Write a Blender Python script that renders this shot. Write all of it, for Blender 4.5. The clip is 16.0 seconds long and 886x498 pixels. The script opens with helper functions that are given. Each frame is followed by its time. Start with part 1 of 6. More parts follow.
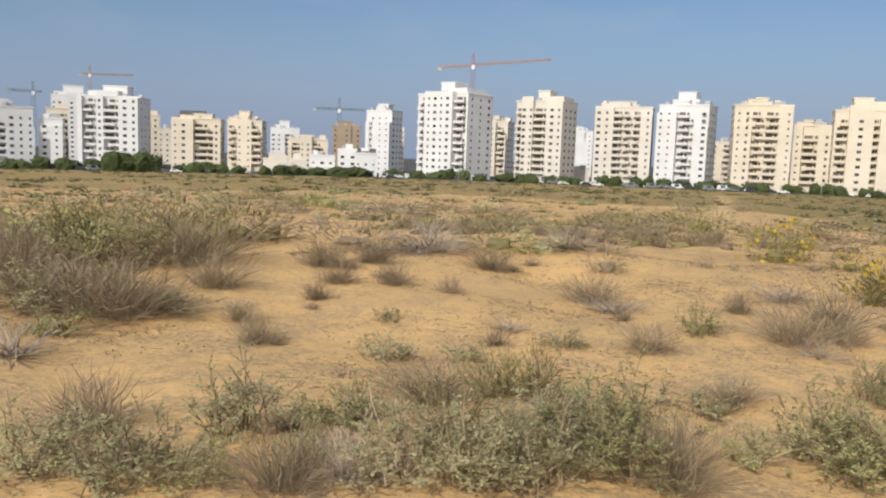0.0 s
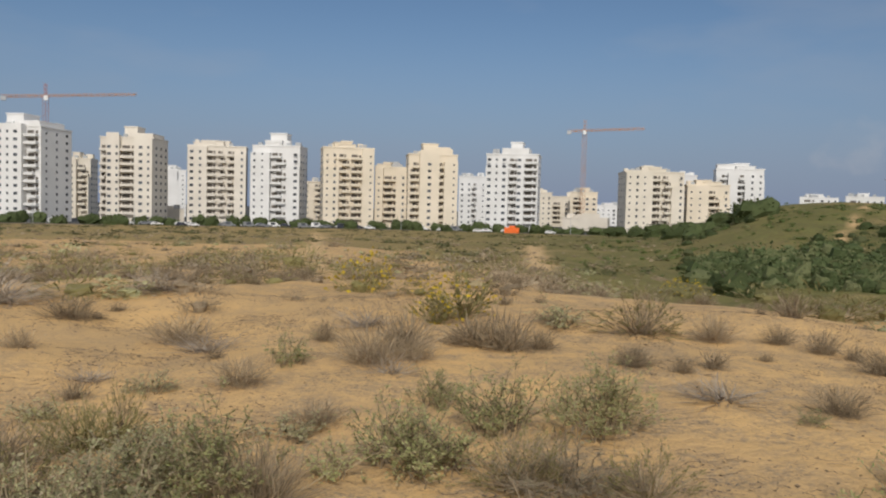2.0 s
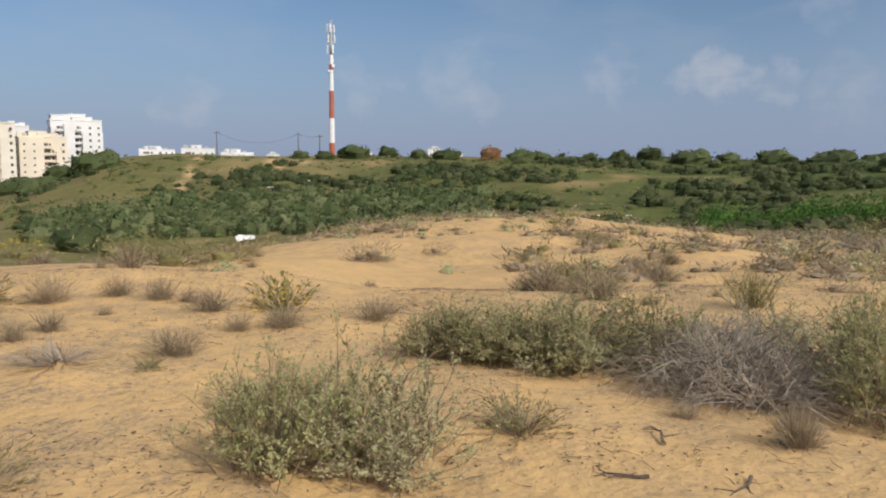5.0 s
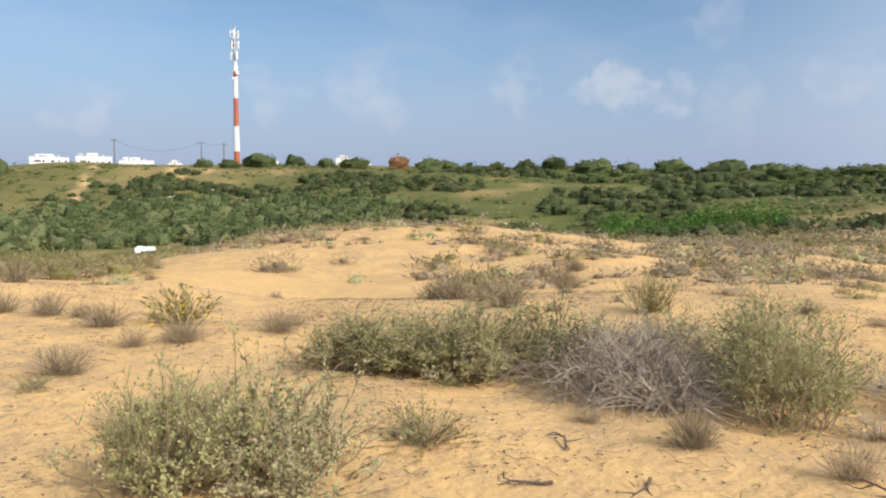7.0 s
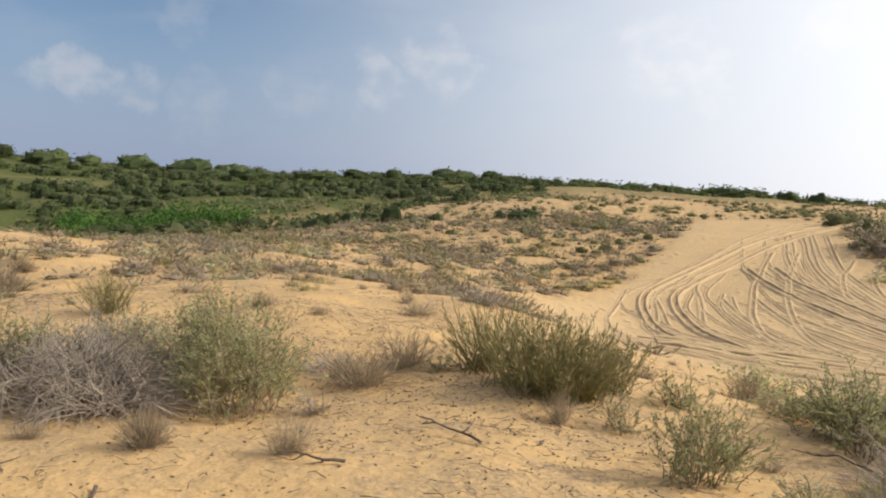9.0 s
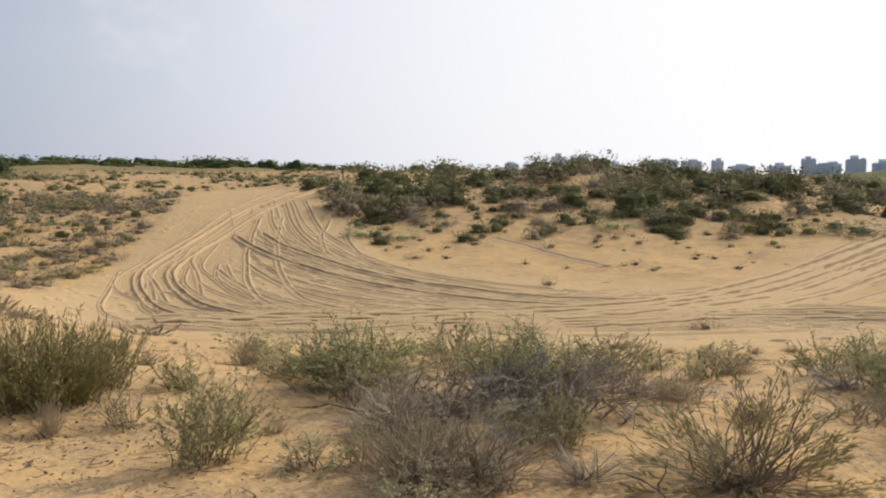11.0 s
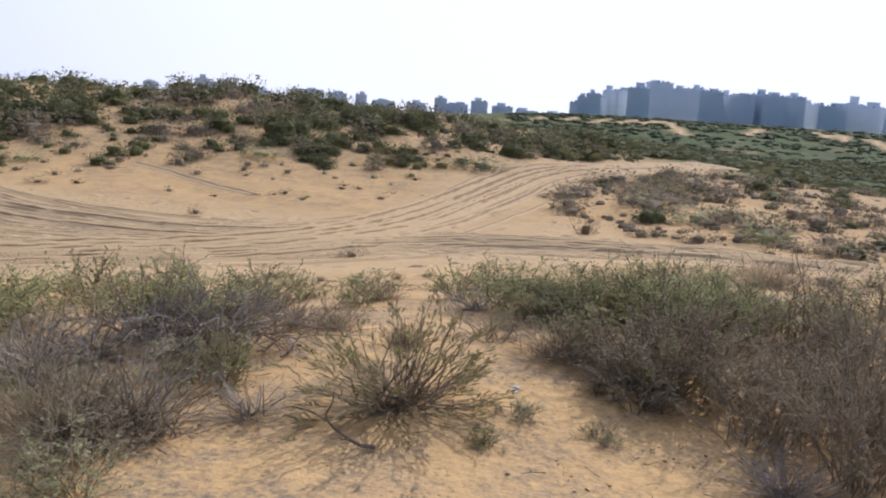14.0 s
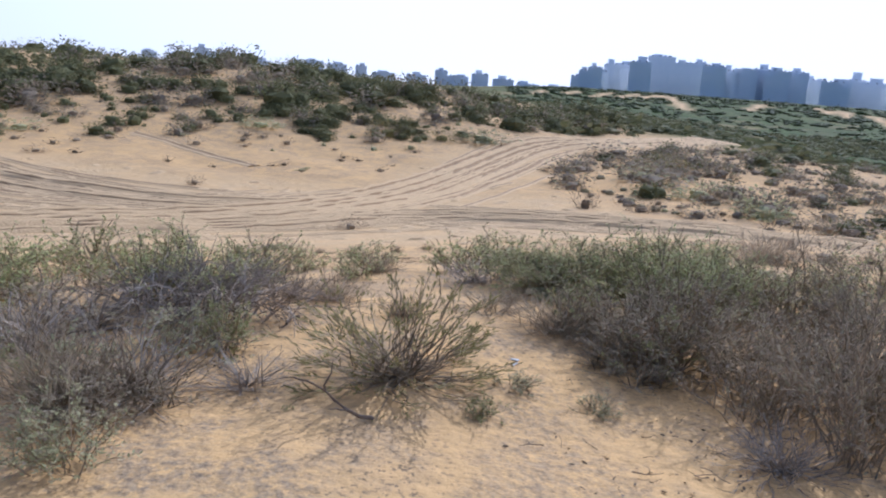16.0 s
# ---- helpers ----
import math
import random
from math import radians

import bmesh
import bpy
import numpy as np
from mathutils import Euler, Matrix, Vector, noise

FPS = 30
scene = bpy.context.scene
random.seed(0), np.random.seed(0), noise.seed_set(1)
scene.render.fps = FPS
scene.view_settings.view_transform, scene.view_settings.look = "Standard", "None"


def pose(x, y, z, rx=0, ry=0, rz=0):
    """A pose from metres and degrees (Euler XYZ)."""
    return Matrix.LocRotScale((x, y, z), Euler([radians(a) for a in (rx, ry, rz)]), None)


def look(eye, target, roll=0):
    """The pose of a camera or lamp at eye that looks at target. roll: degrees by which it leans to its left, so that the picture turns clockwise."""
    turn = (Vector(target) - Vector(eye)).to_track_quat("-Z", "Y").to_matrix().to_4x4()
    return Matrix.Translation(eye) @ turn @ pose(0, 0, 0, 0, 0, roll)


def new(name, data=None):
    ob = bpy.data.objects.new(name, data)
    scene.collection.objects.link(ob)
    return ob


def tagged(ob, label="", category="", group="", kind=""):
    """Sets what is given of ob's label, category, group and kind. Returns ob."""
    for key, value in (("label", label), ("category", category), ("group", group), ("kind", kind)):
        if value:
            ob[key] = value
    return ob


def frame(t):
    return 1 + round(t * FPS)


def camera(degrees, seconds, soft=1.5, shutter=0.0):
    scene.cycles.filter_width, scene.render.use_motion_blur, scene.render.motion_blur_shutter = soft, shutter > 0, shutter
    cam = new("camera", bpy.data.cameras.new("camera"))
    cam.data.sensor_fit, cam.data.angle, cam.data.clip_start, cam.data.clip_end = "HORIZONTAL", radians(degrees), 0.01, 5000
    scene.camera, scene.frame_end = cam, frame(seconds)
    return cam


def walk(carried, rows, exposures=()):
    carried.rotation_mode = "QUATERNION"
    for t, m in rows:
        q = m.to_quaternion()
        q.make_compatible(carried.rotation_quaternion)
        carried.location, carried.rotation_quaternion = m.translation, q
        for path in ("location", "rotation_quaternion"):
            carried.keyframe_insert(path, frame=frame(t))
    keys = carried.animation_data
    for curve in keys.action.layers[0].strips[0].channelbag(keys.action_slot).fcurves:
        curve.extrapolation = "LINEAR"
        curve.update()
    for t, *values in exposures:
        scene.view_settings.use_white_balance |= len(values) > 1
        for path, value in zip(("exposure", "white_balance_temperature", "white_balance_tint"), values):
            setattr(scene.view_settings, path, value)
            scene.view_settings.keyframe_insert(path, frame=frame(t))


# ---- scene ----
cam = camera(58.50, 16.0, soft=2.1)
# seconds, place, pitch, lean, turn
PATH = [
    (0.0, -0.000, 0.000, 1.650, -6.61, -1.94, -3.33),
    (0.5, 0.043, -0.005, 1.648, -3.49, -2.28, -3.48),
    (1.0, 0.052, -0.084, 1.650, -1.30, -1.68, -13.96),
    (1.5, 0.031, -0.143, 1.638, -2.61, -0.25, -20.82),
    (2.0, 0.078, -0.198, 1.640, -2.93, -1.47, -31.87),
    (2.5, 0.140, -0.187, 1.630, -4.14, -1.74, -43.77),
    (3.0, 0.147, -0.219, 1.629, -4.40, 0.18, -49.21),
    (3.5, 0.237, -0.205, 1.624, -4.70, 0.30, -57.76),
    (4.0, 0.188, -0.276, 1.633, -5.29, 0.24, -65.56),
    (4.5, 0.228, -0.272, 1.633, -5.09, 0.03, -72.55),
    (5.0, 0.248, -0.275, 1.627, -5.68, -0.18, -76.95),
    (5.2, 0.255, -0.276, 1.624, -5.62, 0.30, -78.12),
    (7.3, 0.319, -0.320, 1.624, -4.65, -0.59, -86.41),
    (7.5, 0.324, -0.334, 1.620, -4.36, -0.85, -89.46),
    (8.0, 0.278, -0.340, 1.624, -5.29, -2.52, -101.47),
    (8.5, 0.262, -0.347, 1.620, -4.94, -3.79, -110.18),
    (9.0, 0.231, -0.393, 1.635, -4.20, -2.75, -120.69),
    (9.5, 0.244, -0.470, 1.631, -4.19, -3.39, -131.31),
    (10.0, 0.203, -0.503, 1.634, -4.39, -2.33, -141.26),
    (10.2, 0.195, -0.502, 1.640, -4.68, -1.49, -144.79),
    (12.3, 0.397, -0.464, 1.716, -5.86, -0.59, -170.31),
    (12.5, 0.389, -0.487, 1.713, -6.05, -1.00, -172.07),
    (13.0, 0.385, -0.502, 1.706, -6.77, -2.25, -176.00),
    (13.5, 0.382, -0.523, 1.704, -9.11, -3.64, -178.84),
    (14.0, 0.375, -0.521, 1.703, -9.97, -3.42, -181.46),
    (14.5, 0.374, -0.519, 1.705, -10.71, -3.61, -182.32),
    (15.0, 0.369, -0.521, 1.703, -10.15, -3.76, -183.79),
    (15.5, 0.374, -0.529, 1.701, -10.39, -3.87, -182.68),
    (16.0, 0.378, -0.545, 1.690, -11.90, -3.94, -181.43),
]
EXPOSURES = [(0.0, -0.23, 6400, 10), (1.0, -0.48, 6450, 10), (2.0, -0.63, 6350, 10), (3.5, -0.64, 6350, 10), (5.2, -0.18, 6350, 10), (7.3, 0.25, 6450, 9), (8.4, 0.17, 6550, 10), (9.1, -0.08, 6550, 10), (10.2, -0.33, 6450, 10), (12.3, -0.34, 6250, 15), (13.4, -0.36, 5800, 17), (14.6, -0.18, 5400, 18), (16.0, -0.15, 5050, 18)]
walk(cam, [(t, pose(x, y, z, 90 + p, r, w)) for t, x, y, z, p, r, w in PATH], EXPOSURES)

# ---- sky and sun
SUN_BEARING, SUN_HEIGHT = 212.0, 34.0
world = bpy.data.worlds.new("sky")
scene.world = world
world.use_nodes = True
wn, wl = world.node_tree.nodes, world.node_tree.links
wn.clear()
sky = wn.new("ShaderNodeTexSky")
sky.sky_type, sky.sun_disc = "NISHITA", False
sky.sun_elevation, sky.sun_rotation = radians(SUN_HEIGHT), radians(SUN_BEARING)
sky.air_density, sky.dust_density, sky.ozone_density = 1.0, 0.7, 4.0
wgeo = wn.new("ShaderNodeTexCoord")
wmap = wn.new("ShaderNodeMapping")
wmap.inputs["Scale"].default_value = (1.6, 1.6, 5.5)
wl.new(wgeo.outputs["Generated"], wmap.inputs["Vector"])
wnoise = wn.new("ShaderNodeTexNoise")
wnoise.inputs["Scale"].default_value, wnoise.inputs["Detail"].default_value = 2.6, 6.0
wl.new(wmap.outputs["Vector"], wnoise.inputs["Vector"])
wramp = wn.new("ShaderNodeMapRange")
wramp.inputs["From Min"].default_value, wramp.inputs["From Max"].default_value = 0.50, 0.74
wramp.inputs["To Max"].default_value = 0.2
wl.new(wnoise.outputs["Fac"], wramp.inputs["Value"])
wmix = wn.new("ShaderNodeMix")
wmix.data_type = "RGBA"
wmix.inputs["B"].default_value = (6.2, 6.3, 6.6, 1)
wl.new(wramp.outputs["Result"], wmix.inputs["Factor"])
wl.new(sky.outputs["Color"], wmix.inputs["A"])
# small puffs of cloud, low over the hill and the dunes
wmap2 = wn.new("ShaderNodeMapping")
wmap2.inputs["Scale"].default_value = (14.0, 14.0, 22.0)
wl.new(wgeo.outputs["Generated"], wmap2.inputs["Vector"])
wpuff = wn.new("ShaderNodeTexNoise")
wpuff.inputs["Scale"].default_value, wpuff.inputs["Detail"].default_value = 1.7, 5.0
wl.new(wmap2.outputs["Vector"], wpuff.inputs["Vector"])
wthick = wn.new("ShaderNodeMapRange")
wthick.interpolation_type = "SMOOTHSTEP"
for key, value in (("From Min", 0.30), ("From Max", 0.68), ("To Min", 0.15), ("To Max", 1.0)):
    wthick.inputs[key].default_value = value
wl.new(wpuff.outputs["Fac"], wthick.inputs["Value"])
wrag = wn.new("ShaderNodeTexNoise")
wrag.inputs["Scale"].default_value, wrag.inputs["Detail"].default_value, wrag.inputs["Roughness"].default_value = 13.0, 6.0, 0.6
wl.new(wgeo.outputs["Generated"], wrag.inputs["Vector"])
wshift = wn.new("ShaderNodeVectorMath")
wshift.operation = "MULTIPLY_ADD"
wshift.inputs[1].default_value = (0.16, 0.16, 0.11)
wl.new(wrag.outputs["Color"], wshift.inputs[0])
wbase = wn.new("ShaderNodeVectorMath")
wbase.operation = "SUBTRACT"
wbase.inputs[1].default_value = (0.08, 0.08, 0.055)
wl.new(wgeo.outputs["Generated"], wbase.inputs[0])
wl.new(wbase.outputs["Vector"], wshift.inputs[2])
wunit = wn.new("ShaderNodeVectorMath")
wunit.operation = "NORMALIZE"
wl.new(wshift.outputs["Vector"], wunit.inputs[0])
wsum = None
for bearing, height, size, weight in ((58.4, 4.9, 1.8, .3), (71.3, 5.7, 1.5, .25), (77.2, 6.4, 2.6, .3), (80.2, 5.4, 1.8, .25), (88.9, 7.1, 1.8, .3), (95.9, 6.9, 1.7, .5), (99.1, 6.1, 1.5, .4),
                                      (103.0, 10.4, 1.8, .25), (103.4, 5.2, 2.2, .2), (110.0, 6.4, 1.5, .2), (115.6, 7.5, 1.8, .5), (120.3, 8.7, 2.1, .55), (135.6, 9.6, 3.2, .55), (138.5, 7.6, 1.8, .3), (145.8, 12.1, 2.2, .4)):
    wd = wn.new("ShaderNodeVectorMath")
    wd.operation = "DOT_PRODUCT"
    ch = math.cos(radians(height))
    wd.inputs[1].default_value = (ch * math.sin(radians(bearing)), ch * math.cos(radians(bearing)), math.sin(radians(height)))
    wl.new(wunit.outputs["Vector"], wd.inputs[0])
    wr = wn.new("ShaderNodeMapRange")
    wr.interpolation_type = "SMOOTHSTEP"
    for key, value in (("From Min", math.cos(radians(1.3 * size))), ("From Max", 1.0), ("To Min", 0.0), ("To Max", .75 * weight)):
        wr.inputs[key].default_value = value
    wl.new(wd.outputs["Value"], wr.inputs["Value"])
    if wsum is None:
        wsum = wr.outputs["Result"]
    else:
        wa = wn.new("ShaderNodeMath")
        wa.operation = "ADD"
        wl.new(wsum, wa.inputs[0])
        wl.new(wr.outputs["Result"], wa.inputs[1])
        wsum = wa.outputs["Value"]
# haze: the sky pales towards the horizon and round the sun
wsep = wn.new("ShaderNodeSeparateXYZ")
wl.new(wgeo.outputs["Generated"], wsep.inputs["Vector"])
wlow = wn.new("ShaderNodeMapRange")
wlow.interpolation_type = "SMOOTHSTEP"
for key, value in (("From Min", -0.02), ("From Max", 0.25), ("To Min", 0.92), ("To Max", 0.0)):
    wlow.inputs[key].default_value = value
wl.new(wsep.outputs["Z"], wlow.inputs["Value"])
whaze = wn.new("ShaderNodeMix")
whaze.data_type = "RGBA"
whaze.inputs["B"].default_value = (3.15, 3.85, 5.6, 1)
wl.new(wlow.outputs["Result"], whaze.inputs["Factor"])
wl.new(wmix.outputs["Result"], whaze.inputs["A"])
wdot = wn.new("ShaderNodeVectorMath")
wdot.operation = "DOT_PRODUCT"
wdot.inputs[1].default_value = (math.sin(radians(SUN_BEARING)), math.cos(radians(SUN_BEARING)), 0.35)
wl.new(wgeo.outputs["Generated"], wdot.inputs[0])
wglow = wn.new("ShaderNodeMapRange")
wglow.interpolation_type = "SMOOTHSTEP"
for key, value in (("From Min", -0.36), ("From Max", 0.95), ("To Min", 0.0), ("To Max", 1.0)):
    wglow.inputs[key].default_value = value
wl.new(wdot.outputs["Value"], wglow.inputs["Value"])
wamount = wn.new("ShaderNodeMath")
wamount.operation = "MULTIPLY"
wl.new(wthick.outputs["Result"], wamount.inputs[0])
wl.new(wsum, wamount.inputs[1])
wcloud = wn.new("ShaderNodeMix")
wcloud.data_type = "RGBA"
wcloud.inputs["B"].default_value = (7.4, 7.1, 7.2, 1)
wl.new(wamount.outputs["Value"], wcloud.inputs["Factor"])
wl.new(whaze.outputs["Result"], wcloud.inputs["A"])
wwhite = wn.new("ShaderNodeMix")
wwhite.data_type = "RGBA"
wwhite.inputs["B"].default_value = (12.8, 12.7, 12.8, 1)
wl.new(wglow.outputs["Result"], wwhite.inputs["Factor"])
wl.new(wcloud.outputs["Result"], wwhite.inputs["A"])
wback = wn.new("ShaderNodeBackground")
wback.inputs["Strength"].default_value = 0.10
wl.new(wwhite.outputs["Result"], wback.inputs["Color"])
wl.new(wback.outputs["Background"], wn.new("ShaderNodeOutputWorld").inputs["Surface"])

sun = new("sun", bpy.data.lights.new("sun", "SUN"))
sun.data.energy, sun.data.angle, sun.data.color = 3.6, radians(0.6), (1.0, 0.93, 0.82)
_s = (math.sin(radians(SUN_BEARING)), math.cos(radians(SUN_BEARING)), math.tan(radians(SUN_HEIGHT)))
sun.matrix_world = look((_s[0] * 50, _s[1] * 50, _s[2] * 50), (0, 0, 0))


# ---- materials
def surface(name, a, b, scale=3.0, rough=0.85, bump=0.0, bump_scale=30.0, metal=0.0, spread=0.0, island=False, through_light=0.0, third=None):
    """A two- or three-tone material: broad patches between colours a and b, fine relief, and a spread of value from object to object."""
    m = bpy.data.materials.new(name)
    m.use_nodes = True
    n, l = m.node_tree.nodes, m.node_tree.links
    bsdf = n["Principled BSDF"]
    bsdf.inputs["Roughness"].default_value, bsdf.inputs["Metallic"].default_value = rough, metal
    bsdf.inputs["Specular IOR Level"].default_value = 0.06 if through_light else 0.25
    co = n.new("ShaderNodeTexCoord")
    big = n.new("ShaderNodeTexNoise")
    big.inputs["Scale"].default_value, big.inputs["Detail"].default_value = scale, 5
    l.new(co.outputs["Object"], big.inputs["Vector"])
    ramp = n.new("ShaderNodeMapRange")
    ramp.inputs["From Min"].default_value, ramp.inputs["From Max"].default_value = 0.35, 0.65
    l.new(big.outputs["Fac"], ramp.inputs["Value"])
    mix = n.new("ShaderNodeMix")
    mix.data_type = "RGBA"
    mix.inputs["A"].default_value, mix.inputs["B"].default_value = (*a, 1), (*b, 1)
    l.new(ramp.outputs["Result"], mix.inputs["Factor"])
    colour = mix.outputs["Result"]
    if third:
        geo = n.new("ShaderNodeNewGeometry")
        pick = n.new("ShaderNodeMapRange")
        pick.inputs["From Min"].default_value, pick.inputs["From Max"].default_value = 0.55, 1.0
        l.new(geo.outputs["Random Per Island"], pick.inputs["Value"])
        mix3 = n.new("ShaderNodeMix")
        mix3.data_type = "RGBA"
        mix3.inputs["B"].default_value = (*third, 1)
        l.new(pick.outputs["Result"], mix3.inputs["Factor"])
        l.new(colour, mix3.inputs["A"])
        colour = mix3.outputs["Result"]
    if spread or island:
        hsv = n.new("ShaderNodeHueSaturation")
        info = n.new("ShaderNodeObjectInfo")
        span = n.new("ShaderNodeMapRange")
        span.inputs["To Min"].default_value, span.inputs["To Max"].default_value = 1 - spread, 1 + spread
        l.new(info.outputs["Random"], span.inputs["Value"])
        value = span.outputs["Result"]
        if island:
            geo2 = n.new("ShaderNodeNewGeometry")
            span2 = n.new("ShaderNodeMapRange")
            span2.inputs["To Min"].default_value, span2.inputs["To Max"].default_value = 0.74, 1.26
            l.new(geo2.outputs["Random Per Island"], span2.inputs["Value"])
            times = n.new("ShaderNodeMath")
            times.operation = "MULTIPLY"
            l.new(value, times.inputs[0])
            l.new(span2.outputs["Result"], times.inputs[1])
            value = times.outputs["Value"]
        l.new(value, hsv.inputs["Value"])
        l.new(colour, hsv.inputs["Color"])
        colour = hsv.outputs["Color"]
    l.new(colour, bsdf.inputs["Base Color"])
    if bump:
        fine = n.new("ShaderNodeTexNoise")
        fine.inputs["Scale"].default_value, fine.inputs["Detail"].default_value = bump_scale, 6
        l.new(co.outputs["Object"], fine.inputs["Vector"])
        b_ = n.new("ShaderNodeBump")
        b_.inputs["Strength"].default_value, b_.inputs["Distance"].default_value = bump, 0.05
        l.new(fine.outputs["Fac"], b_.inputs["Height"])
        l.new(b_.outputs["Normal"], bsdf.inputs["Normal"])
    if through_light:
        tr = n.new("ShaderNodeBsdfTranslucent")
        l.new(colour, tr.inputs["Color"])
        sh = n.new("ShaderNodeMixShader")
        sh.inputs["Fac"].default_value = through_light
        l.new(bsdf.outputs["BSDF"], sh.inputs[1])
        l.new(tr.outputs["BSDF"], sh.inputs[2])
        l.new(sh.outputs["Shader"], n["Material Output"].inputs["Surface"])
    return m


def ground_material():
    m = bpy.data.materials.new("dune_sand")
    m.use_nodes = True
    n, l = m.node_tree.nodes, m.node_tree.links
    bsdf = n["Principled BSDF"]
    bsdf.inputs["Roughness"].default_value, bsdf.inputs["Specular IOR Level"].default_value = 0.95, 0.1
    co = n.new("ShaderNodeTexCoord").outputs["Object"]

    def noise_at(scale, detail=5, lo=0.4, hi=0.6, rough=0.5):
        t = n.new("ShaderNodeTexNoise")
        t.inputs["Scale"].default_value, t.inputs["Detail"].default_value, t.inputs["Roughness"].default_value = scale, detail, rough
        l.new(co, t.inputs["Vector"])
        r = n.new("ShaderNodeMapRange")
        r.inputs["From Min"].default_value, r.inputs["From Max"].default_value = lo, hi
        l.new(t.outputs["Fac"], r.inputs["Value"])
        return r.outputs["Result"], t.outputs["Fac"]

    def blend(fac, a, b):
        x = n.new("ShaderNodeMix")
        x.data_type = "RGBA"
        l.new(fac, x.inputs["Factor"])
        for v, s in ((a, "A"), (b, "B")):
            if isinstance(v, tuple):
                x.inputs[s].default_value = (*v, 1)
            else:
                l.new(v, x.inputs[s])
        return x.outputs["Result"]

    def times(a, b):
        x = n.new("ShaderNodeMath")
        x.operation, x.use_clamp = "MULTIPLY", True
        l.new(a, x.inputs[0])
        if isinstance(b, float):
            x.inputs[1].default_value = b
        else:
            l.new(b, x.inputs[1])
        return x.outputs["Value"]

    def layer(name):
        at = n.new("ShaderNodeAttribute")
        at.attribute_name = name
        return at.outputs["Fac"]
    sand = blend(noise_at(0.5, 6, 0.35, 0.65)[0], (0.66, 0.425, 0.185), (0.585, 0.385, 0.18))
    sand = blend(times(noise_at(7.0, 6, 0.45, 0.75)[0], 0.5), sand, (0.47, 0.32, 0.165))
    sand = blend(times(layer("driven"), 0.8), sand, blend(noise_at(0.7, 6, 0.4, 0.6)[0], (0.55, 0.395, 0.22), (0.60, 0.415, 0.215)))
    litter_fac = times(times(noise_at(1.5, 9, 0.44, 0.56, 0.74)[0], layer("litter")), noise_at(19, 9, 0.40, 0.57, 0.78)[0])
    litter = blend(noise_at(40, 4, 0.4, 0.6)[0], (0.24, 0.18, 0.12), (0.42, 0.31, 0.185))
    sand = blend(litter_fac, sand, litter)
    specks = times(times(noise_at(34, 4, 0.57, 0.63, 0.6)[0], layer("litter")), noise_at(1.1, 6, 0.40, 0.60, 0.6)[0])
    sand = blend(times(specks, 0.85), sand, (0.17, 0.13, 0.09))
    sand = blend(times(noise_at(15, 5, 0.62, 0.68, 0.65)[0], 0.55), sand, (0.27, 0.2, 0.125))
    grass = blend(noise_at(0.16, 8, 0.38, 0.62, 0.62)[0], (0.048, 0.08, 0.019), (0.095, 0.125, 0.032))
    grass = blend(times(noise_at(0.09, 8, 0.50, 0.62, 0.65)[0], 0.5), grass, (0.12, 0.11, 0.052))
    grass = blend(times(noise_at(1.1, 6, 0.50, 0.60, 0.7)[0], 0.7), grass, (0.045, 0.055, 0.022))
    col = blend(times(noise_at(0.35, 8, 0.3, 0.55, 0.65)[0], layer("grass")), sand, grass)
    col = blend(layer("grass"), sand, blend(noise_at(0.3, 8, 0.66, 0.74, 0.6)[0], grass, (0.2, 0.165, 0.09)))
    col = blend(layer("tarmac"), col, (0.10, 0.10, 0.10))
    l.new(col, bsdf.inputs["Base Color"])
    h1, f1 = noise_at(9, 8)
    h2, f2 = noise_at(60, 4)
    add = n.new("ShaderNodeMath")
    add.operation = "ADD"
    l.new(f1, add.inputs[0])
    l.new(times(f2, 0.12), add.inputs[1])
    add2 = n.new("ShaderNodeMath")
    add2.operation = "ADD"
    l.new(add.outputs["Value"], add2.inputs[0])
    l.new(times(times(noise_at(2.6, 6, 0.4, 0.62, 0.6)[0], layer("driven")), 0.9), add2.inputs[1])
    bump = n.new("ShaderNodeBump")
    bump.inputs["Strength"].default_value, bump.inputs["Distance"].default_value = 0.4, 0.08
    l.new(add2.outputs["Value"], bump.inputs["Height"])
    l.new(bump.outputs["Normal"], bsdf.inputs["Normal"])
    return m


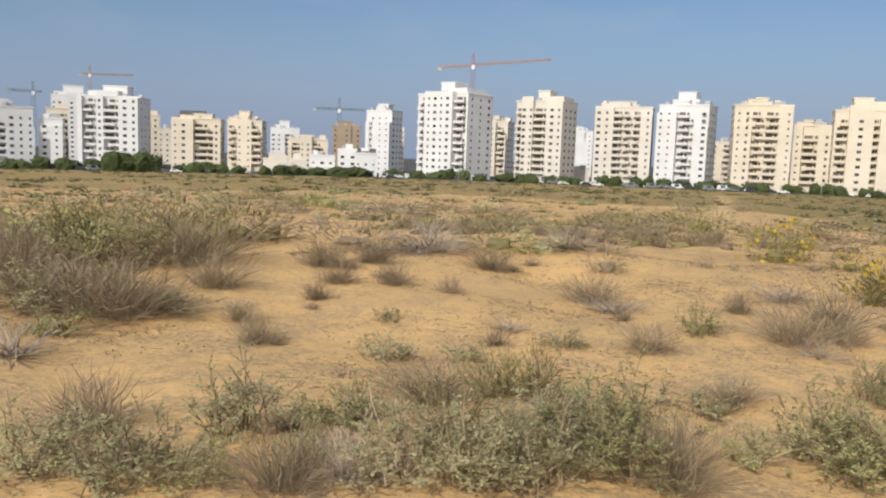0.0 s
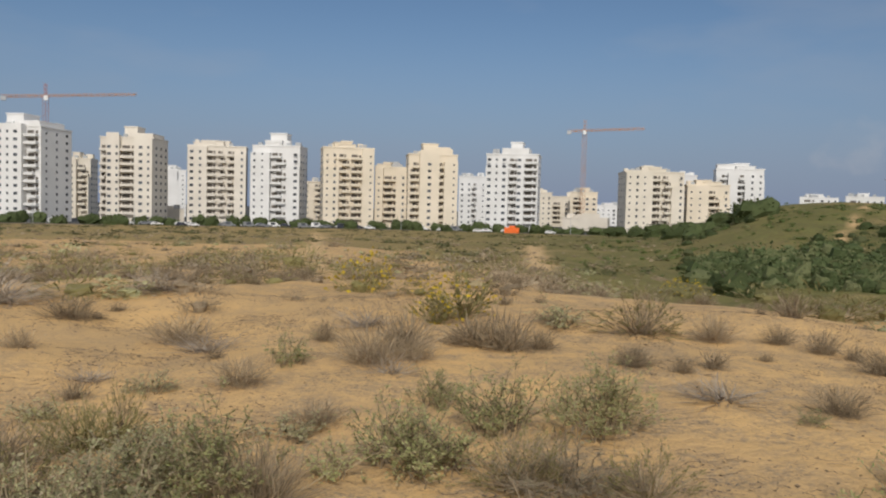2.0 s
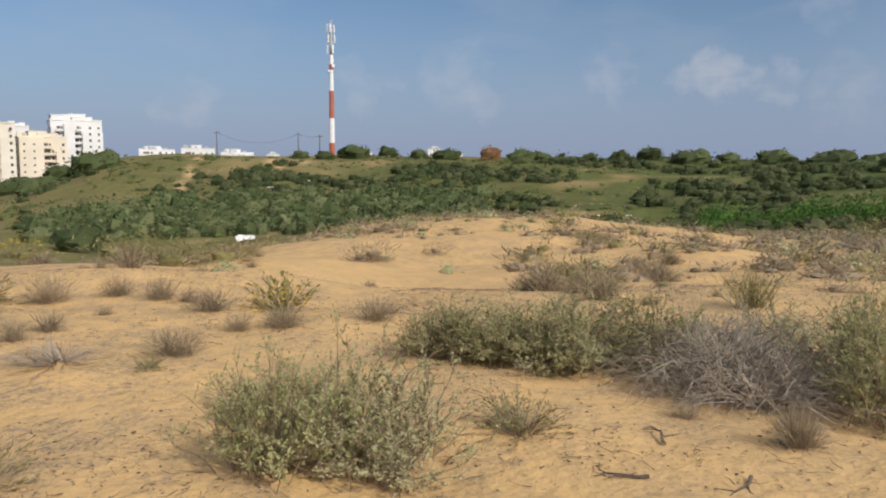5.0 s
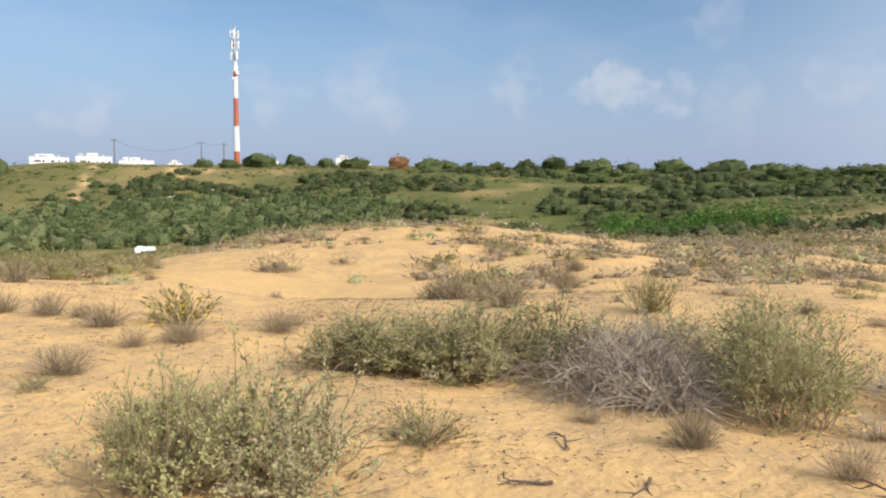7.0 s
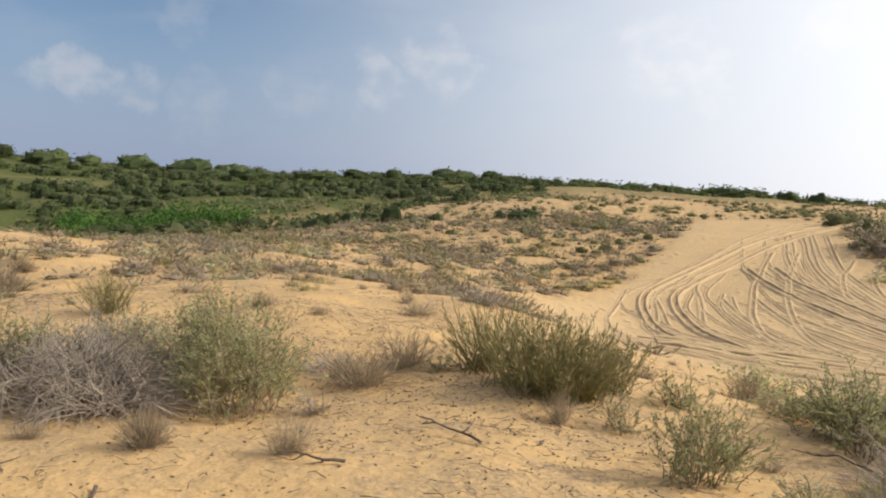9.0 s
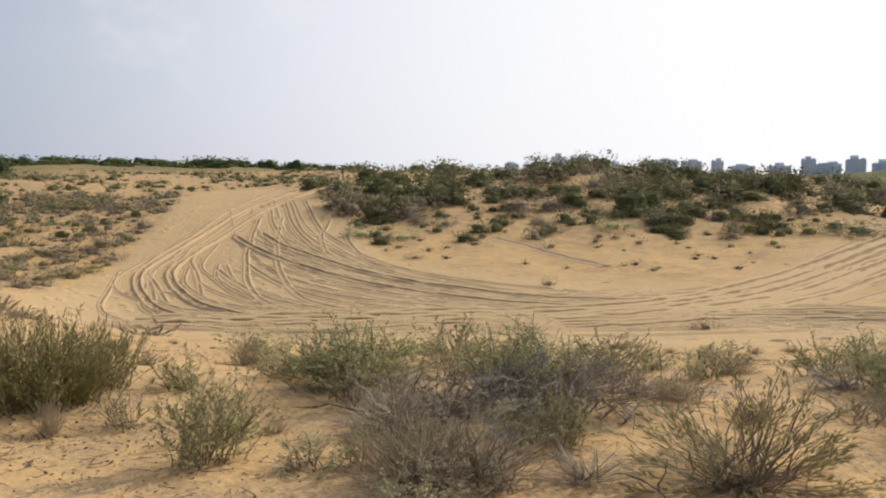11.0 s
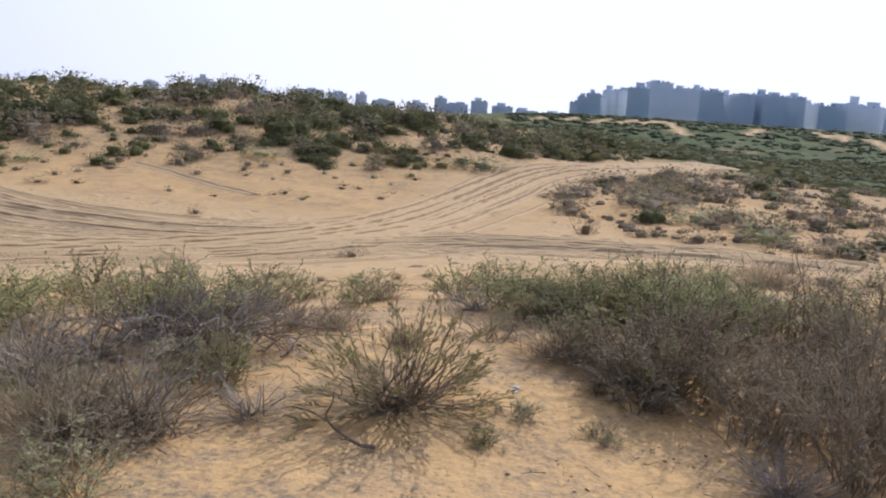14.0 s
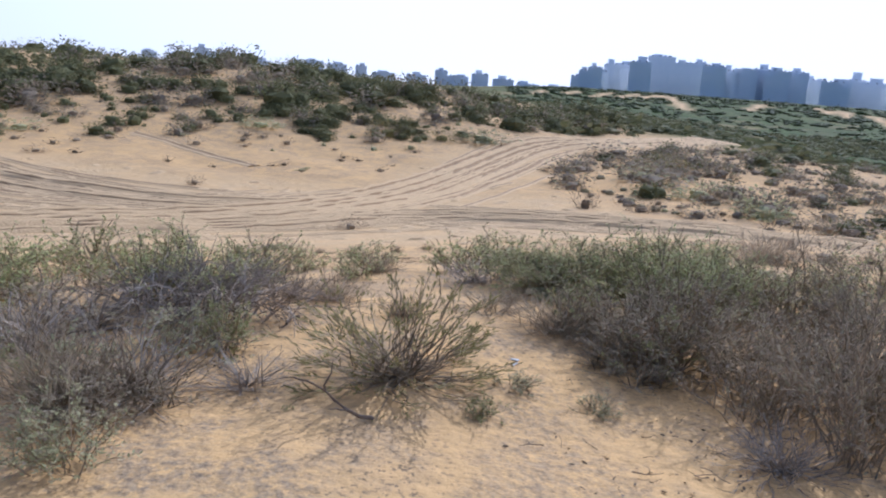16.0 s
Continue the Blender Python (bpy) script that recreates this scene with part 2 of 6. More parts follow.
MAT = {
    "ground": ground_material(),
    # pressed rut floor, its colour also darkened to hold the groove's shade
    "rut": surface("pressed_shaded_sand", (0.36, 0.235, 0.12), (0.30, 0.20, 0.105), 2.0, 0.95, 0.6, 14),
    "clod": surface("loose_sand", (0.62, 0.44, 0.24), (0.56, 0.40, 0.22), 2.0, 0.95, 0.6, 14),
    "leaf_grey": surface("saltbush_leaf", (0.42, 0.42, 0.225), (0.50, 0.485, 0.27), 2.5, 0.75, spread=0.2, island=True, through_light=0.34, third=(0.37, 0.30, 0.215)),
    "leaf_green": surface("shrub_leaf", (0.37, 0.39, 0.165), (0.45, 0.45, 0.205), 2.5, 0.7, spread=0.2, island=True, through_light=0.34, third=(0.36, 0.29, 0.18)),
    "leaf_broom": surface("broom_stem", (0.24, 0.22, 0.085), (0.30, 0.26, 0.115), 2.5, 0.75, spread=0.2, island=True, through_light=0.26, third=(0.31, 0.25, 0.15)),
    "leaf_dry": surface("dry_stalk", (0.36, 0.285, 0.185), (0.295, 0.23, 0.155), 3, 0.85, spread=0.25, island=True, through_light=0.3, third=(0.41, 0.33, 0.225)),
    "leaf_brown": surface("withered_leaf", (0.33, 0.27, 0.195), (0.40, 0.325, 0.235), 2.5, 0.85, spread=0.2, island=True, through_light=0.24, third=(0.29, 0.27, 0.15)),
    "leaf_litter": surface("fallen_leaf", (0.13, 0.10, 0.072), (0.21, 0.165, 0.12), 3, 0.9, island=True),
    "leaf_dead": surface("dead_twig", (0.40, 0.34, 0.27), (0.24, 0.195, 0.15), 3, 0.85, spread=0.15, island=True),
    "leaf_tree": surface("tree_leaf", (0.07, 0.095, 0.038), (0.105, 0.13, 0.055), 0.6, 0.7, spread=0.25, island=True, through_light=0.26, third=(0.13, 0.135, 0.065)),
    "leaf_slope": surface("hill_shrub_leaf", (0.10, 0.135, 0.045), (0.15, 0.18, 0.065), 0.6, 0.7, spread=0.25, island=True, through_light=0.26, third=(0.17, 0.165, 0.08)),
    "leaf_dark": surface("dune_bush_leaf", (0.145, 0.15, 0.07), (0.195, 0.19, 0.09), 1.2, 0.75, spread=0.25, island=True, through_light=0.3, third=(0.21, 0.19, 0.10)),
    "leaf_rust": surface("rust_leaf", (0.24, 0.13, 0.06), (0.19, 0.12, 0.06), 0.6, 0.8, island=True, through_light=0.2),
    "leaf_vine": surface("vine_leaf", (0.05, 0.11, 0.022), (0.085, 0.15, 0.035), 0.6, 0.6, spread=0.2, island=True, through_light=0.25),
    "flower": surface("yellow_flower", (0.55, 0.40, 0.03), (0.50, 0.36, 0.05), 3, 0.7, island=True, through_light=0.3),
    "bark": surface("bark", (0.17, 0.13, 0.10), (0.11, 0.085, 0.065), 6, 0.9, 0.5, 40, spread=0.2),
    "white": surface("white_render", (0.74, 0.735, 0.725), (0.67, 0.665, 0.655), 0.12, 0.85, 0.1, 2),
    "cream": surface("cream_render", (0.72, 0.66, 0.56), (0.65, 0.595, 0.50), 0.12, 0.85, 0.1, 2),
    "yellow": surface("sandstone_cladding", (0.74, 0.655, 0.53), (0.67, 0.595, 0.475), 0.12, 0.85, 0.1, 2),
    "pale": surface("pale_stone", (0.72, 0.67, 0.59), (0.65, 0.60, 0.53), 0.12, 0.85, 0.1, 2),
    "brown": surface("brown_cladding", (0.40, 0.31, 0.22), (0.34, 0.27, 0.20), 0.12, 0.85),
    # far walls: distance haze painted in as a pale blue base colour
    "distant": surface("haze_tinted_render", (0.88, 0.90, 0.93), (0.80, 0.84, 0.89), 0.05, 0.9),
    "dark_roof": surface("dark_roof_tiles", (0.10, 0.095, 0.10), (0.14, 0.13, 0.13), 0.5, 0.8),
    "glass": surface("window_glass", (0.055, 0.062, 0.075), (0.09, 0.10, 0.115), 0.4, 0.18, spread=0.5),
    # dark paint standing in for the shade inside the balconies
    "recess_shade": surface("balcony_shade_paint", (0.17, 0.15, 0.13), (0.10, 0.09, 0.08), 0.3, 0.85, spread=0.3),
    "crane_red": surface("crane_red_paint", (0.38, 0.12, 0.06), (0.30, 0.10, 0.06), 0.5, 0.6),
    "crane_orange": surface("crane_orange_paint", (0.50, 0.25, 0.11), (0.42, 0.21, 0.10), 0.5, 0.6),
    "crane_green": surface("crane_green_paint", (0.09, 0.15, 0.14), (0.11, 0.17, 0.16), 0.5, 0.6),
    "steel": surface("galvanised_steel", (0.45, 0.46, 0.47), (0.36, 0.37, 0.38), 1.5, 0.5, metal=0.3),
    "mast_red": surface("mast_red_paint", (0.45, 0.13, 0.07), (0.38, 0.11, 0.07), 0.8, 0.55),
    "mast_white": surface("mast_white_paint", (0.80, 0.80, 0.79), (0.70, 0.70, 0.69), 0.8, 0.55),
    "car_white": surface("white_car_paint", (0.75, 0.75, 0.75), (0.70, 0.70, 0.70), 1, 0.3),
    "car_grey": surface("grey_car_paint", (0.22, 0.23, 0.25), (0.18, 0.19, 0.2), 1, 0.3),
    "car_dark": surface("dark_car_paint", (0.04, 0.05, 0.08), (0.05, 0.05, 0.06), 1, 0.3),
    "rubber": surface("black_rubber", (0.02, 0.02, 0.02), (0.03, 0.03, 0.03), 5, 0.9),
    "orange": surface("orange_plastic", (0.80, 0.16, 0.03), (0.70, 0.14, 0.03), 1, 0.6),
    "litter_white": surface("white_plastic", (0.78, 0.78, 0.76), (0.68, 0.68, 0.66), 3, 0.6),
}


# ---- the lie of the land: heights along rays from the viewpoint, by compass bearing (0 = towards the town)
RINGS = np.array([0, 4, 8, 14, 22, 32, 45, 65, 90, 130, 180, 260, 340, 600, 3000], float)
LAND = {}
LAND[0] = (0, 0, -0.1, 0.0, -0.6, -1.0, -1.5, -2.2, -3.1, -4.2, -5.4, -6.9, -8.0, -8, -8)
LAND[25] = (0, 0, -0.1, -0.1, -0.5, -1.0, -1.5, -2.2, -3.1, -4.2, -5.4, -6.9, -8.0, -8, -8)
LAND[38] = (0, 0, -0.1, -0.1, -0.4, -1.3, -2.2, -3.2, -4.2, -5.2, -6.2, -7.2, -8.0, -8, -8)
LAND[47] = (0, 0, -0.1, -0.1, -0.8, -2.4, -3.7, -5.2, -6.0, -5.6, -5.2, -6.2, -8.0, -8, -8)
LAND[51] = (0, 0, -0.1, -0.1, -0.8, -2.5, -4.0, -5.6, -6.3, -4.2, -0.4, 0.0, -4.0, -6, -8)
LAND[55] = (0, 0, -0.1, -0.1, -0.7, -2.6, -4.2, -6.0, -6.2, -2.2, 5.2, 5.0, 4.0, -2, -8)
LAND[65] = (0, 0, -0.1, -0.1, -0.7, -1.6, -2.9, -5.0, -5.8, -1.8, 4.7, 6.2, 5.5, 2, -6)
LAND[75] = (0, 0, -0.1, -0.3, -1.3, -1.5, -1.0, -3.0, -5.2, -1.5, 4.4, 6.0, 5.5, 3, -6)
LAND[86] = (0, 0, -0.1, -0.3, -1.2, -1.5, -0.8, -3.4, -4.6, -1.2, 4.0, 5.5, 5.5, 3, -6)
LAND[98] = (0, 0, -0.1, -0.2, -1.0, -1.9, -1.6, -3.7, -4.6, -1.6, 3.6, 4.0, 4.0, 2, -6)
LAND[112] = (0, 0, -0.1, -0.2, -1.0, -1.8, -1.9, -2.0, -2.5, -0.2, 3.7, 3.6, 2.5, 0, -6)
LAND[124] = (0, 0, -0.1, -0.3, -1.4, -2.6, -2.6, -0.7, 0.9, 1.9, 4.3, 4.2, 2.0, 0, -6)
LAND[134] = (0, 0, -0.15, -1.0, -2.4, -3.7, -3.4, -0.6, 1.5, 2.4, 4.3, 4.2, 2.0, 0, -6)
LAND[146] = (0, 0, -0.2, -1.4, -2.9, -3.4, -2.6, -0.6, 0.6, 2.0, 3.3, 3.0, 1.5, 0, -6)
LAND[156] = (0, 0, -0.2, -1.4, -2.8, -3.2, -2.6, 0.9, 1.8, 1.8, 1.5, 1.0, 0.0, -2, -6)
LAND[168] = (0, 0, -0.2, -1.4, -2.8, -3.2, -2.7, 1.6, 2.0, 1.6, 0.5, -1.0, -2.0, -3, -6)
LAND[180] = (0, 0, -0.15, -1.15, -2.5, -3.1, -2.6, 0.4, 1.1, 0.5, -1.0, -2.5, -3.0, -3, -6)
LAND[189] = (0, 0, -0.1, -0.9, -2.2, -2.8, -2.6, -1.3, -0.8, -1.2, -2.0, -3.0, -2.0, 5.5, -6)
LAND[199] = (0, 0, -0.1, -0.7, -1.9, -2.6, -2.2, -2.0, -2.6, -4.0, -5.0, -5.5, -3.5, 5.3, -6)
LAND[211] = (0, 0, -0.1, -0.6, -1.7, -2.6, -2.4, -3.0, -4.5, -6.5, -7.5, -7.5, -5.0, 4.0, -6)
LAND[235] = (0, 0, -0.1, -0.4, -1.2, -2.2, -2.8, -3.5, -4.5, -6.5, -7.5, -8.0, -8.0, -6, -6)
LAND[300] = (0, 0, -0.1, -0.2, -0.6, -1.2, -1.8, -2.6, -3.5, -5.0, -6.0, -7.0, -8.0, -8, -8)
_lr = np.linspace(0, np.log1p(3000 / 3), 400)
_az = np.arange(0, 360, 1.0)


def _land_table():
    knots = sorted(LAND)
    at = np.array([k - 360 for k in knots] + knots + [k + 360 for k in knots], float)
    prof = np.array([np.interp(3 * np.expm1(_lr), RINGS, LAND[k]) for k in knots])
    box = np.ones(11) / 11
    for _ in range(2):
        prof = np.array([np.convolve(np.pad(p, 5, mode="edge"), box, "valid") for p in prof])
    prof = np.concatenate([prof, prof, prof])
    full = np.array([np.interp(_az, at, prof[:, j]) for j in range(len(_lr))]).T
    ker = np.array([1, 3, 6, 8, 9, 8, 6, 3, 1.0])
    ker /= ker.sum()
    wrap = np.concatenate([full[-4:], full, full[:4]])
    return sum(ker[k] * wrap[k:k + 360] for k in range(9))


TABLE = _land_table()


def wave(x, y, size, seed):
    """Smooth value noise, about -1 to 1, over cells of that size."""
    x, y = np.asarray(x, float) / size + seed * 17.31, np.asarray(y, float) / size - seed * 9.7
    i, j = np.floor(x).astype(np.int64), np.floor(y).astype(np.int64)
    u, v = x - i, y - j
    u, v = u * u * (3 - 2 * u), v * v * (3 - 2 * v)

    def h(a, b):
        n = (a * 374761393 + b * 668265263 + seed * 144665) & 0xFFFFFFFF
        n = ((n ^ (n >> 13)) * 1274126177) & 0xFFFFFFFF
        return ((n ^ (n >> 16)) & 0xFFFF) / 32767.5 - 1
    return (h(i, j) * (1 - u) + h(i + 1, j) * u) * (1 - v) + (h(i, j + 1) * (1 - u) + h(i + 1, j + 1) * u) * v


def beside(x, y, pts, half):
    """1 within half a width of a line through points, falling to 0 at its edge."""
    best = np.full(np.shape(x), 1e9)
    for (ax, ay), (bx, by) in zip(pts, pts[1:]):
        dx, dy = bx - ax, by - ay
        t = np.clip(((x - ax) * dx + (y - ay) * dy) / (dx * dx + dy * dy), 0, 1)
        best = np.minimum(best, np.hypot(x - ax - t * dx, y - ay - t * dy))
    best = best + .35 * half * wave(x, y, 2.2 * half, 44)
    return np.clip(1.6 - best / half, 0, 1)


CROSS = [(20, -20), (13, -21.5), (5.4, -25.5), (1.9, -30.2), (-1.6, -38.2), (-7.1, -51.7), (-11.9, -56.4), (-20.6, -66.7), (-32, -82)]


def bowl(x, y):
    """1 on the driven sand of the hollow and its track, 0 off it."""
    r, a = np.hypot(x, y), np.degrees(np.arctan2(x, y)) % 360
    inner = np.interp(a, [120, 128, 133, 145, 170, 190, 215, 230], [60, 30, 24, 16, 15, 17, 20, 20])
    outer = np.interp(a, [120, 126, 130, 134, 137, 139, 146, 152, 162, 175, 190, 198, 215, 230], [30, 34, 39, 47, 60, 76, 76, 44, 39, 37, 36, 29, 26, 20])
    s = lambda t: np.clip(t, 0, 1)
    return np.maximum(s((r - inner) / 4) * s((outer - r) / 4), beside(x, y, CROSS, 2.6))


# swells and dips of the sand: bearing, distance, long and short half-widths, turn, height
SWELLS = ((73, 17.6, 4.0, 2.2, 0, -.32), (72, 30, 5.0, 2.4, 0, .34), (84, 31, 5.0, 2.6, 0, .32), (95, 27.5, 3.2, 3.0, 0, .55), (97, 20, 3.0, 1.8, 0, -.25), (344, 12.6, 3.2, 1.1, 35, .26), (351, 16.6, 2.6, 1.2, 20, .2),
          (352, 11.4, 2.6, 1.5, 10, -.16), (12, 17.5, 4.0, 1.5, 0, .16), (22, 20, 3.5, 1.6, 0, .2), (32, 15.5, 2.4, 1.3, 0, .14), (46, 12.5, 2.4, 1.2, 0, .12), (55, 17, 3.0, 1.4, 0, .16), (8, 12.8, 2.0, 1.2, 0, -.1), (108, 34, 4.0, 2.0, 0, .3), (118, 40, 4.0, 2.2, 0, .3))


def swell(x, y):
    z = np.zeros(np.shape(x))
    for b, r, along, across, turn, h in SWELLS:
        cx, cy = r * math.sin(radians(b)), r * math.cos(radians(b))
        c, s = math.cos(radians(b + turn)), math.sin(radians(b + turn))
        u, v = (x - cx) * c - (y - cy) * s, (x - cx) * s + (y - cy) * c
        z = z + h * np.exp(-(u / along) ** 2 - (v / across) ** 2)
    return z


def ground_z(x, y):
    x, y = np.asarray(x, float), np.asarray(y, float)
    r, a = np.hypot(x, y), np.degrees(np.arctan2(x, y)) % 360
    p = np.log1p(r / 3) / _lr[1]
    i = np.clip(p.astype(int), 0, len(_lr) - 2)
    fr = np.clip(p - i, 0, 1)
    j = a.astype(int) % 360
    fa = a - np.floor(a)
    k = (j + 1) % 360
    z = (TABLE[j, i] * (1 - fr) + TABLE[j, i + 1] * fr) * (1 - fa) + (TABLE[k, i] * (1 - fr) + TABLE[k, i + 1] * fr) * fa
    calm = 1 - 0.8 * bowl(x, y)
    near = np.clip(r / 6, 0.15, 1)
    z = z + swell(x, y) + calm * near * (0.16 * wave(x, y, 4.2, 1) + 0.075 * wave(x, y, 1.7, 2)) + calm * (0.026 * wave(x, y, 0.72, 3) + 0.008 * wave(x, y, 0.3, 6))
    z = z + np.clip((r - 25) / 60, 0, 1) * np.clip((330 - r) / 30, 0, 1) * (0.35 * wave(x, y, 9, 4) + 0.5 * wave(x, y, 26, 5))
    return z


# ---- mesh helpers
def mesh_of(name, verts, faces, *mats, slots=None):
    me = bpy.data.meshes.new(name)
    me.from_pydata([tuple(v) for v in verts] if not isinstance(verts, np.ndarray) else verts.tolist(), [], faces if isinstance(faces, list) else faces.tolist())
    for m in mats:
        me.materials.append(MAT[m])
    if slots is not None:
        me.polygons.foreach_set("material_index", np.asarray(slots, np.int32))
    me.update()
    return me


def box_bm(bm, x0, y0, z0, x1, y1, z1):
    v = [bm.verts.new(p) for p in ((x0, y0, z0), (x1, y0, z0), (x1, y1, z0), (x0, y1, z0), (x0, y0, z1), (x1, y0, z1), (x1, y1, z1), (x0, y1, z1))]
    for f in ((0, 3, 2, 1), (4, 5, 6, 7), (0, 1, 5, 4), (1, 2, 6, 5), (2, 3, 7, 6), (3, 0, 4, 7)):
        bm.faces.new([v[i] for i in f])


def boxes_mesh(name, boxes, *mats):
    bm = bmesh.new()
    for b in boxes:
        box_bm(bm, *b)
    me = bpy.data.meshes.new(name)
    bm.to_mesh(me)
    bm.free()
    for m in mats:
        me.materials.append(MAT[m])
    return me


def part(name, me, parent, label="", m=None):
    ob = new(name, me)
    ob.parent = parent
    if m is not None:
        ob.matrix_basis = m
    return tagged(ob, label)


def polar(bearing, r):
    return r * math.sin(radians(bearing)), r * math.cos(radians(bearing))


def gz(x, y):
    return float(ground_z(x, y))


# ---- ground
BARE = ((193.2, 510, 192.0, 410, 3.1), (195.0, 520, 193.6, 420, 3.7), (196.6, 530, 195.2, 450, 4.3), (197.0, 520, 198.3, 360, 3.7), (203.2, 510, 202.3, 410, 3.7), (206.4, 520, 207.2, 450, 3.7), (207.8, 510, 208.3, 420, 3.7), (209.6, 470, 211, 380, 3.7), (188.4, 470, 188.0, 400, 3.1), (190.8, 490, 190.2, 430, 3.1))


def scarred(x, y):
    """1 on the bare sandy scars of the far valley."""
    best = np.zeros(np.shape(x))
    for b0, r0, b1, r1, w in BARE:
        best = np.maximum(best, beside(x, y, [polar(b0, r0), polar(b1, r1)], .8 * w))
    return best


def build_ground():
    r = np.concatenate([[0.25], np.geomspace(0.6, 13, 130), np.linspace(13.2, 76, 190), np.geomspace(78, 340, 46), np.linspace(346, 650, 64), np.geomspace(720, 3000, 8)])
    nr = len(r)
    a = np.radians(np.concatenate([np.arange(-42, 222, .6), np.arange(222, 318, 2.4)]))
    na = len(a)
    A, Rr = np.meshgrid(a, r)
    X, Y = Rr * np.sin(A), Rr * np.cos(A)
    Z = ground_z(X, Y)
    verts = np.stack([X.ravel(), Y.ravel(), Z.ravel()], 1)
    i, j = np.meshgrid(np.arange(nr - 1), np.arange(na), indexing="ij")
    j2 = (j + 1) % na
    faces = np.stack([i * na + j, i * na + j2, (i + 1) * na + j2, (i + 1) * na + j], -1).reshape(-1, 4)
    verts = np.concatenate([verts, [[0, 0, gz(0, 0)]]])
    faces = faces.tolist() + [(len(verts) - 1, (k + 1) % na, k) for k in range(na)]
    me = mesh_of("ground", verts, faces, "ground")
    me.polygons.foreach_set("use_smooth", np.ones(len(me.polygons), bool))
    x, y = verts[:, 0], verts[:, 1]
    rr, az = np.hypot(x, y), np.degrees(np.arctan2(x, y)) % 360
    step = lambda t: np.clip(t, 0, 1) ** 2 * (3 - 2 * np.clip(t, 0, 1))
    start = np.interp(az, [0, 25, 36, 44, 52, 66, 75, 90, 104, 118, 130, 150, 170, 190, 205, 240, 300, 360],
                      [110, 90, 45, 40, 45, 55, 68, 78, 82, 92, 110, 110, 110, 80, 60, 110, 110, 110])
    green = step((rr - start) / (0.25 * start)) * np.interp(az, [0, 25, 40, 112, 128, 170, 190, 240, 300, 360], [.5, .5, .75, 1, .55, .6, 1, 1, .5, .5]) * np.clip(1.2 + .45 * wave(x, y, 16, 12) + .35 * wave(x, y, 5, 13), 0, 1)
    town = step((rr - 322) / 10) * (((az < 55) | (az > 300)).astype(float))
    driven = bowl(x, y)
    litter = np.clip(0.9 + 0.5 * wave(x, y, 3.0, 8) + 0.3 * wave(x, y, 9.0, 9), 0, 1) * (1 - 0.92 * driven)
    grown = step((rr - 40) / 14) * ((az > 140) & (az < 225)) + step((rr - 22) / 12) * ((az > 98) & (az <= 140)) + .7 * step((rr - 36) / 8) * ((az > 56) & (az <= 98))
    litter = np.maximum(litter * np.where((az > 60) & (az < 150), 0.8, 1.0), grown * (1.25 + .5 * wave(x, y, 6, 14)) * (1 - driven))
    scars = np.zeros(len(x))
    for pts, half in (([(120, 152), (77, 96), (50.6, 62.3), (44, 54)], 1.5), ([(91, 214), (43.6, 103.4), (24.8, 59.1), (14, 33)], 1.1),
                      ([polar(60.2, 190), polar(59.3, 150), polar(58.6, 128)], .55), ([polar(65.2, 182), polar(64.9, 168), polar(65.5, 156)], .8), ([polar(67.2, 175), polar(67.0, 165)], .6)):
        scars = np.maximum(scars, beside(x, y, pts, half))
    scars = np.maximum(scars, scarred(x, y))
    # brown bare soil high on the hill's face
    soil = step((az - 60.5) / 2) * step((70.5 - az) / 2) * step((rr - 142) / 10) * (rr < 230) * np.clip(.75 + .5 * wave(x, y, 9, 66), 0, 1)
    green *= 1 - .3 * soil
    litter = np.maximum(litter, soil)
    green *= 1 - scars
    litter *= 1 - scars
    driven = np.maximum(driven, scars)
    for name, vals in (("grass", green * (1 - town)), ("tarmac", town), ("driven", driven), ("litter", litter)):
        at = me.attributes.new(name, "FLOAT", "POINT")
        at.data.foreach_set("value", vals.astype(np.float32))
    return tagged(new("ground", me), "pale golden dune sand with dry plant litter and green slopes", "ground", kind="structure")


build_ground()


# ---- the town
BASE = -8.0


def window_mesh(w, h):
    """A dark pane, w and h its half sizes."""
    return boxes_mesh("window", [(-w, -.05, -h, w, .05, h)], "glass")


WINDOWS = [window_mesh(.45, .55), window_mesh(.5, .6), window_mesh(.8, .6), window_mesh(.4, .4)]
BALCONIES = {}


def balcony_mesh(w, mat):
    """A slab with a solid parapet, before flat wall panels painted dark as recess shade."""
    key = (round(w, 1), mat)
    if key not in BALCONIES:
        h = w / 2
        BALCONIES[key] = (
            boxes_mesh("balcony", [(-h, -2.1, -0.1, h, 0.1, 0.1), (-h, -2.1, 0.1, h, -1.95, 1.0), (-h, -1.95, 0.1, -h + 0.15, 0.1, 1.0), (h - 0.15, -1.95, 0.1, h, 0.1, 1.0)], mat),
            boxes_mesh("opening", [(-h + 0.35, -0.06, 0.1, -h + .35 + (w - .7) * .62, 0.05, 2.4), (h - .35 - (w - .7) * .24, -0.06, 0.9, h - 0.35, 0.05, 2.3)], "recess_shade"))
    return BALCONIES[key]


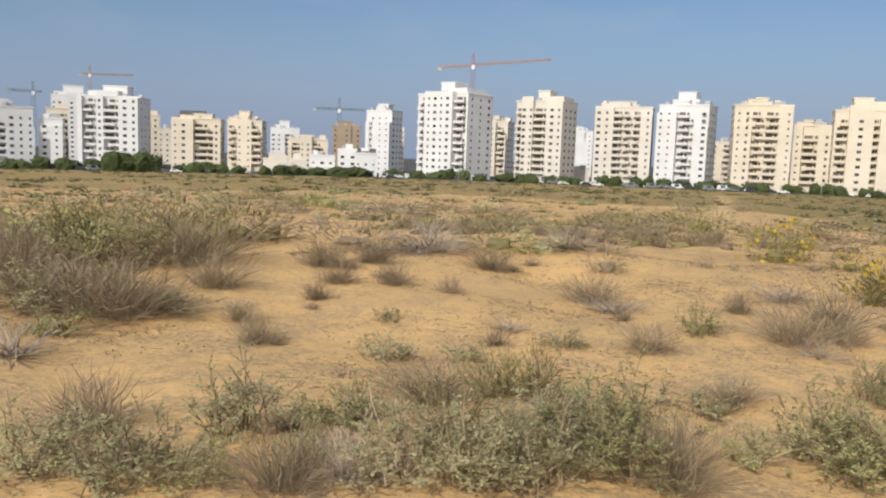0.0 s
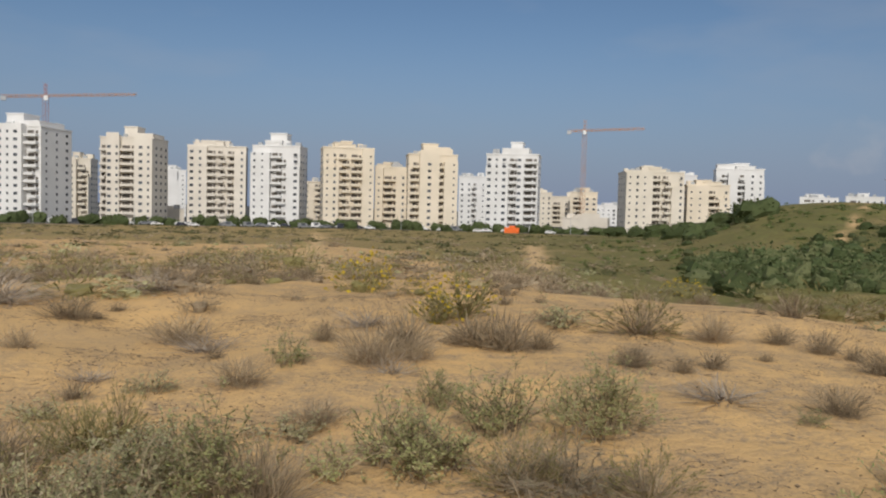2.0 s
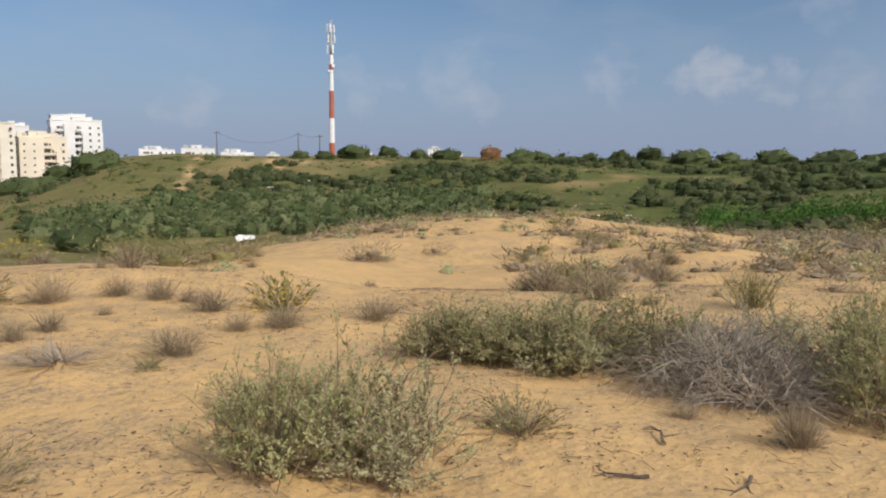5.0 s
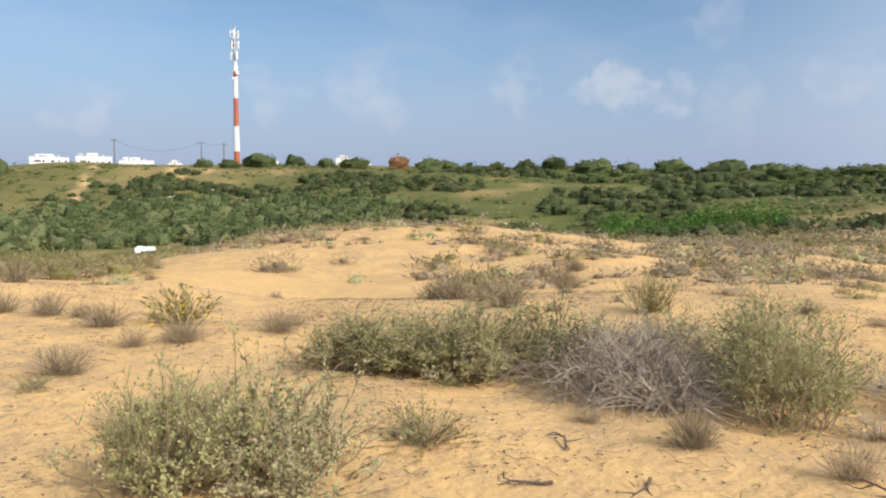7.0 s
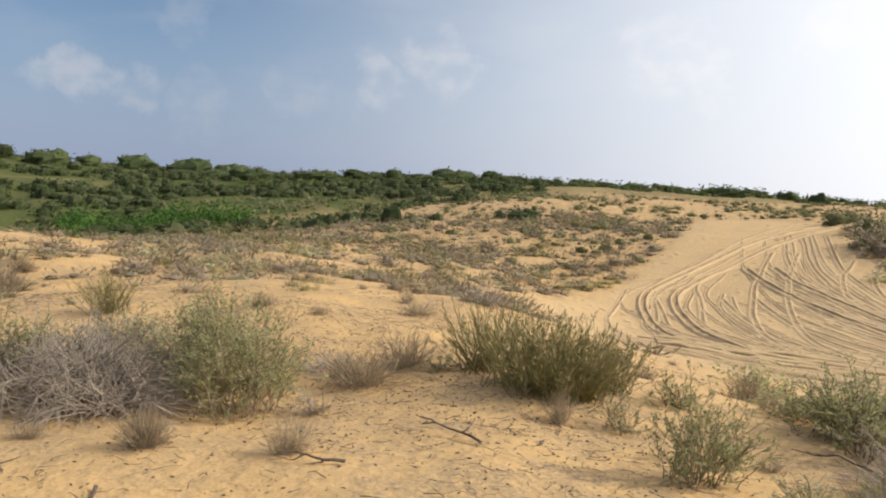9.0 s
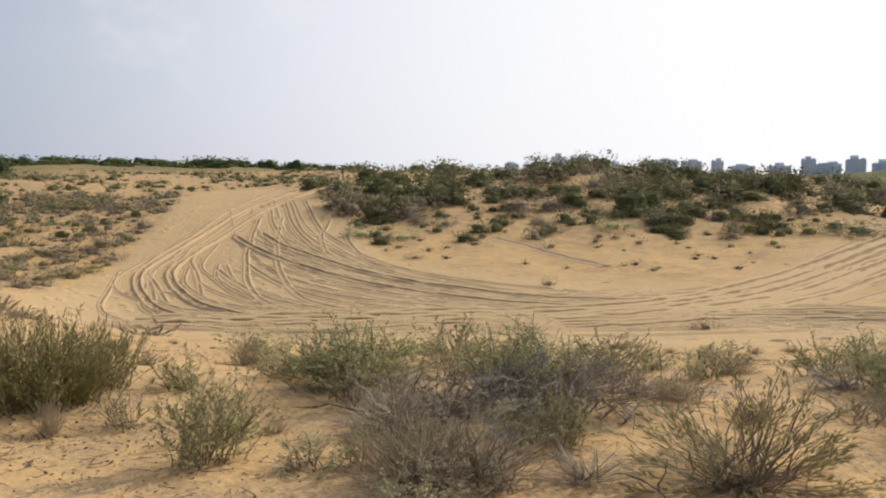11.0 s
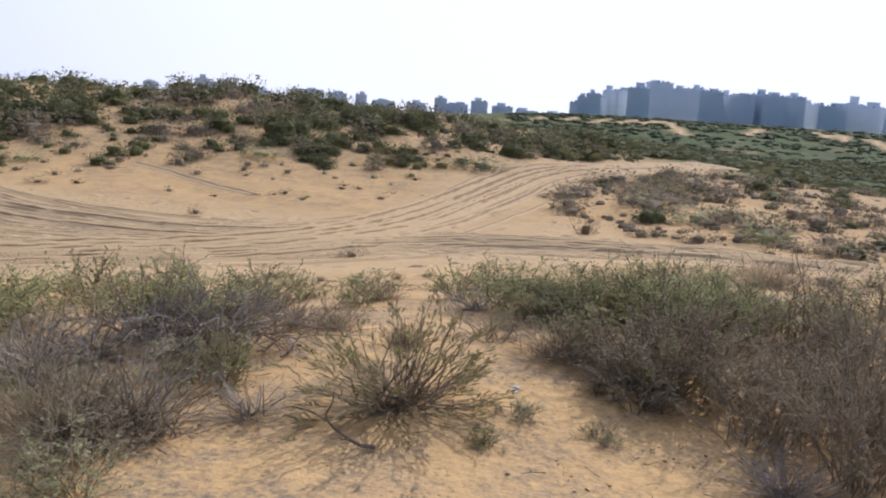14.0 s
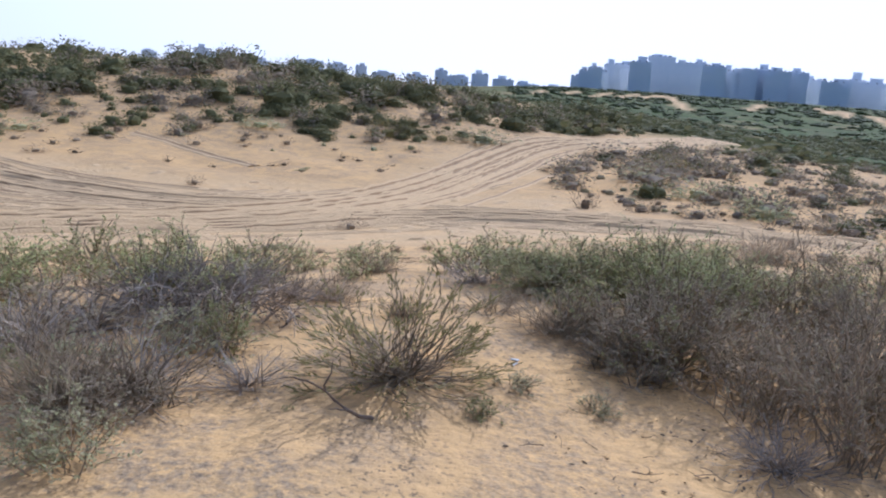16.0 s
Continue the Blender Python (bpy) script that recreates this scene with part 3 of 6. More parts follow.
def tower(b0, b1, el, dist, mat, balc=(), ph=None, yaw=0.0, slope=None, label="", wins=True, base=BASE, depth=None, shoulder=None):
    """An apartment tower between two bearings, its roof at elevation el; ph: rooftop block (from, to, elevation)."""
    mid = (b0 + b1) / 2
    w = 2 * dist * math.tan(radians((b1 - b0) / 2))
    x, y = polar(mid, dist)
    rot = -mid + yaw
    w = w / (abs(math.cos(radians(yaw))) + 0.75 * abs(math.sin(radians(yaw))))
    dp = depth or max(12.0, 0.75 * w)
    top = 1.65 + dist * math.tan(radians(el)) - base
    house = new("apartment_building")
    house.matrix_world = pose(x, y, base, 0, 0, rot)
    h = w / 2
    # bays: balcony columns stand back between projecting strips of wall, lower towards the corners
    rnd = random.Random(int(mid * 100))
    edges = sorted({0.0, 1.0, *[c for ab in balc for c in ab]})
    if not balc and w > 12:
        edges = [0.0, .34, .66, 1.0]
    back = set((round(p, 3), round(q, 3)) for p, q in balc)
    bays = []
    wall = part("wall", boxes_mesh("wall", [(-h, 0, -3, h, dp, top - 0.6)], mat), house)
    part("parapet", boxes_mesh("parapet", [(-h - .25, -.25, top - .6, h + .25, dp + .25, top)], mat), house)
    for k, (p, q) in enumerate(zip(edges, edges[1:])):
        if (round(p, 3), round(q, 3)) in back or q - p < .05:
            continue
        out = rnd.choice((1.2, 2.0, 2.8, 3.4))
        drop = rnd.choice((0, 3.05, 6.1, 9.15)) if k in (0, len(edges) - 2) else rnd.choice((-1.2, 0, 1.5))
        bays.append((-h + p * w, -h + q * w, out))
        part("bay", boxes_mesh("bay", [(-h + p * w + .02, -out, -3, -h + q * w - .02, .05, top - .7 - drop)], mat), house)
        if rnd.random() < .6:
            part("terrace_rail", boxes_mesh("terrace_rail", [(-h + p * w + .1, -out + .1, top - .7 - drop, -h + q * w - .1, -out + .25, top + .3 - drop)], mat), house)
    for k in range(2 + int(w / 9)):
        u, v = rnd.uniform(-h + 1, h - 4), rnd.uniform(1, dp - 4)
        part("roof_hut", boxes_mesh("roof_hut", [(u, v, top, u + rnd.uniform(1.5, 4), v + 3, top + rnd.uniform(1.0, 2.6))], rnd.choice((mat, mat, "steel"))), house)
    if shoulder:
        u0, u1, e2 = shoulder
        t2 = 1.65 + dist * math.tan(radians(e2)) - base
        part("upper_wall", boxes_mesh("upper_wall", [(-h + u0 * w, 0.004, top, -h + u1 * w, dp * 0.8, t2)], mat), house)
    if ph:
        u0, u1, e2 = ph
        t2 = 1.65 + dist * math.tan(radians(e2)) - base
        part("roof_block", boxes_mesh("roof_block", [(-h + u0 * w, dp * 0.25, top, -h + u1 * w, dp * 0.75, t2 - 0.5), (-h + u0 * w - 0.3, dp * 0.25 - 0.3, t2 - 0.5, -h + u1 * w + 0.3, dp * 0.75 + 0.3, t2)], mat), house)
        # solar tanks and stair hoods on the roof
        for k in range(3):
            u = -h + w * (0.1 + 0.3 * k)
            part("water_tank", boxes_mesh("water_tank", [(u, dp * 0.1, top, u + 1.8, dp * 0.1 + 1.0, top + 1.3)], "steel"), house)
    if slope:
        u0, u1, e2 = slope
        t2 = 1.65 + dist * math.tan(radians(e2)) - base
        a0, a1 = -h + u0 * w, -h + u1 * w
        me = mesh_of("pitched_roof", [(a0, 1, top), (a1, 1, top), (a1, dp - 1, top), (a0, dp - 1, top), (a0, dp * 0.6, t2), (a1, dp * 0.6, t2)],
                     [(0, 1, 5, 4), (1, 2, 5), (2, 3, 4, 5), (3, 0, 4), (0, 3, 2, 1)], "dark_roof")
        part("pitched_roof", me, house, "dark tiled pitched roof")
    if not shoulder and dist < 450 and w > 14:
        # stepped top storeys with terraces
        for k in range(2):
            u0 = rnd.uniform(.02, .5)
            u1 = u0 + rnd.uniform(.25, .42)
            part("upper_wall", boxes_mesh("upper_wall", [(-h + u0 * w, .3 + .6 * k, top, -h + u1 * w, dp * .7, top + 1.1 + .9 * k), (-h + u0 * w - .3, .1 + .6 * k, top + 1.1 + .9 * k, -h + u1 * w + .3, dp * .7, top + 1.4 + .9 * k)], mat), house)
    floors = int((top - 1.5) / 3.05)
    cols = [(-h + a * w, -h + b * w) for a, b in balc]
    for f in range(1, floors):
        z = f * 3.05 + 0.6
        for k, (a, b) in enumerate(cols):
            # some stacks of balconies step to and fro from storey to storey
            style = (int(mid * 10) + k) % 3
            cutoff = .28 * (b - a) if style == 1 or (style == 2 and f % 3 == 0) else 0
            p, q = (a + cutoff, b) if f % 2 else (a, b - cutoff)
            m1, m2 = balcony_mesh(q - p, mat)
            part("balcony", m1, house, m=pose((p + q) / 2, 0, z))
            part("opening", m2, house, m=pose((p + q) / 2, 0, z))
    if wins:
        n = max(2, int(w / 3.3))
        us = [-h + (k + 0.5) * w / n for k in range(n)]
        us = [u for u in us if not any(a - 1.0 < u < b + 1.0 for a, b in cols)]
        sides = [dp * (k + 0.5) / 3 for k in range(3)]
        for f in range(0, floors):
            z = f * 3.05 + 2.2
            for u in us:
                out = next((o for p, q, o in bays if p + .7 < u < q - .7), None)
                if out is not None or not bays:
                    part("window", WINDOWS[(int(u * 3) + int(mid)) % 4], house, m=pose(u, -(out or 0), z))
            for v in sides if abs(yaw) > 5 else ():
                part("window", WINDOWS[int(v) % 3], house, m=pose(h if yaw < 0 else -h, v, z, 0, 0, 90 if yaw < 0 else -90))
    return tagged(house, label or "tall apartment tower with rows of balconies behind the road", "apartment building", "town towers")


WHITE = "tall white apartment tower with stacked balconies"
CREAM = "cream apartment tower with rows of balconies"
GOLD = "sandstone-coloured apartment tower with deep balconies"
tower(331.8, 336.4, 2.3, 400, "white", [(.25, .62)], (.35, .7, 2.75), 8, label=WHITE)
tower(336.4, 337.9, 1.7, 405, "white", label="grey-white windowless block beside a white tower", yaw=-6)
tower(336.9, 338.2, 2.35, 430, "yellow", [(.6, .95)], label=GOLD)
tower(337.2, 339.6, 3.2, 560, "white", [], (.3, .8, 3.85), label=WHITE)
tower(338.4, 342.9, 3.3, 390, "white", [(.08, .3), (.42, .68)], (.35, .75, 4.0), -16, (.1, .62, 3.75), label="white apartment tower with a dark pitched roof")
tower(342.6, 343.8, 2.2, 440, "yellow", label=GOLD)
tower(343.6, 344.9, 1.3, 500, "cream", label=CREAM)
tower(344.4, 347.9, 2.1, 395, "yellow", [(.45, .85)], None, -8, (.1, .65, 2.65), label="sandstone apartment block with a dark pitched roof")
tower(348.0, 350.7, 2.1, 390, "yellow", [(.02, .3), (.72, .98)], (.3, .6, 2.75), -12, label=GOLD)
tower(351.1, 353.1, 1.7, 540, "white", [(.5, .9)], (.3, .65, 2.2), label=WHITE)
tower(352.3, 355.1, 1.0, 480, "yellow", [(.1, .3), (.6, .9)], (.3, .6, 1.25), label=CREAM)
tower(355.4, 357.4, 2.0, 480, "brown", [], (.2, .7, 2.35), label="brown and cream apartment tower under a crane")
tower(357.4, 359.98, 3.2, 440, "white", [(.15, .32)], (.35, .75, 3.65), -30, label=WHITE)
tower(0.0, 0.5, 2.0, 480, "yellow", label=GOLD)
tower(0.45, 5.9, 4.55, 362, "white", [(.04, .22), (.78, .97)], (.33, .6, 5.4), -36, shoulder=(.6, .98, 4.85), label="large stepped white apartment tower with curved balconies")
tower(6.0, 8.1, 2.7, 450, "cream", [(.55, .95)], (.3, .55, 3.1), -18, label=CREAM)
tower(7.95, 12.3, 4.25, 372, "pale", [(.02, .16), (.4, .66)], (.38, .62, 5.0), -22, label=CREAM, shoulder=(.55, .98, 4.5))
tower(12.2, 13.9, 2.2, 540, "white", [], (.2, .6, 2.5), label=WHITE)
tower(13.9, 18.0, 3.95, 380, "pale", [(.33, .48), (.5, .65), (.67, .8)], (.3, .7, 4.35), -4, label="pale stone tower with square framed balconies")
tower(18.0, 21.9, 4.15, 378, "white", [(.4, .72)], (.33, .68, 5.05), -14, label=WHITE)
tower(21.9, 23.4, 1.7, 450, "yellow", [(.5, .9)], label=GOLD)
tower(23.1, 27.0, 4.2, 370, "yellow", [(.3, .52), (.54, .76)], (.38, .58, 4.7), 6, label=GOLD)
tower(26.9, 29.4, 2.9, 380, "yellow", [(.25, .65)], (.3, .7, 3.15), -6, label=GOLD)
tower(29.2, 33.0, 3.9, 366, "yellow", [(.03, .22), (.62, .72)], (.3, .62, 4.7), 6, label=GOLD, shoulder=(.3, .85, 4.4))
tower(33.0, 35.0, 2.4, 450, "white", [(.45, .65)], (.1, .4, 2.6), label=WHITE)
tower(34.8, 38.8, 4.05, 368, "white", [(.44, .6), (.74, .98)], (.45, .68, 4.95), -6, label="stepped white tower with terraces at its top", shoulder=(.3, .82, 4.45))
tower(38.5, 39.7, 1.35, 480, "cream", label=CREAM)
tower(39.6, 41.4, 1.1, 500, "cream", [(.1, .4)], label=CREAM)
tower(41.0, 42.9, 1.45, 480, "yellow", [(.1, .4)], (.35, .7, 1.75), label=CREAM)
tower(42.8, 44.6, 0.55, 600, "white", label="low white apartment block far off")
tower(44.5, 49.1, 2.95, 385, "cream", [(.45, .6), (.62, .78)], (.35, .5, 3.4), 12, label=CREAM)
tower(48.3, 49.6, 2.75, 460, "white", label=WHITE)
tower(48.8, 51.9, 2.1, 400, "yellow", [(.5, .75)], (.35, .6, 2.4), 8, label=GOLD)
tower(50.7, 54.0, 3.2, 430, "white", [(.05, .25), (.45, .6)], (.4, .7, 3.6), 6, label="white apartment block standing behind the green hill")
for b0, b1, e in ((56.1, 58.4, 1.35), (58.8, 61.0, 1.45), (61.4, 63.6, 1.2), (70.9, 71.9, 1.25), (75.9, 76.9, 1.5), (64.5, 65.4, 1.05), (77.6, 78.4, 1.15), (82.0, 82.7, 1.2)):
    tower(b0, b1, e, 560, "white", [(.1, .4)], (.3, .6, e + .22), label="low white building just above the hill's crest", base=-2)
# low houses and walls behind the road
for b0, b1, e, d in ((350.6, 353.6, -0.45, 372), (353.8, 355.6, -0.1, 372), (355.8, 357.2, 0.35, 366), (357.0, 358.6, 0.15, 360), (12.4, 13.8, -0.5, 400), (40.5, 43.8, -0.4, 420)):
    tower(b0, b1, e, d, "white" if b0 > 353 else "pale", [], None, 0, (.05, .95, e + .3) if b0 > 356 else None, label="low white house with a tiled roof", depth=10, wins=b0 > 353)
# far towns on the hazy side, the haze put into their wall colour
DIST = "apartment block on the far ridge, haze tinted into its pale colour"
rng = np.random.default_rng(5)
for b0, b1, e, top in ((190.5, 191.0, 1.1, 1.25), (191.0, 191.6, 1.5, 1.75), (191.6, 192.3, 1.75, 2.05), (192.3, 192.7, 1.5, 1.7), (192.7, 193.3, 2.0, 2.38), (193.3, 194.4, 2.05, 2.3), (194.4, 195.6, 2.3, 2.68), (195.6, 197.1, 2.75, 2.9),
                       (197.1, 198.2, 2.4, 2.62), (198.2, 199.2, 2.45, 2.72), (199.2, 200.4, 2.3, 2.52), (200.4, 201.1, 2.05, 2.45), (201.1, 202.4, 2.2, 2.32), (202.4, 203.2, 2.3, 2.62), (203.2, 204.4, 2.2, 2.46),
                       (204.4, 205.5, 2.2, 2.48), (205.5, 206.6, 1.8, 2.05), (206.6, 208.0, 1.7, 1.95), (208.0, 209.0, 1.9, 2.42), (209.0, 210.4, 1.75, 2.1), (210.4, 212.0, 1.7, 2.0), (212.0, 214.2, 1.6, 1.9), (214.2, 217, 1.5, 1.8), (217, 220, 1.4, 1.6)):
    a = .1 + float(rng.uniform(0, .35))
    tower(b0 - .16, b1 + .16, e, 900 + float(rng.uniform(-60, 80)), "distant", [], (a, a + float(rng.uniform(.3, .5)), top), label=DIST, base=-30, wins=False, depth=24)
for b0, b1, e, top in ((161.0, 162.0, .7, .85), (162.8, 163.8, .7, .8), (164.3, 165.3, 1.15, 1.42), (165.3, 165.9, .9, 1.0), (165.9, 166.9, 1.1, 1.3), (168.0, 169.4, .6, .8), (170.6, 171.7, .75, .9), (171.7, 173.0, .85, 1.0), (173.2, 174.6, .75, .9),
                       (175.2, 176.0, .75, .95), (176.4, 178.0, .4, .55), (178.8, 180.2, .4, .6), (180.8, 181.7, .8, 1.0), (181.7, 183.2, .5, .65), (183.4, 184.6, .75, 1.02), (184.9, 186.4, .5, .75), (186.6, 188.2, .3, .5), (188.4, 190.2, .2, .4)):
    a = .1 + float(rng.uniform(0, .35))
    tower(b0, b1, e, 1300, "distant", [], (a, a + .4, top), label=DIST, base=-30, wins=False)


def tube(bm, pts, r, sides=5):
    """A tapering tube through points; r: radii at both ends."""
    rings = []
    for k, p in enumerate(pts):
        p = Vector(p)
        d = (Vector(pts[min(k + 1, len(pts) - 1)]) - Vector(pts[max(k - 1, 0)])).normalized()
        u = d.orthogonal().normalized()
        v = d.cross(u)
        q = r[0] + (r[1] - r[0]) * k / (len(pts) - 1)
        rings.append([bm.verts.new(p + q * (u * math.cos(2 * math.pi * s / sides) + v * math.sin(2 * math.pi * s / sides))) for s in range(sides)])
    for a, b in zip(rings, rings[1:]):
        for s in range(sides):
            bm.faces.new((a[s], a[(s + 1) % sides], b[(s + 1) % sides], b[s]))
    bm.faces.new(rings[0][::-1])
    bm.faces.new(rings[-1])


def tube_mesh(name, tubes, mat, sides=5):
    bm = bmesh.new()
    for pts, r in tubes:
        tube(bm, pts, r, sides)
    me = bpy.data.meshes.new(name)
    bm.to_mesh(me)
    bm.free()
    me.materials.append(MAT[mat])
    return me


def lattice(name, a, b, w, mat, step=2.6):
    """A square lattice beam from a to b with chords and zigzag braces."""
    a, b = Vector(a), Vector(b)
    d = (b - a).normalized()
    u = d.orthogonal().normalized() * w / 2
    v = d.cross(u)
    n = max(3, int((b - a).length / step))
    tubes = []
    cs = [u + v, u - v, -u - v, -u + v]
    for c in cs:
        tubes.append(([a + c, b + c], (0.11, 0.11)))
    for k in range(n):
        p, q = a.lerp(b, k / n), a.lerp(b, (k + 1) / n)
        for s in range(4):
            tubes.append(([p + cs[s], q + cs[(s + 1) % 4]], (0.05, 0.05)))
    return tube_mesh(name, tubes, mat, 4)


def crane(bearing, dist, top_el, left, right, mast_mat, jib_mat, tilt=0.0, apex=6.0):
    x, y = polar(bearing, dist)
    h = 1.65 + dist * math.tan(radians(top_el)) - BASE
    ob = new("tower_crane")
    ob.matrix_world = pose(x, y, BASE, 0, 0, -bearing)
    part("mast", lattice("mast", (0, 0, 0), (0, 0, h), 1.8, mast_mat), ob)
    part("apex", lattice("apex", (0, 0, h), (0, 0, h + apex), 1.0, mast_mat), ob)
    part("jib", lattice("jib", (0, 0, h), (right, 0, h + right * tilt), .95, jib_mat), ob)
    part("counter_jib", lattice("counter_jib", (0, 0, h), (-left, 0, h - left * tilt), 1.0, jib_mat), ob)
    part("counterweight", boxes_mesh("counterweight", [(-left, -.8, h - left * tilt - 1.8, -left + 2.4, .8, h - left * tilt + .2)], "steel"), ob)
    part("cab", boxes_mesh("cab", [(-.9, -2.2, h - 2.4, .9, -0.9, h - 0.1)], "mast_white"), ob)
    return tagged(ob, "tower crane with lattice mast and long jib above the towers", "crane", "cranes")


crane(5.25, 430, 6.55, 19, 41, "crane_red", "crane_orange", 0.1)
crane(355.85, 520, 3.15, 17, 33, "crane_green", "crane_green", 0.0, 7)
crane(339.5, 620, 4.6, 7, 29, "crane_orange", "crane_orange", 0.04)
crane(336.2, 560, 3.3, 15, 5, "crane_green", "crane_green", 0.0)
crane(41.85, 470, 5.75, 10, 34, "crane_orange", "crane_orange", 0.04)


# ---- the mast on the hill
def radio_mast():
    x, y = polar(69.1, 262)
    z = gz(x, y) - 0.3
    top = 1.65 + 262 * math.tan(radians(10.35))
    h = top - z
    ob = new("radio_mast")
    ob.matrix_world = pose(x, y, z)
    bands = ((0, .11, "mast_red"), (.11, .29, "mast_white"), (.29, .49, "mast_red"), (.49, .64, "mast_white"), (.64, .68, "mast_red"), (.68, .75, "mast_white"))
    for a, b, m in bands:
        part("band", tube_mesh("band", [([(0, 0, a * h), (0, 0, b * h)], (0.95 - .45 * a, 0.95 - .45 * b))], m, 12), ob)
    part("pole_top", tube_mesh("pole_top", [([(0, 0, .75 * h), (0, 0, h)], (.5, .35))], "steel", 8), ob)
    for k in range(9):
        an, zz = k * 2.4, (.76 + .075 * (k // 3)) * h
        part("antenna_panel", boxes_mesh("antenna_panel", [(-.28, 1.0, 0, .28, 1.35, 2.6), (-.05, .3, .4, .05, 1.0, .55), (-.05, .3, 2.0, .05, 1.0, 2.15)], "mast_white"), ob, m=pose(0, 0, zz, 0, 0, math.degrees(an)))
    for k in range(3):
        part("dish", tube_mesh("dish", [([(0, .6, 0), (0, 1.0, 0)], (.25, .6))], "mast_white", 10), ob, m=pose(0, 0, (.63 + .04 * k) * h, 0, 0, 120 * k + 30))
    tagged(ob, "red and white banded radio mast with antenna panels", "radio mast")


radio_mast()


# ---- cars, street trees and walls along the road
def car(bearing, dist, mat, van=False, turn=0.0):
    x, y = polar(bearing, dist)
    ob = new("van" if van else "car")
    ob.matrix_world = pose(x, y, gz(x, y) + 0.02, 0, 0, -bearing + turn)
    L, H = (2.6, 2.1) if van else (2.2, 1.45)
    prof = [(-L, .35), (L, .35), (L, .95), (L * .62, 1.0), (L * .3, H), (-L * .95, H), (-L, 1.1)] if van else [(-L, .35), (L, .35), (L, .8), (L * .55, .92), (L * .18, H), (-L * .6, H), (-L * .92, .95), (-L, .85)]
    n = len(prof)
    v = [(a, -.88, b) for a, b in prof] + [(a, .88, b) for a, b in prof]
    f = [tuple(range(n)), tuple(range(2 * n - 1, n - 1, -1))] + [(k + n, (k + 1) % n + n, (k + 1) % n, k) for k in range(n)]
    part("body", mesh_of("body", v, f, mat), ob)
    part("side_window", boxes_mesh("side_window", [(-L * .5, -.9, 1.0, L * .2, -.87, H - .12)], "glass"), ob)
    for sx in (-.62, .62):
        for sy in (-.9, .7):
            part("wheel", tube_mesh("wheel", [([(sx * L, sy, .33), (sx * L, sy + .2, .33)], (.33, .33))], "rubber", 10), ob)
    return tagged(ob, ("white van" if van else "small saloon car") + " parked along the town road", "van" if van else "car", "parked cars")


rng = np.random.default_rng(11)
for k in range(64):
    b = float(rng.choice([rng.uniform(-28, 52), rng.uniform(8, 36)]))
    van = rng.random() < 0.2
    car(b % 360, float(rng.uniform(326, 340)), str(rng.choice(["car_white", "car_white", "car_grey", "car_dark"])), van, float(rng.uniform(-8, 8)))
b_ = polar(36.9, 325)
skip = new("skip", boxes_mesh("skip", [(-3, -1.2, 0, 3, 1.2, .2), (-3, -1.2, .2, 3, -1.05, 2.2), (-3, 1.05, .2, 3, 1.2, 2.2), (-3, -1.05, .2, -2.85, 1.05, 2.2), (2.85, -1.05, .2, 3, 1.05, 2.2), (-1, -1.0, .2, 1.5, .9, 3.0)], "orange"))
skip.matrix_world = pose(*b_, gz(*b_), 0, 0, -36.9)
tagged(skip, "bright orange skip beside the town road", "skip")
for b0, b1 in ((359, 6.5), (351, 358)):
    n = 14
    b1 = b1 + (360 if b1 < b0 else 0)
    wall = new("garden_wall")
    for k in range(n):
        b = b0 + (b1 - b0) * (k + .5) / n
        x, y = polar(b, 348)
        L = 348 * radians((b1 - b0) / n) / 2 - .12
        part("panel", boxes_mesh("panel", [(-L, -.12, -.5, L, .12, 1.5 + .5 * (k % 3 == 0)), (-L - .25, -.2, -.5, -L, .2, 2.2)], "white"), wall, m=pose(x, y, gz(x, y), 0, 0, -b))
    tagged(wall, "low white garden wall in front of a tower", "garden wall")


def street_lamp(bearing, r):
    x, y = polar(bearing, r)
    ob = new("street_lamp")
    ob.matrix_world = pose(x, y, gz(x, y), 0, 0, -bearing)
    part("post", tube_mesh("post", [([(0, 0, 0), (0, 0, 8.6)], (.12, .07))], "steel", 6), ob)
    part("arm", tube_mesh("arm", [([(0, 0, 8.5), (.5, 0, 8.95), (1.5, 0, 9.0)], (.06, .05))], "steel", 5), ob)
    part("lamp_head", boxes_mesh("lamp_head", [(1.2, -.16, 8.9, 2.0, .16, 9.06)], "steel"), ob)
    return tagged(ob, "grey steel street lamp beside the town road", "street lamp", "street lamps")


for k in range(13):
    street_lamp((-26 + 6.1 * k) % 360, 333)


# ---- plants
def ring_tubes(paths, radii, sides=3):
    """Many thin tubes at once: paths (n, k, 3), radii (n, 2)."""
    n, k, _ = paths.shape
    d = np.gradient(paths, axis=1)
    d /= np.linalg.norm(d, axis=2, keepdims=True) + 1e-9
    u = np.cross(d, np.array([0.3, 0.9, 0.2]))
    u /= np.linalg.norm(u, axis=2, keepdims=True) + 1e-9
    v = np.cross(d, u)
    rad = (radii[:, :1] + (radii[:, 1:] - radii[:, :1]) * np.linspace(0, 1, k))[:, :, None]
    rings = [paths + rad * (u * math.cos(2 * math.pi * s / sides) + v * math.sin(2 * math.pi * s / sides)) for s in range(sides)]
    verts = np.stack(rings, 2).reshape(-1, 3)
    i, j, s = np.meshgrid(np.arange(n), np.arange(k - 1), np.arange(sides), indexing="ij")
    at = lambda jj, ss: (i * k + jj) * sides + ss % sides
    faces = np.stack([at(j, s), at(j, s + 1), at(j + 1, s + 1), at(j + 1, s)], -1).reshape(-1, 4)
    return verts, faces


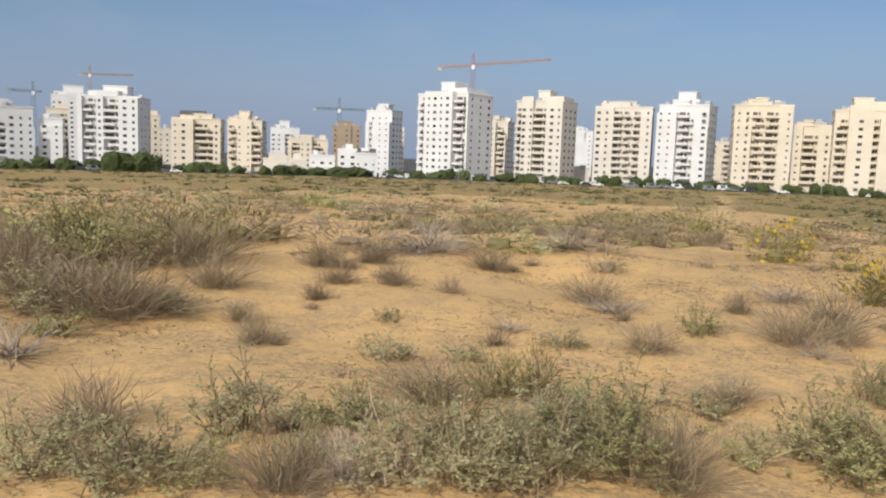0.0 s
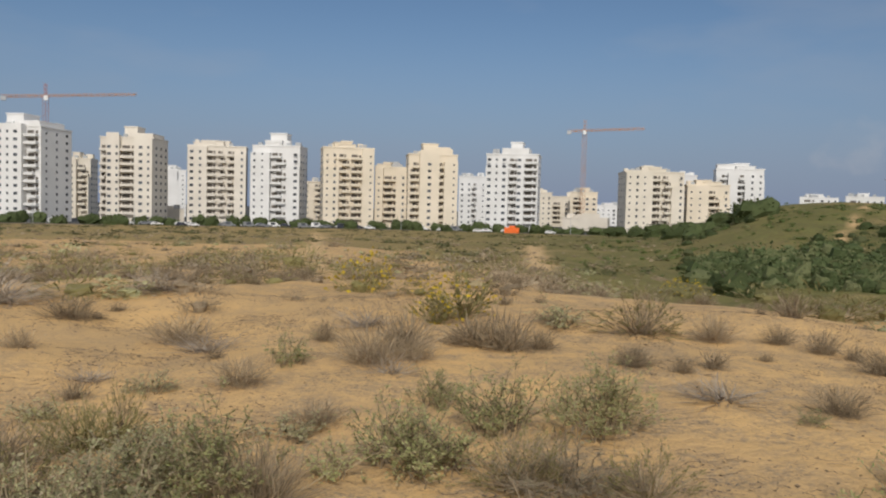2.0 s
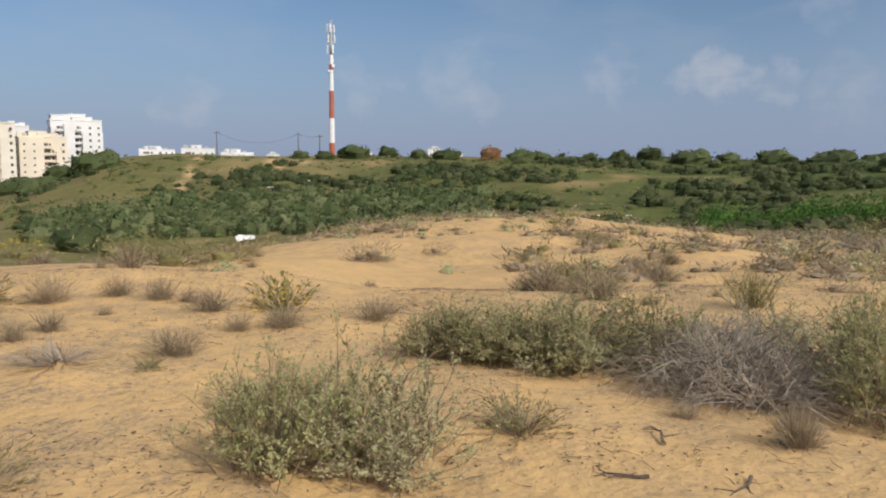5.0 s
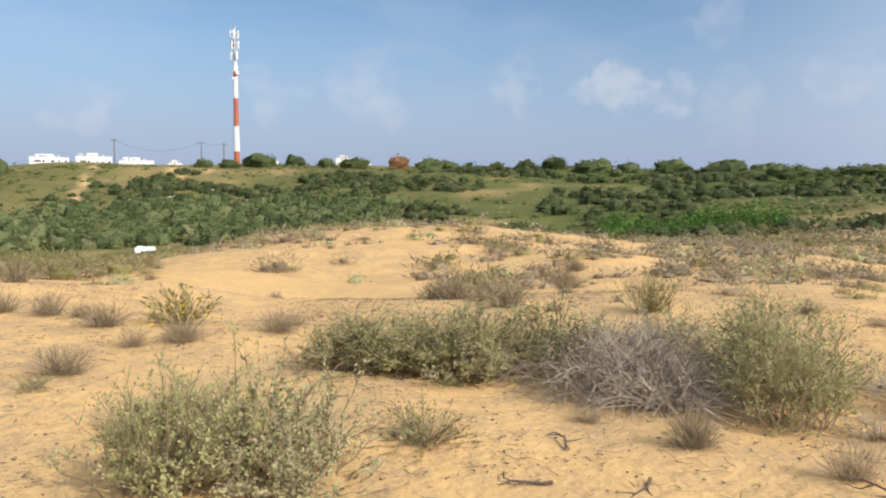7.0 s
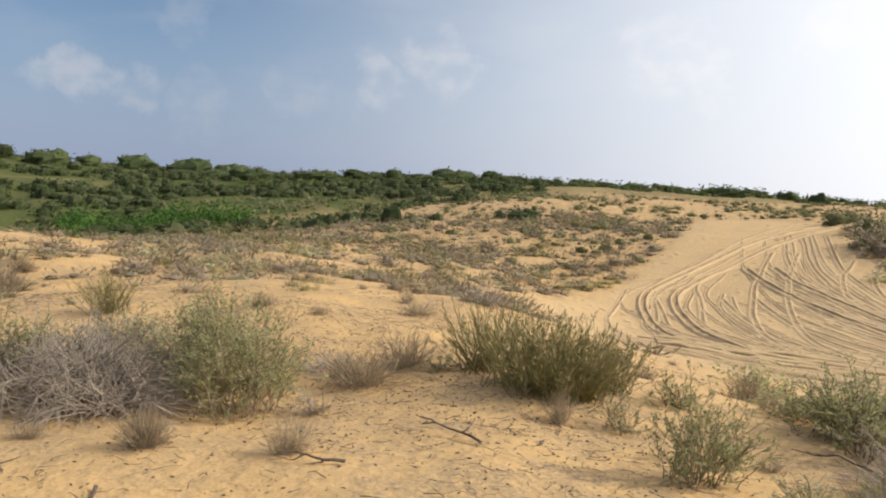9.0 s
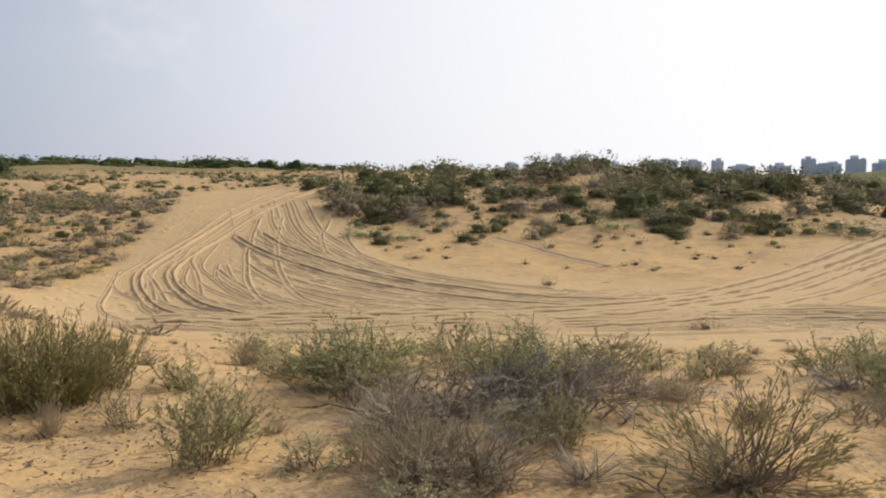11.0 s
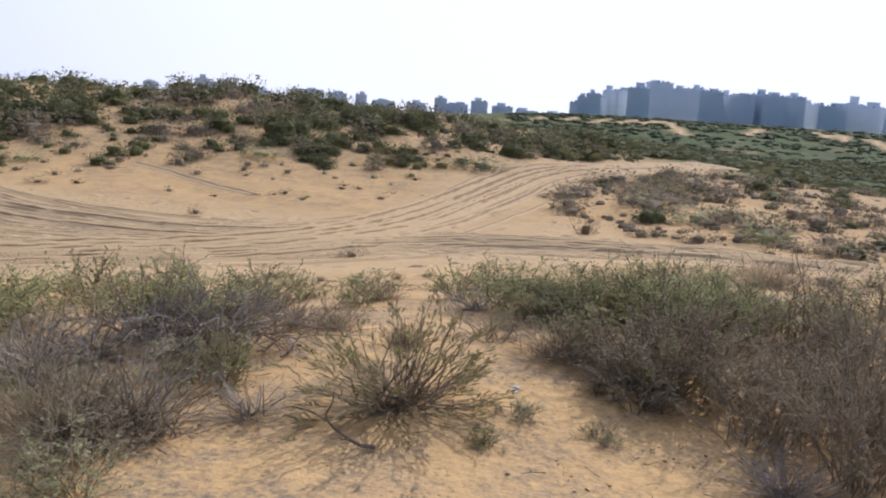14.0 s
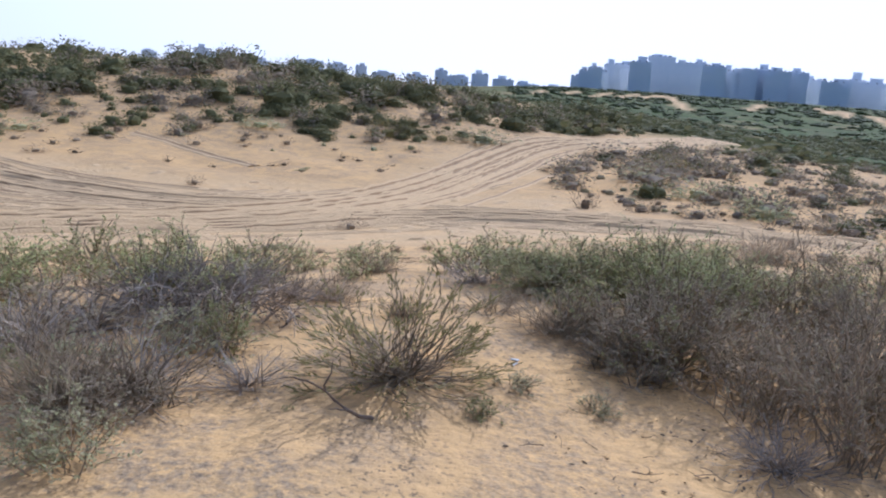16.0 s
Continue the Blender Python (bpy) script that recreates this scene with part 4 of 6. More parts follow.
def blades(centres, along, size, width, rng, facing=None):
    """Small pointed leaves: diamonds, one quad each, turned at random or towards facing."""
    n = len(centres)
    side = np.cross(along, rng.normal(size=(n, 3)) if facing is None else facing)
    side /= np.linalg.norm(side, axis=1, keepdims=True) + 1e-9
    ln, wd = size[:, None] * along, (size * width)[:, None] * side
    verts = np.stack([centres, centres + ln * .5 + wd * .5, centres + ln, centres + ln * .5 - wd * .5], 1).reshape(-1, 3)
    return verts, np.arange(4 * n).reshape(-1, 4)


def unit(v):
    return v / (np.linalg.norm(v, axis=-1, keepdims=True) + 1e-9)


# kind: stems, leaves a stem, leaf length, leaf width ratio, lean of the stems, curl, stem radius, materials
KINDS = {
    "saltbush": (48, 11, .029, .48, .8, .2, .0034, "leaf_dry", "leaf_grey"),
    "leafy": (48, 11, .031, .42, .75, .18, .0034, "leaf_dry", "leaf_green"),
    "broom": (230, 20, .06, .10, .6, .12, .0032, "leaf_broom", "leaf_broom"),
    "dark": (60, 20, .05, .5, .8, .2, .004, "leaf_dark", "leaf_dark"),
    "tuft": (40, 20, .6, .016, .7, .4, .0025, "leaf_dry", "leaf_dry"),
    "dead": (210, 7, .13, .03, 1.1, .3, .0042, "leaf_dead", "leaf_dead"),
    "spiky": (210, 18, .05, .16, 1.05, .16, .0034, "leaf_dry", "leaf_broom"),
    "withered": (56, 9, .026, .30, .8, .2, .0036, "leaf_dry", "leaf_brown"),
    "flowering": (100, 16, .08, .2, .75, .2, .004, "leaf_broom", "leaf_broom"),
}


def bush_data(kind, seed, detail=1.0):
    """A branching bush one metre wide and high: arching stems, side shoots on them, and leaves along the shoots."""
    st, lv, ll, lw, lean, curl, rad, _, _ = KINDS[kind]
    rng = np.random.default_rng(seed)
    n, scale = max(14, int(st * detail ** .4)), detail ** -.36
    shoots = max(4, int(8 * detail ** .3))
    lv = max(5, int(lv * detail ** .3))
    az = rng.uniform(0, 2 * math.pi, n)
    up = rng.uniform(.02, 1.0, n) ** .8
    flat = np.sqrt(1 - up ** 2)
    reach = rng.uniform(.6, 1.0, n) * (1 + .16 * np.sin(2 * az + seed) + .1 * np.sin(5 * az + 2 * seed))
    tip = np.stack([.54 * flat * np.cos(az), .54 * flat * np.sin(az), .16 + .8 * up], 1) * reach[:, None]
    root = rng.normal(size=(n, 3)) * (.09, .09, 0) + .25 * tip * (1, 1, 0)
    k = 5
    s = np.linspace(0, 1, k)[None, :, None]
    paths = root[:, None] + (tip - root)[:, None] * np.concatenate([s ** 1.25, s ** 1.25, s ** .85], 2)
    paths[:, 1:] += rng.normal(size=(n, k - 1, 3)) * .014
    paths[:, :, 2] = np.maximum(paths[:, :, 2], .005)
    sv, sf = ring_tubes(paths, np.stack([np.full(n, rad * scale * 1.5), np.full(n, rad * scale * .6)], 1))
    at = rng.uniform(.3, 1.0, (n, shoots)) * (k - 1)
    i0 = np.clip(at.astype(int), 0, k - 2)
    fr = (at - i0)[..., None]
    rows = np.arange(n)[:, None]
    base = (paths[rows, i0] * (1 - fr) + paths[rows, i0 + 1] * fr).reshape(-1, 3)
    way = unit(paths[rows, i0 + 1] - paths[rows, i0]).reshape(-1, 3)
    m = len(base)
    way = unit(way * .7 + rng.normal(size=(m, 3)) * .55 + np.array([0, 0, .35]))
    long = rng.uniform(.09, .2, m)
    q = np.linspace(0, 1, 2)[None, :, None]
    twig = base[:, None] + way[:, None] * long[:, None, None] * q
    tv, tf = ring_tubes(twig, np.stack([np.full(m, rad * scale * .7), np.full(m, rad * scale * .35)], 1))
    t = rng.uniform(.1, 1.08, (m, lv))[..., None]
    c = base[:, None] + way[:, None] * long[:, None, None] * t + rng.normal(size=(m, lv, 3)) * .007
    along = unit(way[:, None] * .7 + rng.normal(size=(m, lv, 3)) * .75 + np.array([0, 0, .1]))
    c[:, :, 2] = np.maximum(c[:, :, 2], .01)
    bv, bf = blades(c.reshape(-1, 3), along.reshape(-1, 3), ll * scale * rng.uniform(.6, 1.3, m * lv), lw, rng, unit(c.reshape(-1, 3) - (0, 0, .1)) + (0, 0, .5) + rng.normal(size=(m * lv, 3)) * .45)
    high, wide = np.percentile(bv[:, 2], 97), np.percentile(np.hypot(bv[:, 0], bv[:, 1]), 95)
    fit = np.array([.46 / wide, .46 / wide, .78 / high])
    return np.concatenate([sv, tv]) * fit, np.concatenate([sf, tf + len(sv)]), bv * fit, bf


def plant_data(kind, seed, detail=1.0):
    """Stems and leaves of one plant, one metre wide and one metre high, standing at the origin."""
    if kind in ("saltbush", "leafy", "withered"):
        return bush_data(kind, seed, detail)
    st, lv, ll, lw, lean, curl, rad, _, _ = KINDS[kind]
    rng = np.random.default_rng(seed)
    st = max(10, int(st * (detail ** .6)))
    lv = max(3, int(lv * (detail ** .5)))
    scale = detail ** -.42
    k = 6 if detail > .5 else 4
    az = rng.uniform(0, 2 * math.pi, st)
    th = np.arccos(np.clip(1 - rng.random(st) ** .8 * lean, -.05, 1)) * .98
    lobes = 1 + .1 * np.sin(3 * az + seed) + .08 * np.sin(5 * az + 2 * seed)
    length = rng.uniform(.72, 1.04, st) * np.where(th > .9, .9, 1)
    d = np.stack([np.sin(th) * np.cos(az), np.sin(th) * np.sin(az), np.cos(th)], 1)
    wide = .13 if kind == "broom" else .06
    root = rng.normal(size=(st, 3)) * (wide, wide, 0)
    s = np.linspace(0, 1, k)[None, :, None]
    bend = rng.normal(size=(st, 3)) * curl * .5 + np.array([0, 0, curl * .35 if kind != "dead" else -.1])
    paths = root[:, None] + d[:, None] * (length * lobes)[:, None, None] * s * (.55, .55, 1.0) + bend[:, None] * .35 * s ** 2
    if k > 4:
        paths[:, 1:] += rng.normal(size=(st, k - 1, 3)) * .018
    paths[:, :, 2] = np.maximum(paths[:, :, 2], .01)
    sv, sf = ring_tubes(paths, np.stack([np.full(st, rad * scale * 1.3), np.full(st, rad * scale * .45)], 1))
    lo = .62 if kind == "spiky" else .3
    tt = (lo + (1 - lo) * rng.random((st, lv)) ** .55) * (k - 1)
    i0 = np.clip(tt.astype(int), 0, k - 2)
    fr = (tt - i0)[..., None]
    rows = np.arange(st)[:, None]
    c = paths[rows, i0] * (1 - fr) + paths[rows, i0 + 1] * fr
    t_dir = unit(paths[rows, i0 + 1] - paths[rows, i0])
    out = .45
    along = unit(t_dir + rng.normal(size=t_dir.shape) * out * .7 + np.array([0, 0, .15]))
    c = c + rng.normal(size=c.shape) * .014
    size = ll * scale * rng.uniform(.6, 1.3, c.shape[0] * c.shape[1])
    bv, bf = blades(c.reshape(-1, 3), along.reshape(-1, 3), size, lw, rng)
    if kind == "tuft":
        n = int(760 * detail ** .5)
        az, th = rng.uniform(0, 2 * math.pi, n), np.arccos(1 - rng.random(n) * .93)
        d = np.stack([np.sin(th) * np.cos(az) * .62, np.sin(th) * np.sin(az) * .62, np.cos(th) * .9 + .12], 1)
        p0 = rng.normal(size=(n, 3)) * (.12, .12, 0) + (0, 0, .01)
        ln = rng.uniform(.55, 1.0, n)
        p1 = p0 + d * (ln * .5)[:, None]
        d2 = unit(d + rng.normal(size=(n, 3)) * .25)
        wd = .014 * scale
        v1, f1 = blades(p0, unit(d), ln * .62 * np.linalg.norm(d, axis=1), wd, rng)
        v2, f2 = blades(p1, d2, ln * .5, wd, rng)
        bv, bf = np.concatenate([v1, v2]), np.concatenate([f1, f2 + len(v1)])
    return sv, sf, bv, bf


def clump_data(seed, n, leaf, lobes=6, slim=.75, up=0.0, segs=8, rings=4, fill=.5):
    """A bush one metre wide and high: a lumpy dome of dense inner growth, with leaves standing all over it."""
    rng = np.random.default_rng(seed)
    an = 2 * math.pi * np.arange(lobes) / lobes + rng.uniform(-.5, .5, lobes)
    off = rng.uniform(.05, .27, lobes)
    c = np.stack([off * np.cos(an), off * np.sin(an), rng.uniform(.16, .5, lobes)], 1)
    rad = rng.uniform(.2, .31, lobes)
    heart = np.array([0, 0, .1])

    def reach(d):
        """How far the lobes reach from the heart of the bush in direction d."""
        b = d @ (c - heart).T
        q = b ** 2 - ((c - heart) ** 2).sum(1) + rad ** 2
        return np.maximum(np.where(q > 0, b + np.sqrt(np.maximum(q, 0)), 0).max(1), .34)
    az, el = np.meshgrid(np.linspace(0, 2 * math.pi, segs, endpoint=False), np.linspace(-.1, 1.15, rings))
    d = np.stack([np.cos(el) * np.cos(az), np.cos(el) * np.sin(az), np.sin(el)], -1).reshape(-1, 3)
    core = heart + d * (reach(d) * fill * rng.uniform(.82, 1.18, len(d)))[:, None]
    core = np.concatenate([core, [[0, 0, .1 + fill * float(reach(np.array([[0, 0, 1.0]]))[0])]]])
    i, j = np.meshgrid(np.arange(rings - 1), np.arange(segs), indexing="ij")
    j2 = (j + 1) % segs
    cf = np.stack([i * segs + j, i * segs + j2, (i + 1) * segs + j2, (i + 1) * segs + j], -1).reshape(-1, 4)
    k = np.arange(0, segs, 1)
    top = np.stack([(rings - 1) * segs + k, (rings - 1) * segs + (k + 1) % segs, np.full(segs, len(core) - 1), np.full(segs, len(core) - 1)], -1)
    d = unit(rng.normal(size=(n, 3)) + (0, 0, .1))
    p = heart + d * (reach(d) * .93 * rng.uniform(.3, 1.0, n) ** .6)[:, None]
    core[:segs, 2] = -.03
    core[:, 2], p[:, 2] = np.maximum(core[:, 2], -.03), np.maximum(p[:, 2], .02)
    bv, bf = blades(p, unit(d + rng.normal(size=(n, 3)) * .7 + np.array([0, 0, up])), leaf * rng.uniform(.6, 1.4, n), slim, rng)
    faces = cf.tolist() + [t[:3] for t in top.tolist()] + (bf + len(core)).tolist()
    return np.concatenate([core, bv]), faces


NEAR, MID = {}, {}
for kind in KINDS:
    for v in range(4):
        sv, sf, bv, bf = plant_data(kind, 31 * v + len(kind), .68)
        NEAR[kind, v] = (mesh_of("stalk", sv, sf, KINDS[kind][7]), mesh_of("foliage", bv, bf, KINDS[kind][8]))
        sv, sf, bv, bf = plant_data(kind, 31 * v + len(kind), .3)
        NEAR[kind, v + 4] = (mesh_of("stalk", sv, sf, KINDS[kind][7]), mesh_of("foliage", bv, bf, KINDS[kind][8]))
        if kind in ("saltbush", "leafy", "withered"):
            sv, sf, bv, bf = plant_data(kind, 31 * v + len(kind), 1.4)
            NEAR[kind, v + 8] = (mesh_of("stalk", sv, sf, KINDS[kind][7]), mesh_of("foliage", bv, bf, KINDS[kind][8]))
        sv, sf, bv, bf = plant_data(kind, 57 * v + len(kind), 1.1 if kind in ("dead", "spiky") else .08)
        bf = bf.tolist()
        if kind not in ("dead", "spiky"):
            thin = kind in ("broom", "flowering", "tuft")
            bv, bf = clump_data(57 * v + len(kind), 330 if kind == "tuft" else 400 if thin else 330, .16 if thin else .085, 8, .085 if thin else .45, .7 if thin else .1, 9, 4, .5 if kind == "dark" else .3)
            sv, sf = sv[:0], sf[:0]
        MID[kind, v] = mesh_of(kind, np.concatenate([sv, bv]), sf.tolist() + [[q + len(sv) for q in f] for f in bf], KINDS[kind][7], KINDS[kind][8], slots=[0] * len(sf) + [1] * len(bf))
LABELS = {
    "saltbush": ("grey-green saltbush with small dusty leaves on sand", "shrub"),
    "leafy": ("green leafy desert shrub on golden sand", "shrub"),
    "broom": ("olive broom bush of thin upright stems", "broom bush"),
    "dark": ("dark olive rounded bush on the dune slope", "bush"),
    "tuft": ("dry brown tuft of grass on sand", "grass tuft"),
    "dead": ("dead grey bush of bare tangled twigs", "dead bush"),
    "spiky": ("spreading spiky bush with many thin green stems", "shrub"),
    "withered": ("brown withered shrub of fine dry twigs on sand", "shrub"),
    "flowering": ("olive bush with yellow flowers", "shrub"),
}
NAMES = {"dark": "dune_bush", "saltbush": "saltbush", "leafy": "shrub", "broom": "broom_bush", "tuft": "grass_tuft", "dead": "dead_bush", "spiky": "spiky_bush", "withered": "withered_shrub", "flowering": "flowering_bush"}
count = [0]
FLOWERS = {}


def flower_mesh(seed):
    if seed not in FLOWERS:
        rng = np.random.default_rng(seed)
        d = unit(rng.normal(size=(90, 3)) * (1, 1, .6) + (0, 0, .7))
        c = d * (.5, .5, .95) * rng.uniform(.75, 1.05, (90, 1))
        v, f = blades(c, unit(rng.normal(size=(90, 3))), rng.uniform(.05, .09, 90), .8, rng)
        FLOWERS[seed] = mesh_of("blossom", v, f, "flower")
    return FLOWERS[seed]


def shrub(kind, x, y, w, h, near=None):
    """One plant, w wide and h high, with its foot on the ground."""
    if kind == "tuft" and math.hypot(x, y) < 32:
        h *= 1.25
    count[0] += 1
    v = count[0] % 4
    turn = (count[0] * 77.7) % 360
    z = gz(x, y) - .02
    m = pose(x, y, z, 0, 0, turn) @ Matrix.Diagonal((w, w, h, 1))
    r = math.hypot(x, y)
    if near is None:
        near = r < 13
    if near:
        ob = new(NAMES[kind])
        stems, leaves = NEAR[kind, v + (8 if w > 1.0 and r < 9 and (kind, v + 8) in NEAR else 4 if w < .7 * r / 5 else 0)]
        tagged(part("stalk", stems, ob), kind="stuff")
        tagged(part("foliage", leaves, ob), kind="stuff")
    else:
        ob = new(NAMES[kind])
        tagged(part("foliage", MID[kind, v], ob), kind="stuff")
    if kind == "flowering":
        part("blossom", flower_mesh(v), ob, "small yellow flowers")
    ob.matrix_world = m
    label, cat = LABELS[kind]
    return tagged(ob, label, cat, cat + "s on the dunes")


# ---- plants of the dunes, one by one: kind, place, width, height
shrub("broom", -6.05, 21.60, 2.94, 1.35)
shrub("tuft", -2.50, 16.34, 1.75, 0.88)
shrub("broom", -4.67, 11.78, 1.56, 0.87)
shrub("tuft", -4.73, 9.98, 1.55, 0.84)
shrub("saltbush", -2.38, 8.47, 0.94, 0.34)
shrub("leafy", -3.10, 7.50, 0.88, 0.31)
shrub("dead", -3.18, 6.67, 0.93, 0.40)
shrub("saltbush", 0.38, 3.77, 0.71, 0.46)
shrub("saltbush", 1.13, 4.54, 0.86, 0.45)
shrub("tuft", 1.48, 3.95, 0.67, 0.41)
shrub("leafy", -0.38, 4.07, 0.57, 0.33)
shrub("saltbush", 2.25, 5.53, 0.66, 0.23)
shrub("tuft", 2.63, 5.74, 0.52, 0.20)
shrub("tuft", 3.73, 14.48, 1.84, 0.56)
shrub("saltbush", 2.80, 14.76, 1.58, 0.50)
shrub("saltbush", 0.65, 6.98, 0.57, 0.20)
shrub("dead", 1.21, 8.05, 0.59, 0.19)
shrub("dead", 2.69, 9.25, 1.03, 0.30)
shrub("saltbush", 1.66, 7.35, 0.61, 0.23)
shrub("dead", 3.95, 6.93, 0.65, 0.25)
shrub("dead", 5.06, 9.79, 1.08, 0.34)
shrub("flowering", 7.55, 12.57, 0.91, 0.50)
shrub("tuft", 7.01, 12.64, 0.77, 0.34)
shrub("flowering", 5.99, 9.45, 0.79, 0.52)
shrub("leafy", 7.47, 0.60, 1.23, 0.72)
shrub("saltbush", 7.68, -0.02, 1.06, 0.69)
shrub("spiky", 7.26, 1.47, 0.72, 0.39)
shrub("leafy", 7.49, -2.43, 1.22, 0.99)
shrub("saltbush", 4.31, 1.25, 0.81, 0.59)
shrub("leafy", 4.21, 1.75, 0.83, 0.68)
shrub("saltbush", 4.22, 0.90, 0.77, 0.51)
shrub("leafy", 5.14, 1.89, 1.11, 0.50)
shrub("saltbush", 8.51, -1.61, 1.48, 0.76)
shrub("leafy", 6.95, -2.50, 0.95, 0.82)
shrub("broom", 5.68, -4.50, 0.98, 0.74)
shrub("broom", 5.12, -4.73, 0.82, 0.56)
shrub("leafy", 3.60, -4.57, 0.55, 0.51)
shrub("saltbush", 4.49, -6.35, 0.60, 0.28)
shrub("saltbush", 3.67, -6.11, 0.79, 0.52)
shrub("leafy", 3.86, -6.15, 0.84, 0.52)
shrub("leafy", 3.21, -6.34, 0.93, 0.56)
shrub("leafy", 2.31, -6.21, 0.82, 0.57)
shrub("leafy", 1.71, -6.25, 0.70, 0.43)
shrub("saltbush", 1.64, -5.04, 0.87, 0.34)
shrub("saltbush", 2.05, -4.45, 0.64, 0.35)
shrub("leafy", -0.71, -10.98, 1.41, 0.47)
shrub("leafy", -1.26, -9.34, 1.21, 0.53)
shrub("leafy", -1.63, -7.64, 1.12, 0.58)
shrub("leafy", -2.73, -9.18, 1.39, 0.54)
shrub("saltbush", -0.90, -7.08, 0.85, 0.35)
shrub("leafy", -1.33, -8.50, 1.09, 0.42)
shrub("saltbush", -0.64, -8.57, 0.95, 0.37)
shrub("leafy", 0.90, -10.80, 1.01, 0.40)
shrub("leafy", 2.52, -11.54, 1.41, 0.58)
shrub("leafy", 3.38, -10.73, 1.62, 0.76)
shrub("leafy", 4.65, -11.14, 1.54, 0.80)
shrub("leafy", 6.67, -13.68, 1.57, 0.68)
shrub("leafy", -2.48, -6.91, 1.18, 0.63)
shrub("leafy", -3.44, -7.30, 1.24, 0.66)
shrub("withered", -1.72, -5.37, 0.87, 0.49)
shrub("leafy", -2.14, -7.64, 1.08, 0.44)
shrub("withered", -2.15, -5.22, 0.83, 0.54)
shrub("withered", -2.31, -4.51, 0.80, 0.77)
shrub("saltbush", 1.74, -3.59, 0.65, 0.37)
shrub("withered", 1.61, -4.24, 0.60, 0.32)
shrub("withered", 2.50, -4.85, 0.71, 0.34)
shrub("dead", 2.36, -5.44, 0.78, 0.34)
shrub("broom", -3.34, 15.96, 3.10, 1.28)
shrub("leafy", -3.97, 11.04, 1.85, 1.11)
shrub("saltbush", -3.73, 8.32, 1.53, 0.76)
shrub("tuft", -2.78, 8.27, 1.38, 0.60)
shrub("leafy", -4.01, 47.23, 3.55, 1.81)
shrub("tuft", -2.20, 9.97, 0.91, 0.47)
shrub("tuft", -1.06, 11.79, 0.76, 0.42)
shrub("tuft", -0.74, 10.62, 0.59, 0.30)
shrub("tuft", -0.26, 12.32, 0.70, 0.37)
shrub("tuft", 0.00, 10.63, 0.58, 0.33)
shrub("tuft", -0.92, 9.51, 0.41, 0.25)
shrub("tuft", 0.74, 10.07, 0.38, 0.26)
shrub("tuft", -1.61, 8.32, 0.47, 0.26)
shrub("tuft", -1.27, 7.41, 0.49, 0.29)
shrub("saltbush", -0.07, 6.96, 0.78, 0.33)
shrub("saltbush", -0.03, 8.44, 0.49, 0.20)
shrub("tuft", 1.60, 12.82, 0.87, 0.36)
shrub("tuft", 3.51, 12.74, 1.01, 0.47)
shrub("tuft", 2.60, 10.11, 0.86, 0.38)
shrub("tuft", 5.35, 13.26, 0.54, 0.29)
shrub("tuft", 5.59, 12.56, 0.22, 0.24)
shrub("tuft", 4.09, 9.03, 0.37, 0.28)
shrub("leafy", 3.22, 7.95, 0.70, 0.42)
shrub("tuft", 2.41, 7.17, 0.56, 0.29)
shrub("tuft", 3.97, 7.50, 0.85, 0.43)
shrub("tuft", 4.50, 7.51, 0.55, 0.27)
shrub("saltbush", -0.81, 4.47, 0.83, 0.54)
shrub("tuft", -1.75, 4.61, 0.59, 0.35)
shrub("saltbush", -1.79, 3.84, 0.86, 0.41)
shrub("saltbush", -1.24, 3.72, 0.88, 0.41)
shrub("broom", 0.88, 5.71, 0.79, 0.38)
shrub("spiky", 1.17, 5.98, 0.33, 0.43)
shrub("spiky", 0.36, 4.40, 0.65, 0.42)
shrub("saltbush", 0.10, 3.75, 0.91, 0.48)
shrub("saltbush", 0.72, 3.93, 1.03, 0.51)
shrub("leafy", 1.31, 4.10, 1.03, 0.65)
shrub("dead", -0.19, 3.77, 0.57, 0.34)
shrub("tuft", -0.51, 3.71, 0.56, 0.27)
shrub("leafy", -0.94, 3.72, 0.58, 0.25)
shrub("leafy", 2.71, 4.59, 0.73, 0.59)
shrub("leafy", 2.20, 4.49, 0.56, 0.33)
shrub("leafy", 3.81, 5.91, 0.58, 0.41)
shrub("broom", 13.65, 35.01, 3.64, 1.88)
shrub("flowering", 7.63, 15.43, 1.46, 1.00)
shrub("tuft", -0.81, 14.91, 2.47, 0.67)
shrub("dead", 0.66, 14.72, 2.44, 0.73)
shrub("broom", 2.01, 15.21, 2.27, 0.69)
shrub("dead", 3.30, 15.00, 1.49, 0.54)
shrub("tuft", 8.36, 25.39, 2.12, 0.90)
shrub("broom", -9.44, 21.23, 3.63, 1.22)
shrub("tuft", -5.35, 11.47, 1.78, 0.67)
shrub("leafy", 3.74, 5.71, 0.47, 0.41)
shrub("leafy", 2.76, 4.51, 0.62, 0.49)
shrub("leafy", 3.75, 4.75, 0.89, 0.62)
shrub("leafy", 4.36, 4.29, 1.17, 0.69)
shrub("spiky", 8.37, 7.78, 1.32, 0.63)
shrub("flowering", 6.63, 9.75, 1.26, 0.73)
shrub("tuft", 5.93, 7.74, 0.37, 0.23)
shrub("tuft", 6.28, 7.40, 0.46, 0.29)
shrub("tuft", 5.57, 8.16, 0.46, 0.25)
shrub("tuft", 6.42, 5.99, 0.49, 0.23)
shrub("saltbush", 7.53, 8.52, 1.12, 0.44)
shrub("tuft", 11.86, 15.52, 1.22, 0.54)
shrub("tuft", 31.02, 36.25, 3.38, 1.09)
shrub("flowering", 8.39, 16.04, 0.97, 0.98)
shrub("tuft", 8.95, 6.96, 0.64, 0.39)
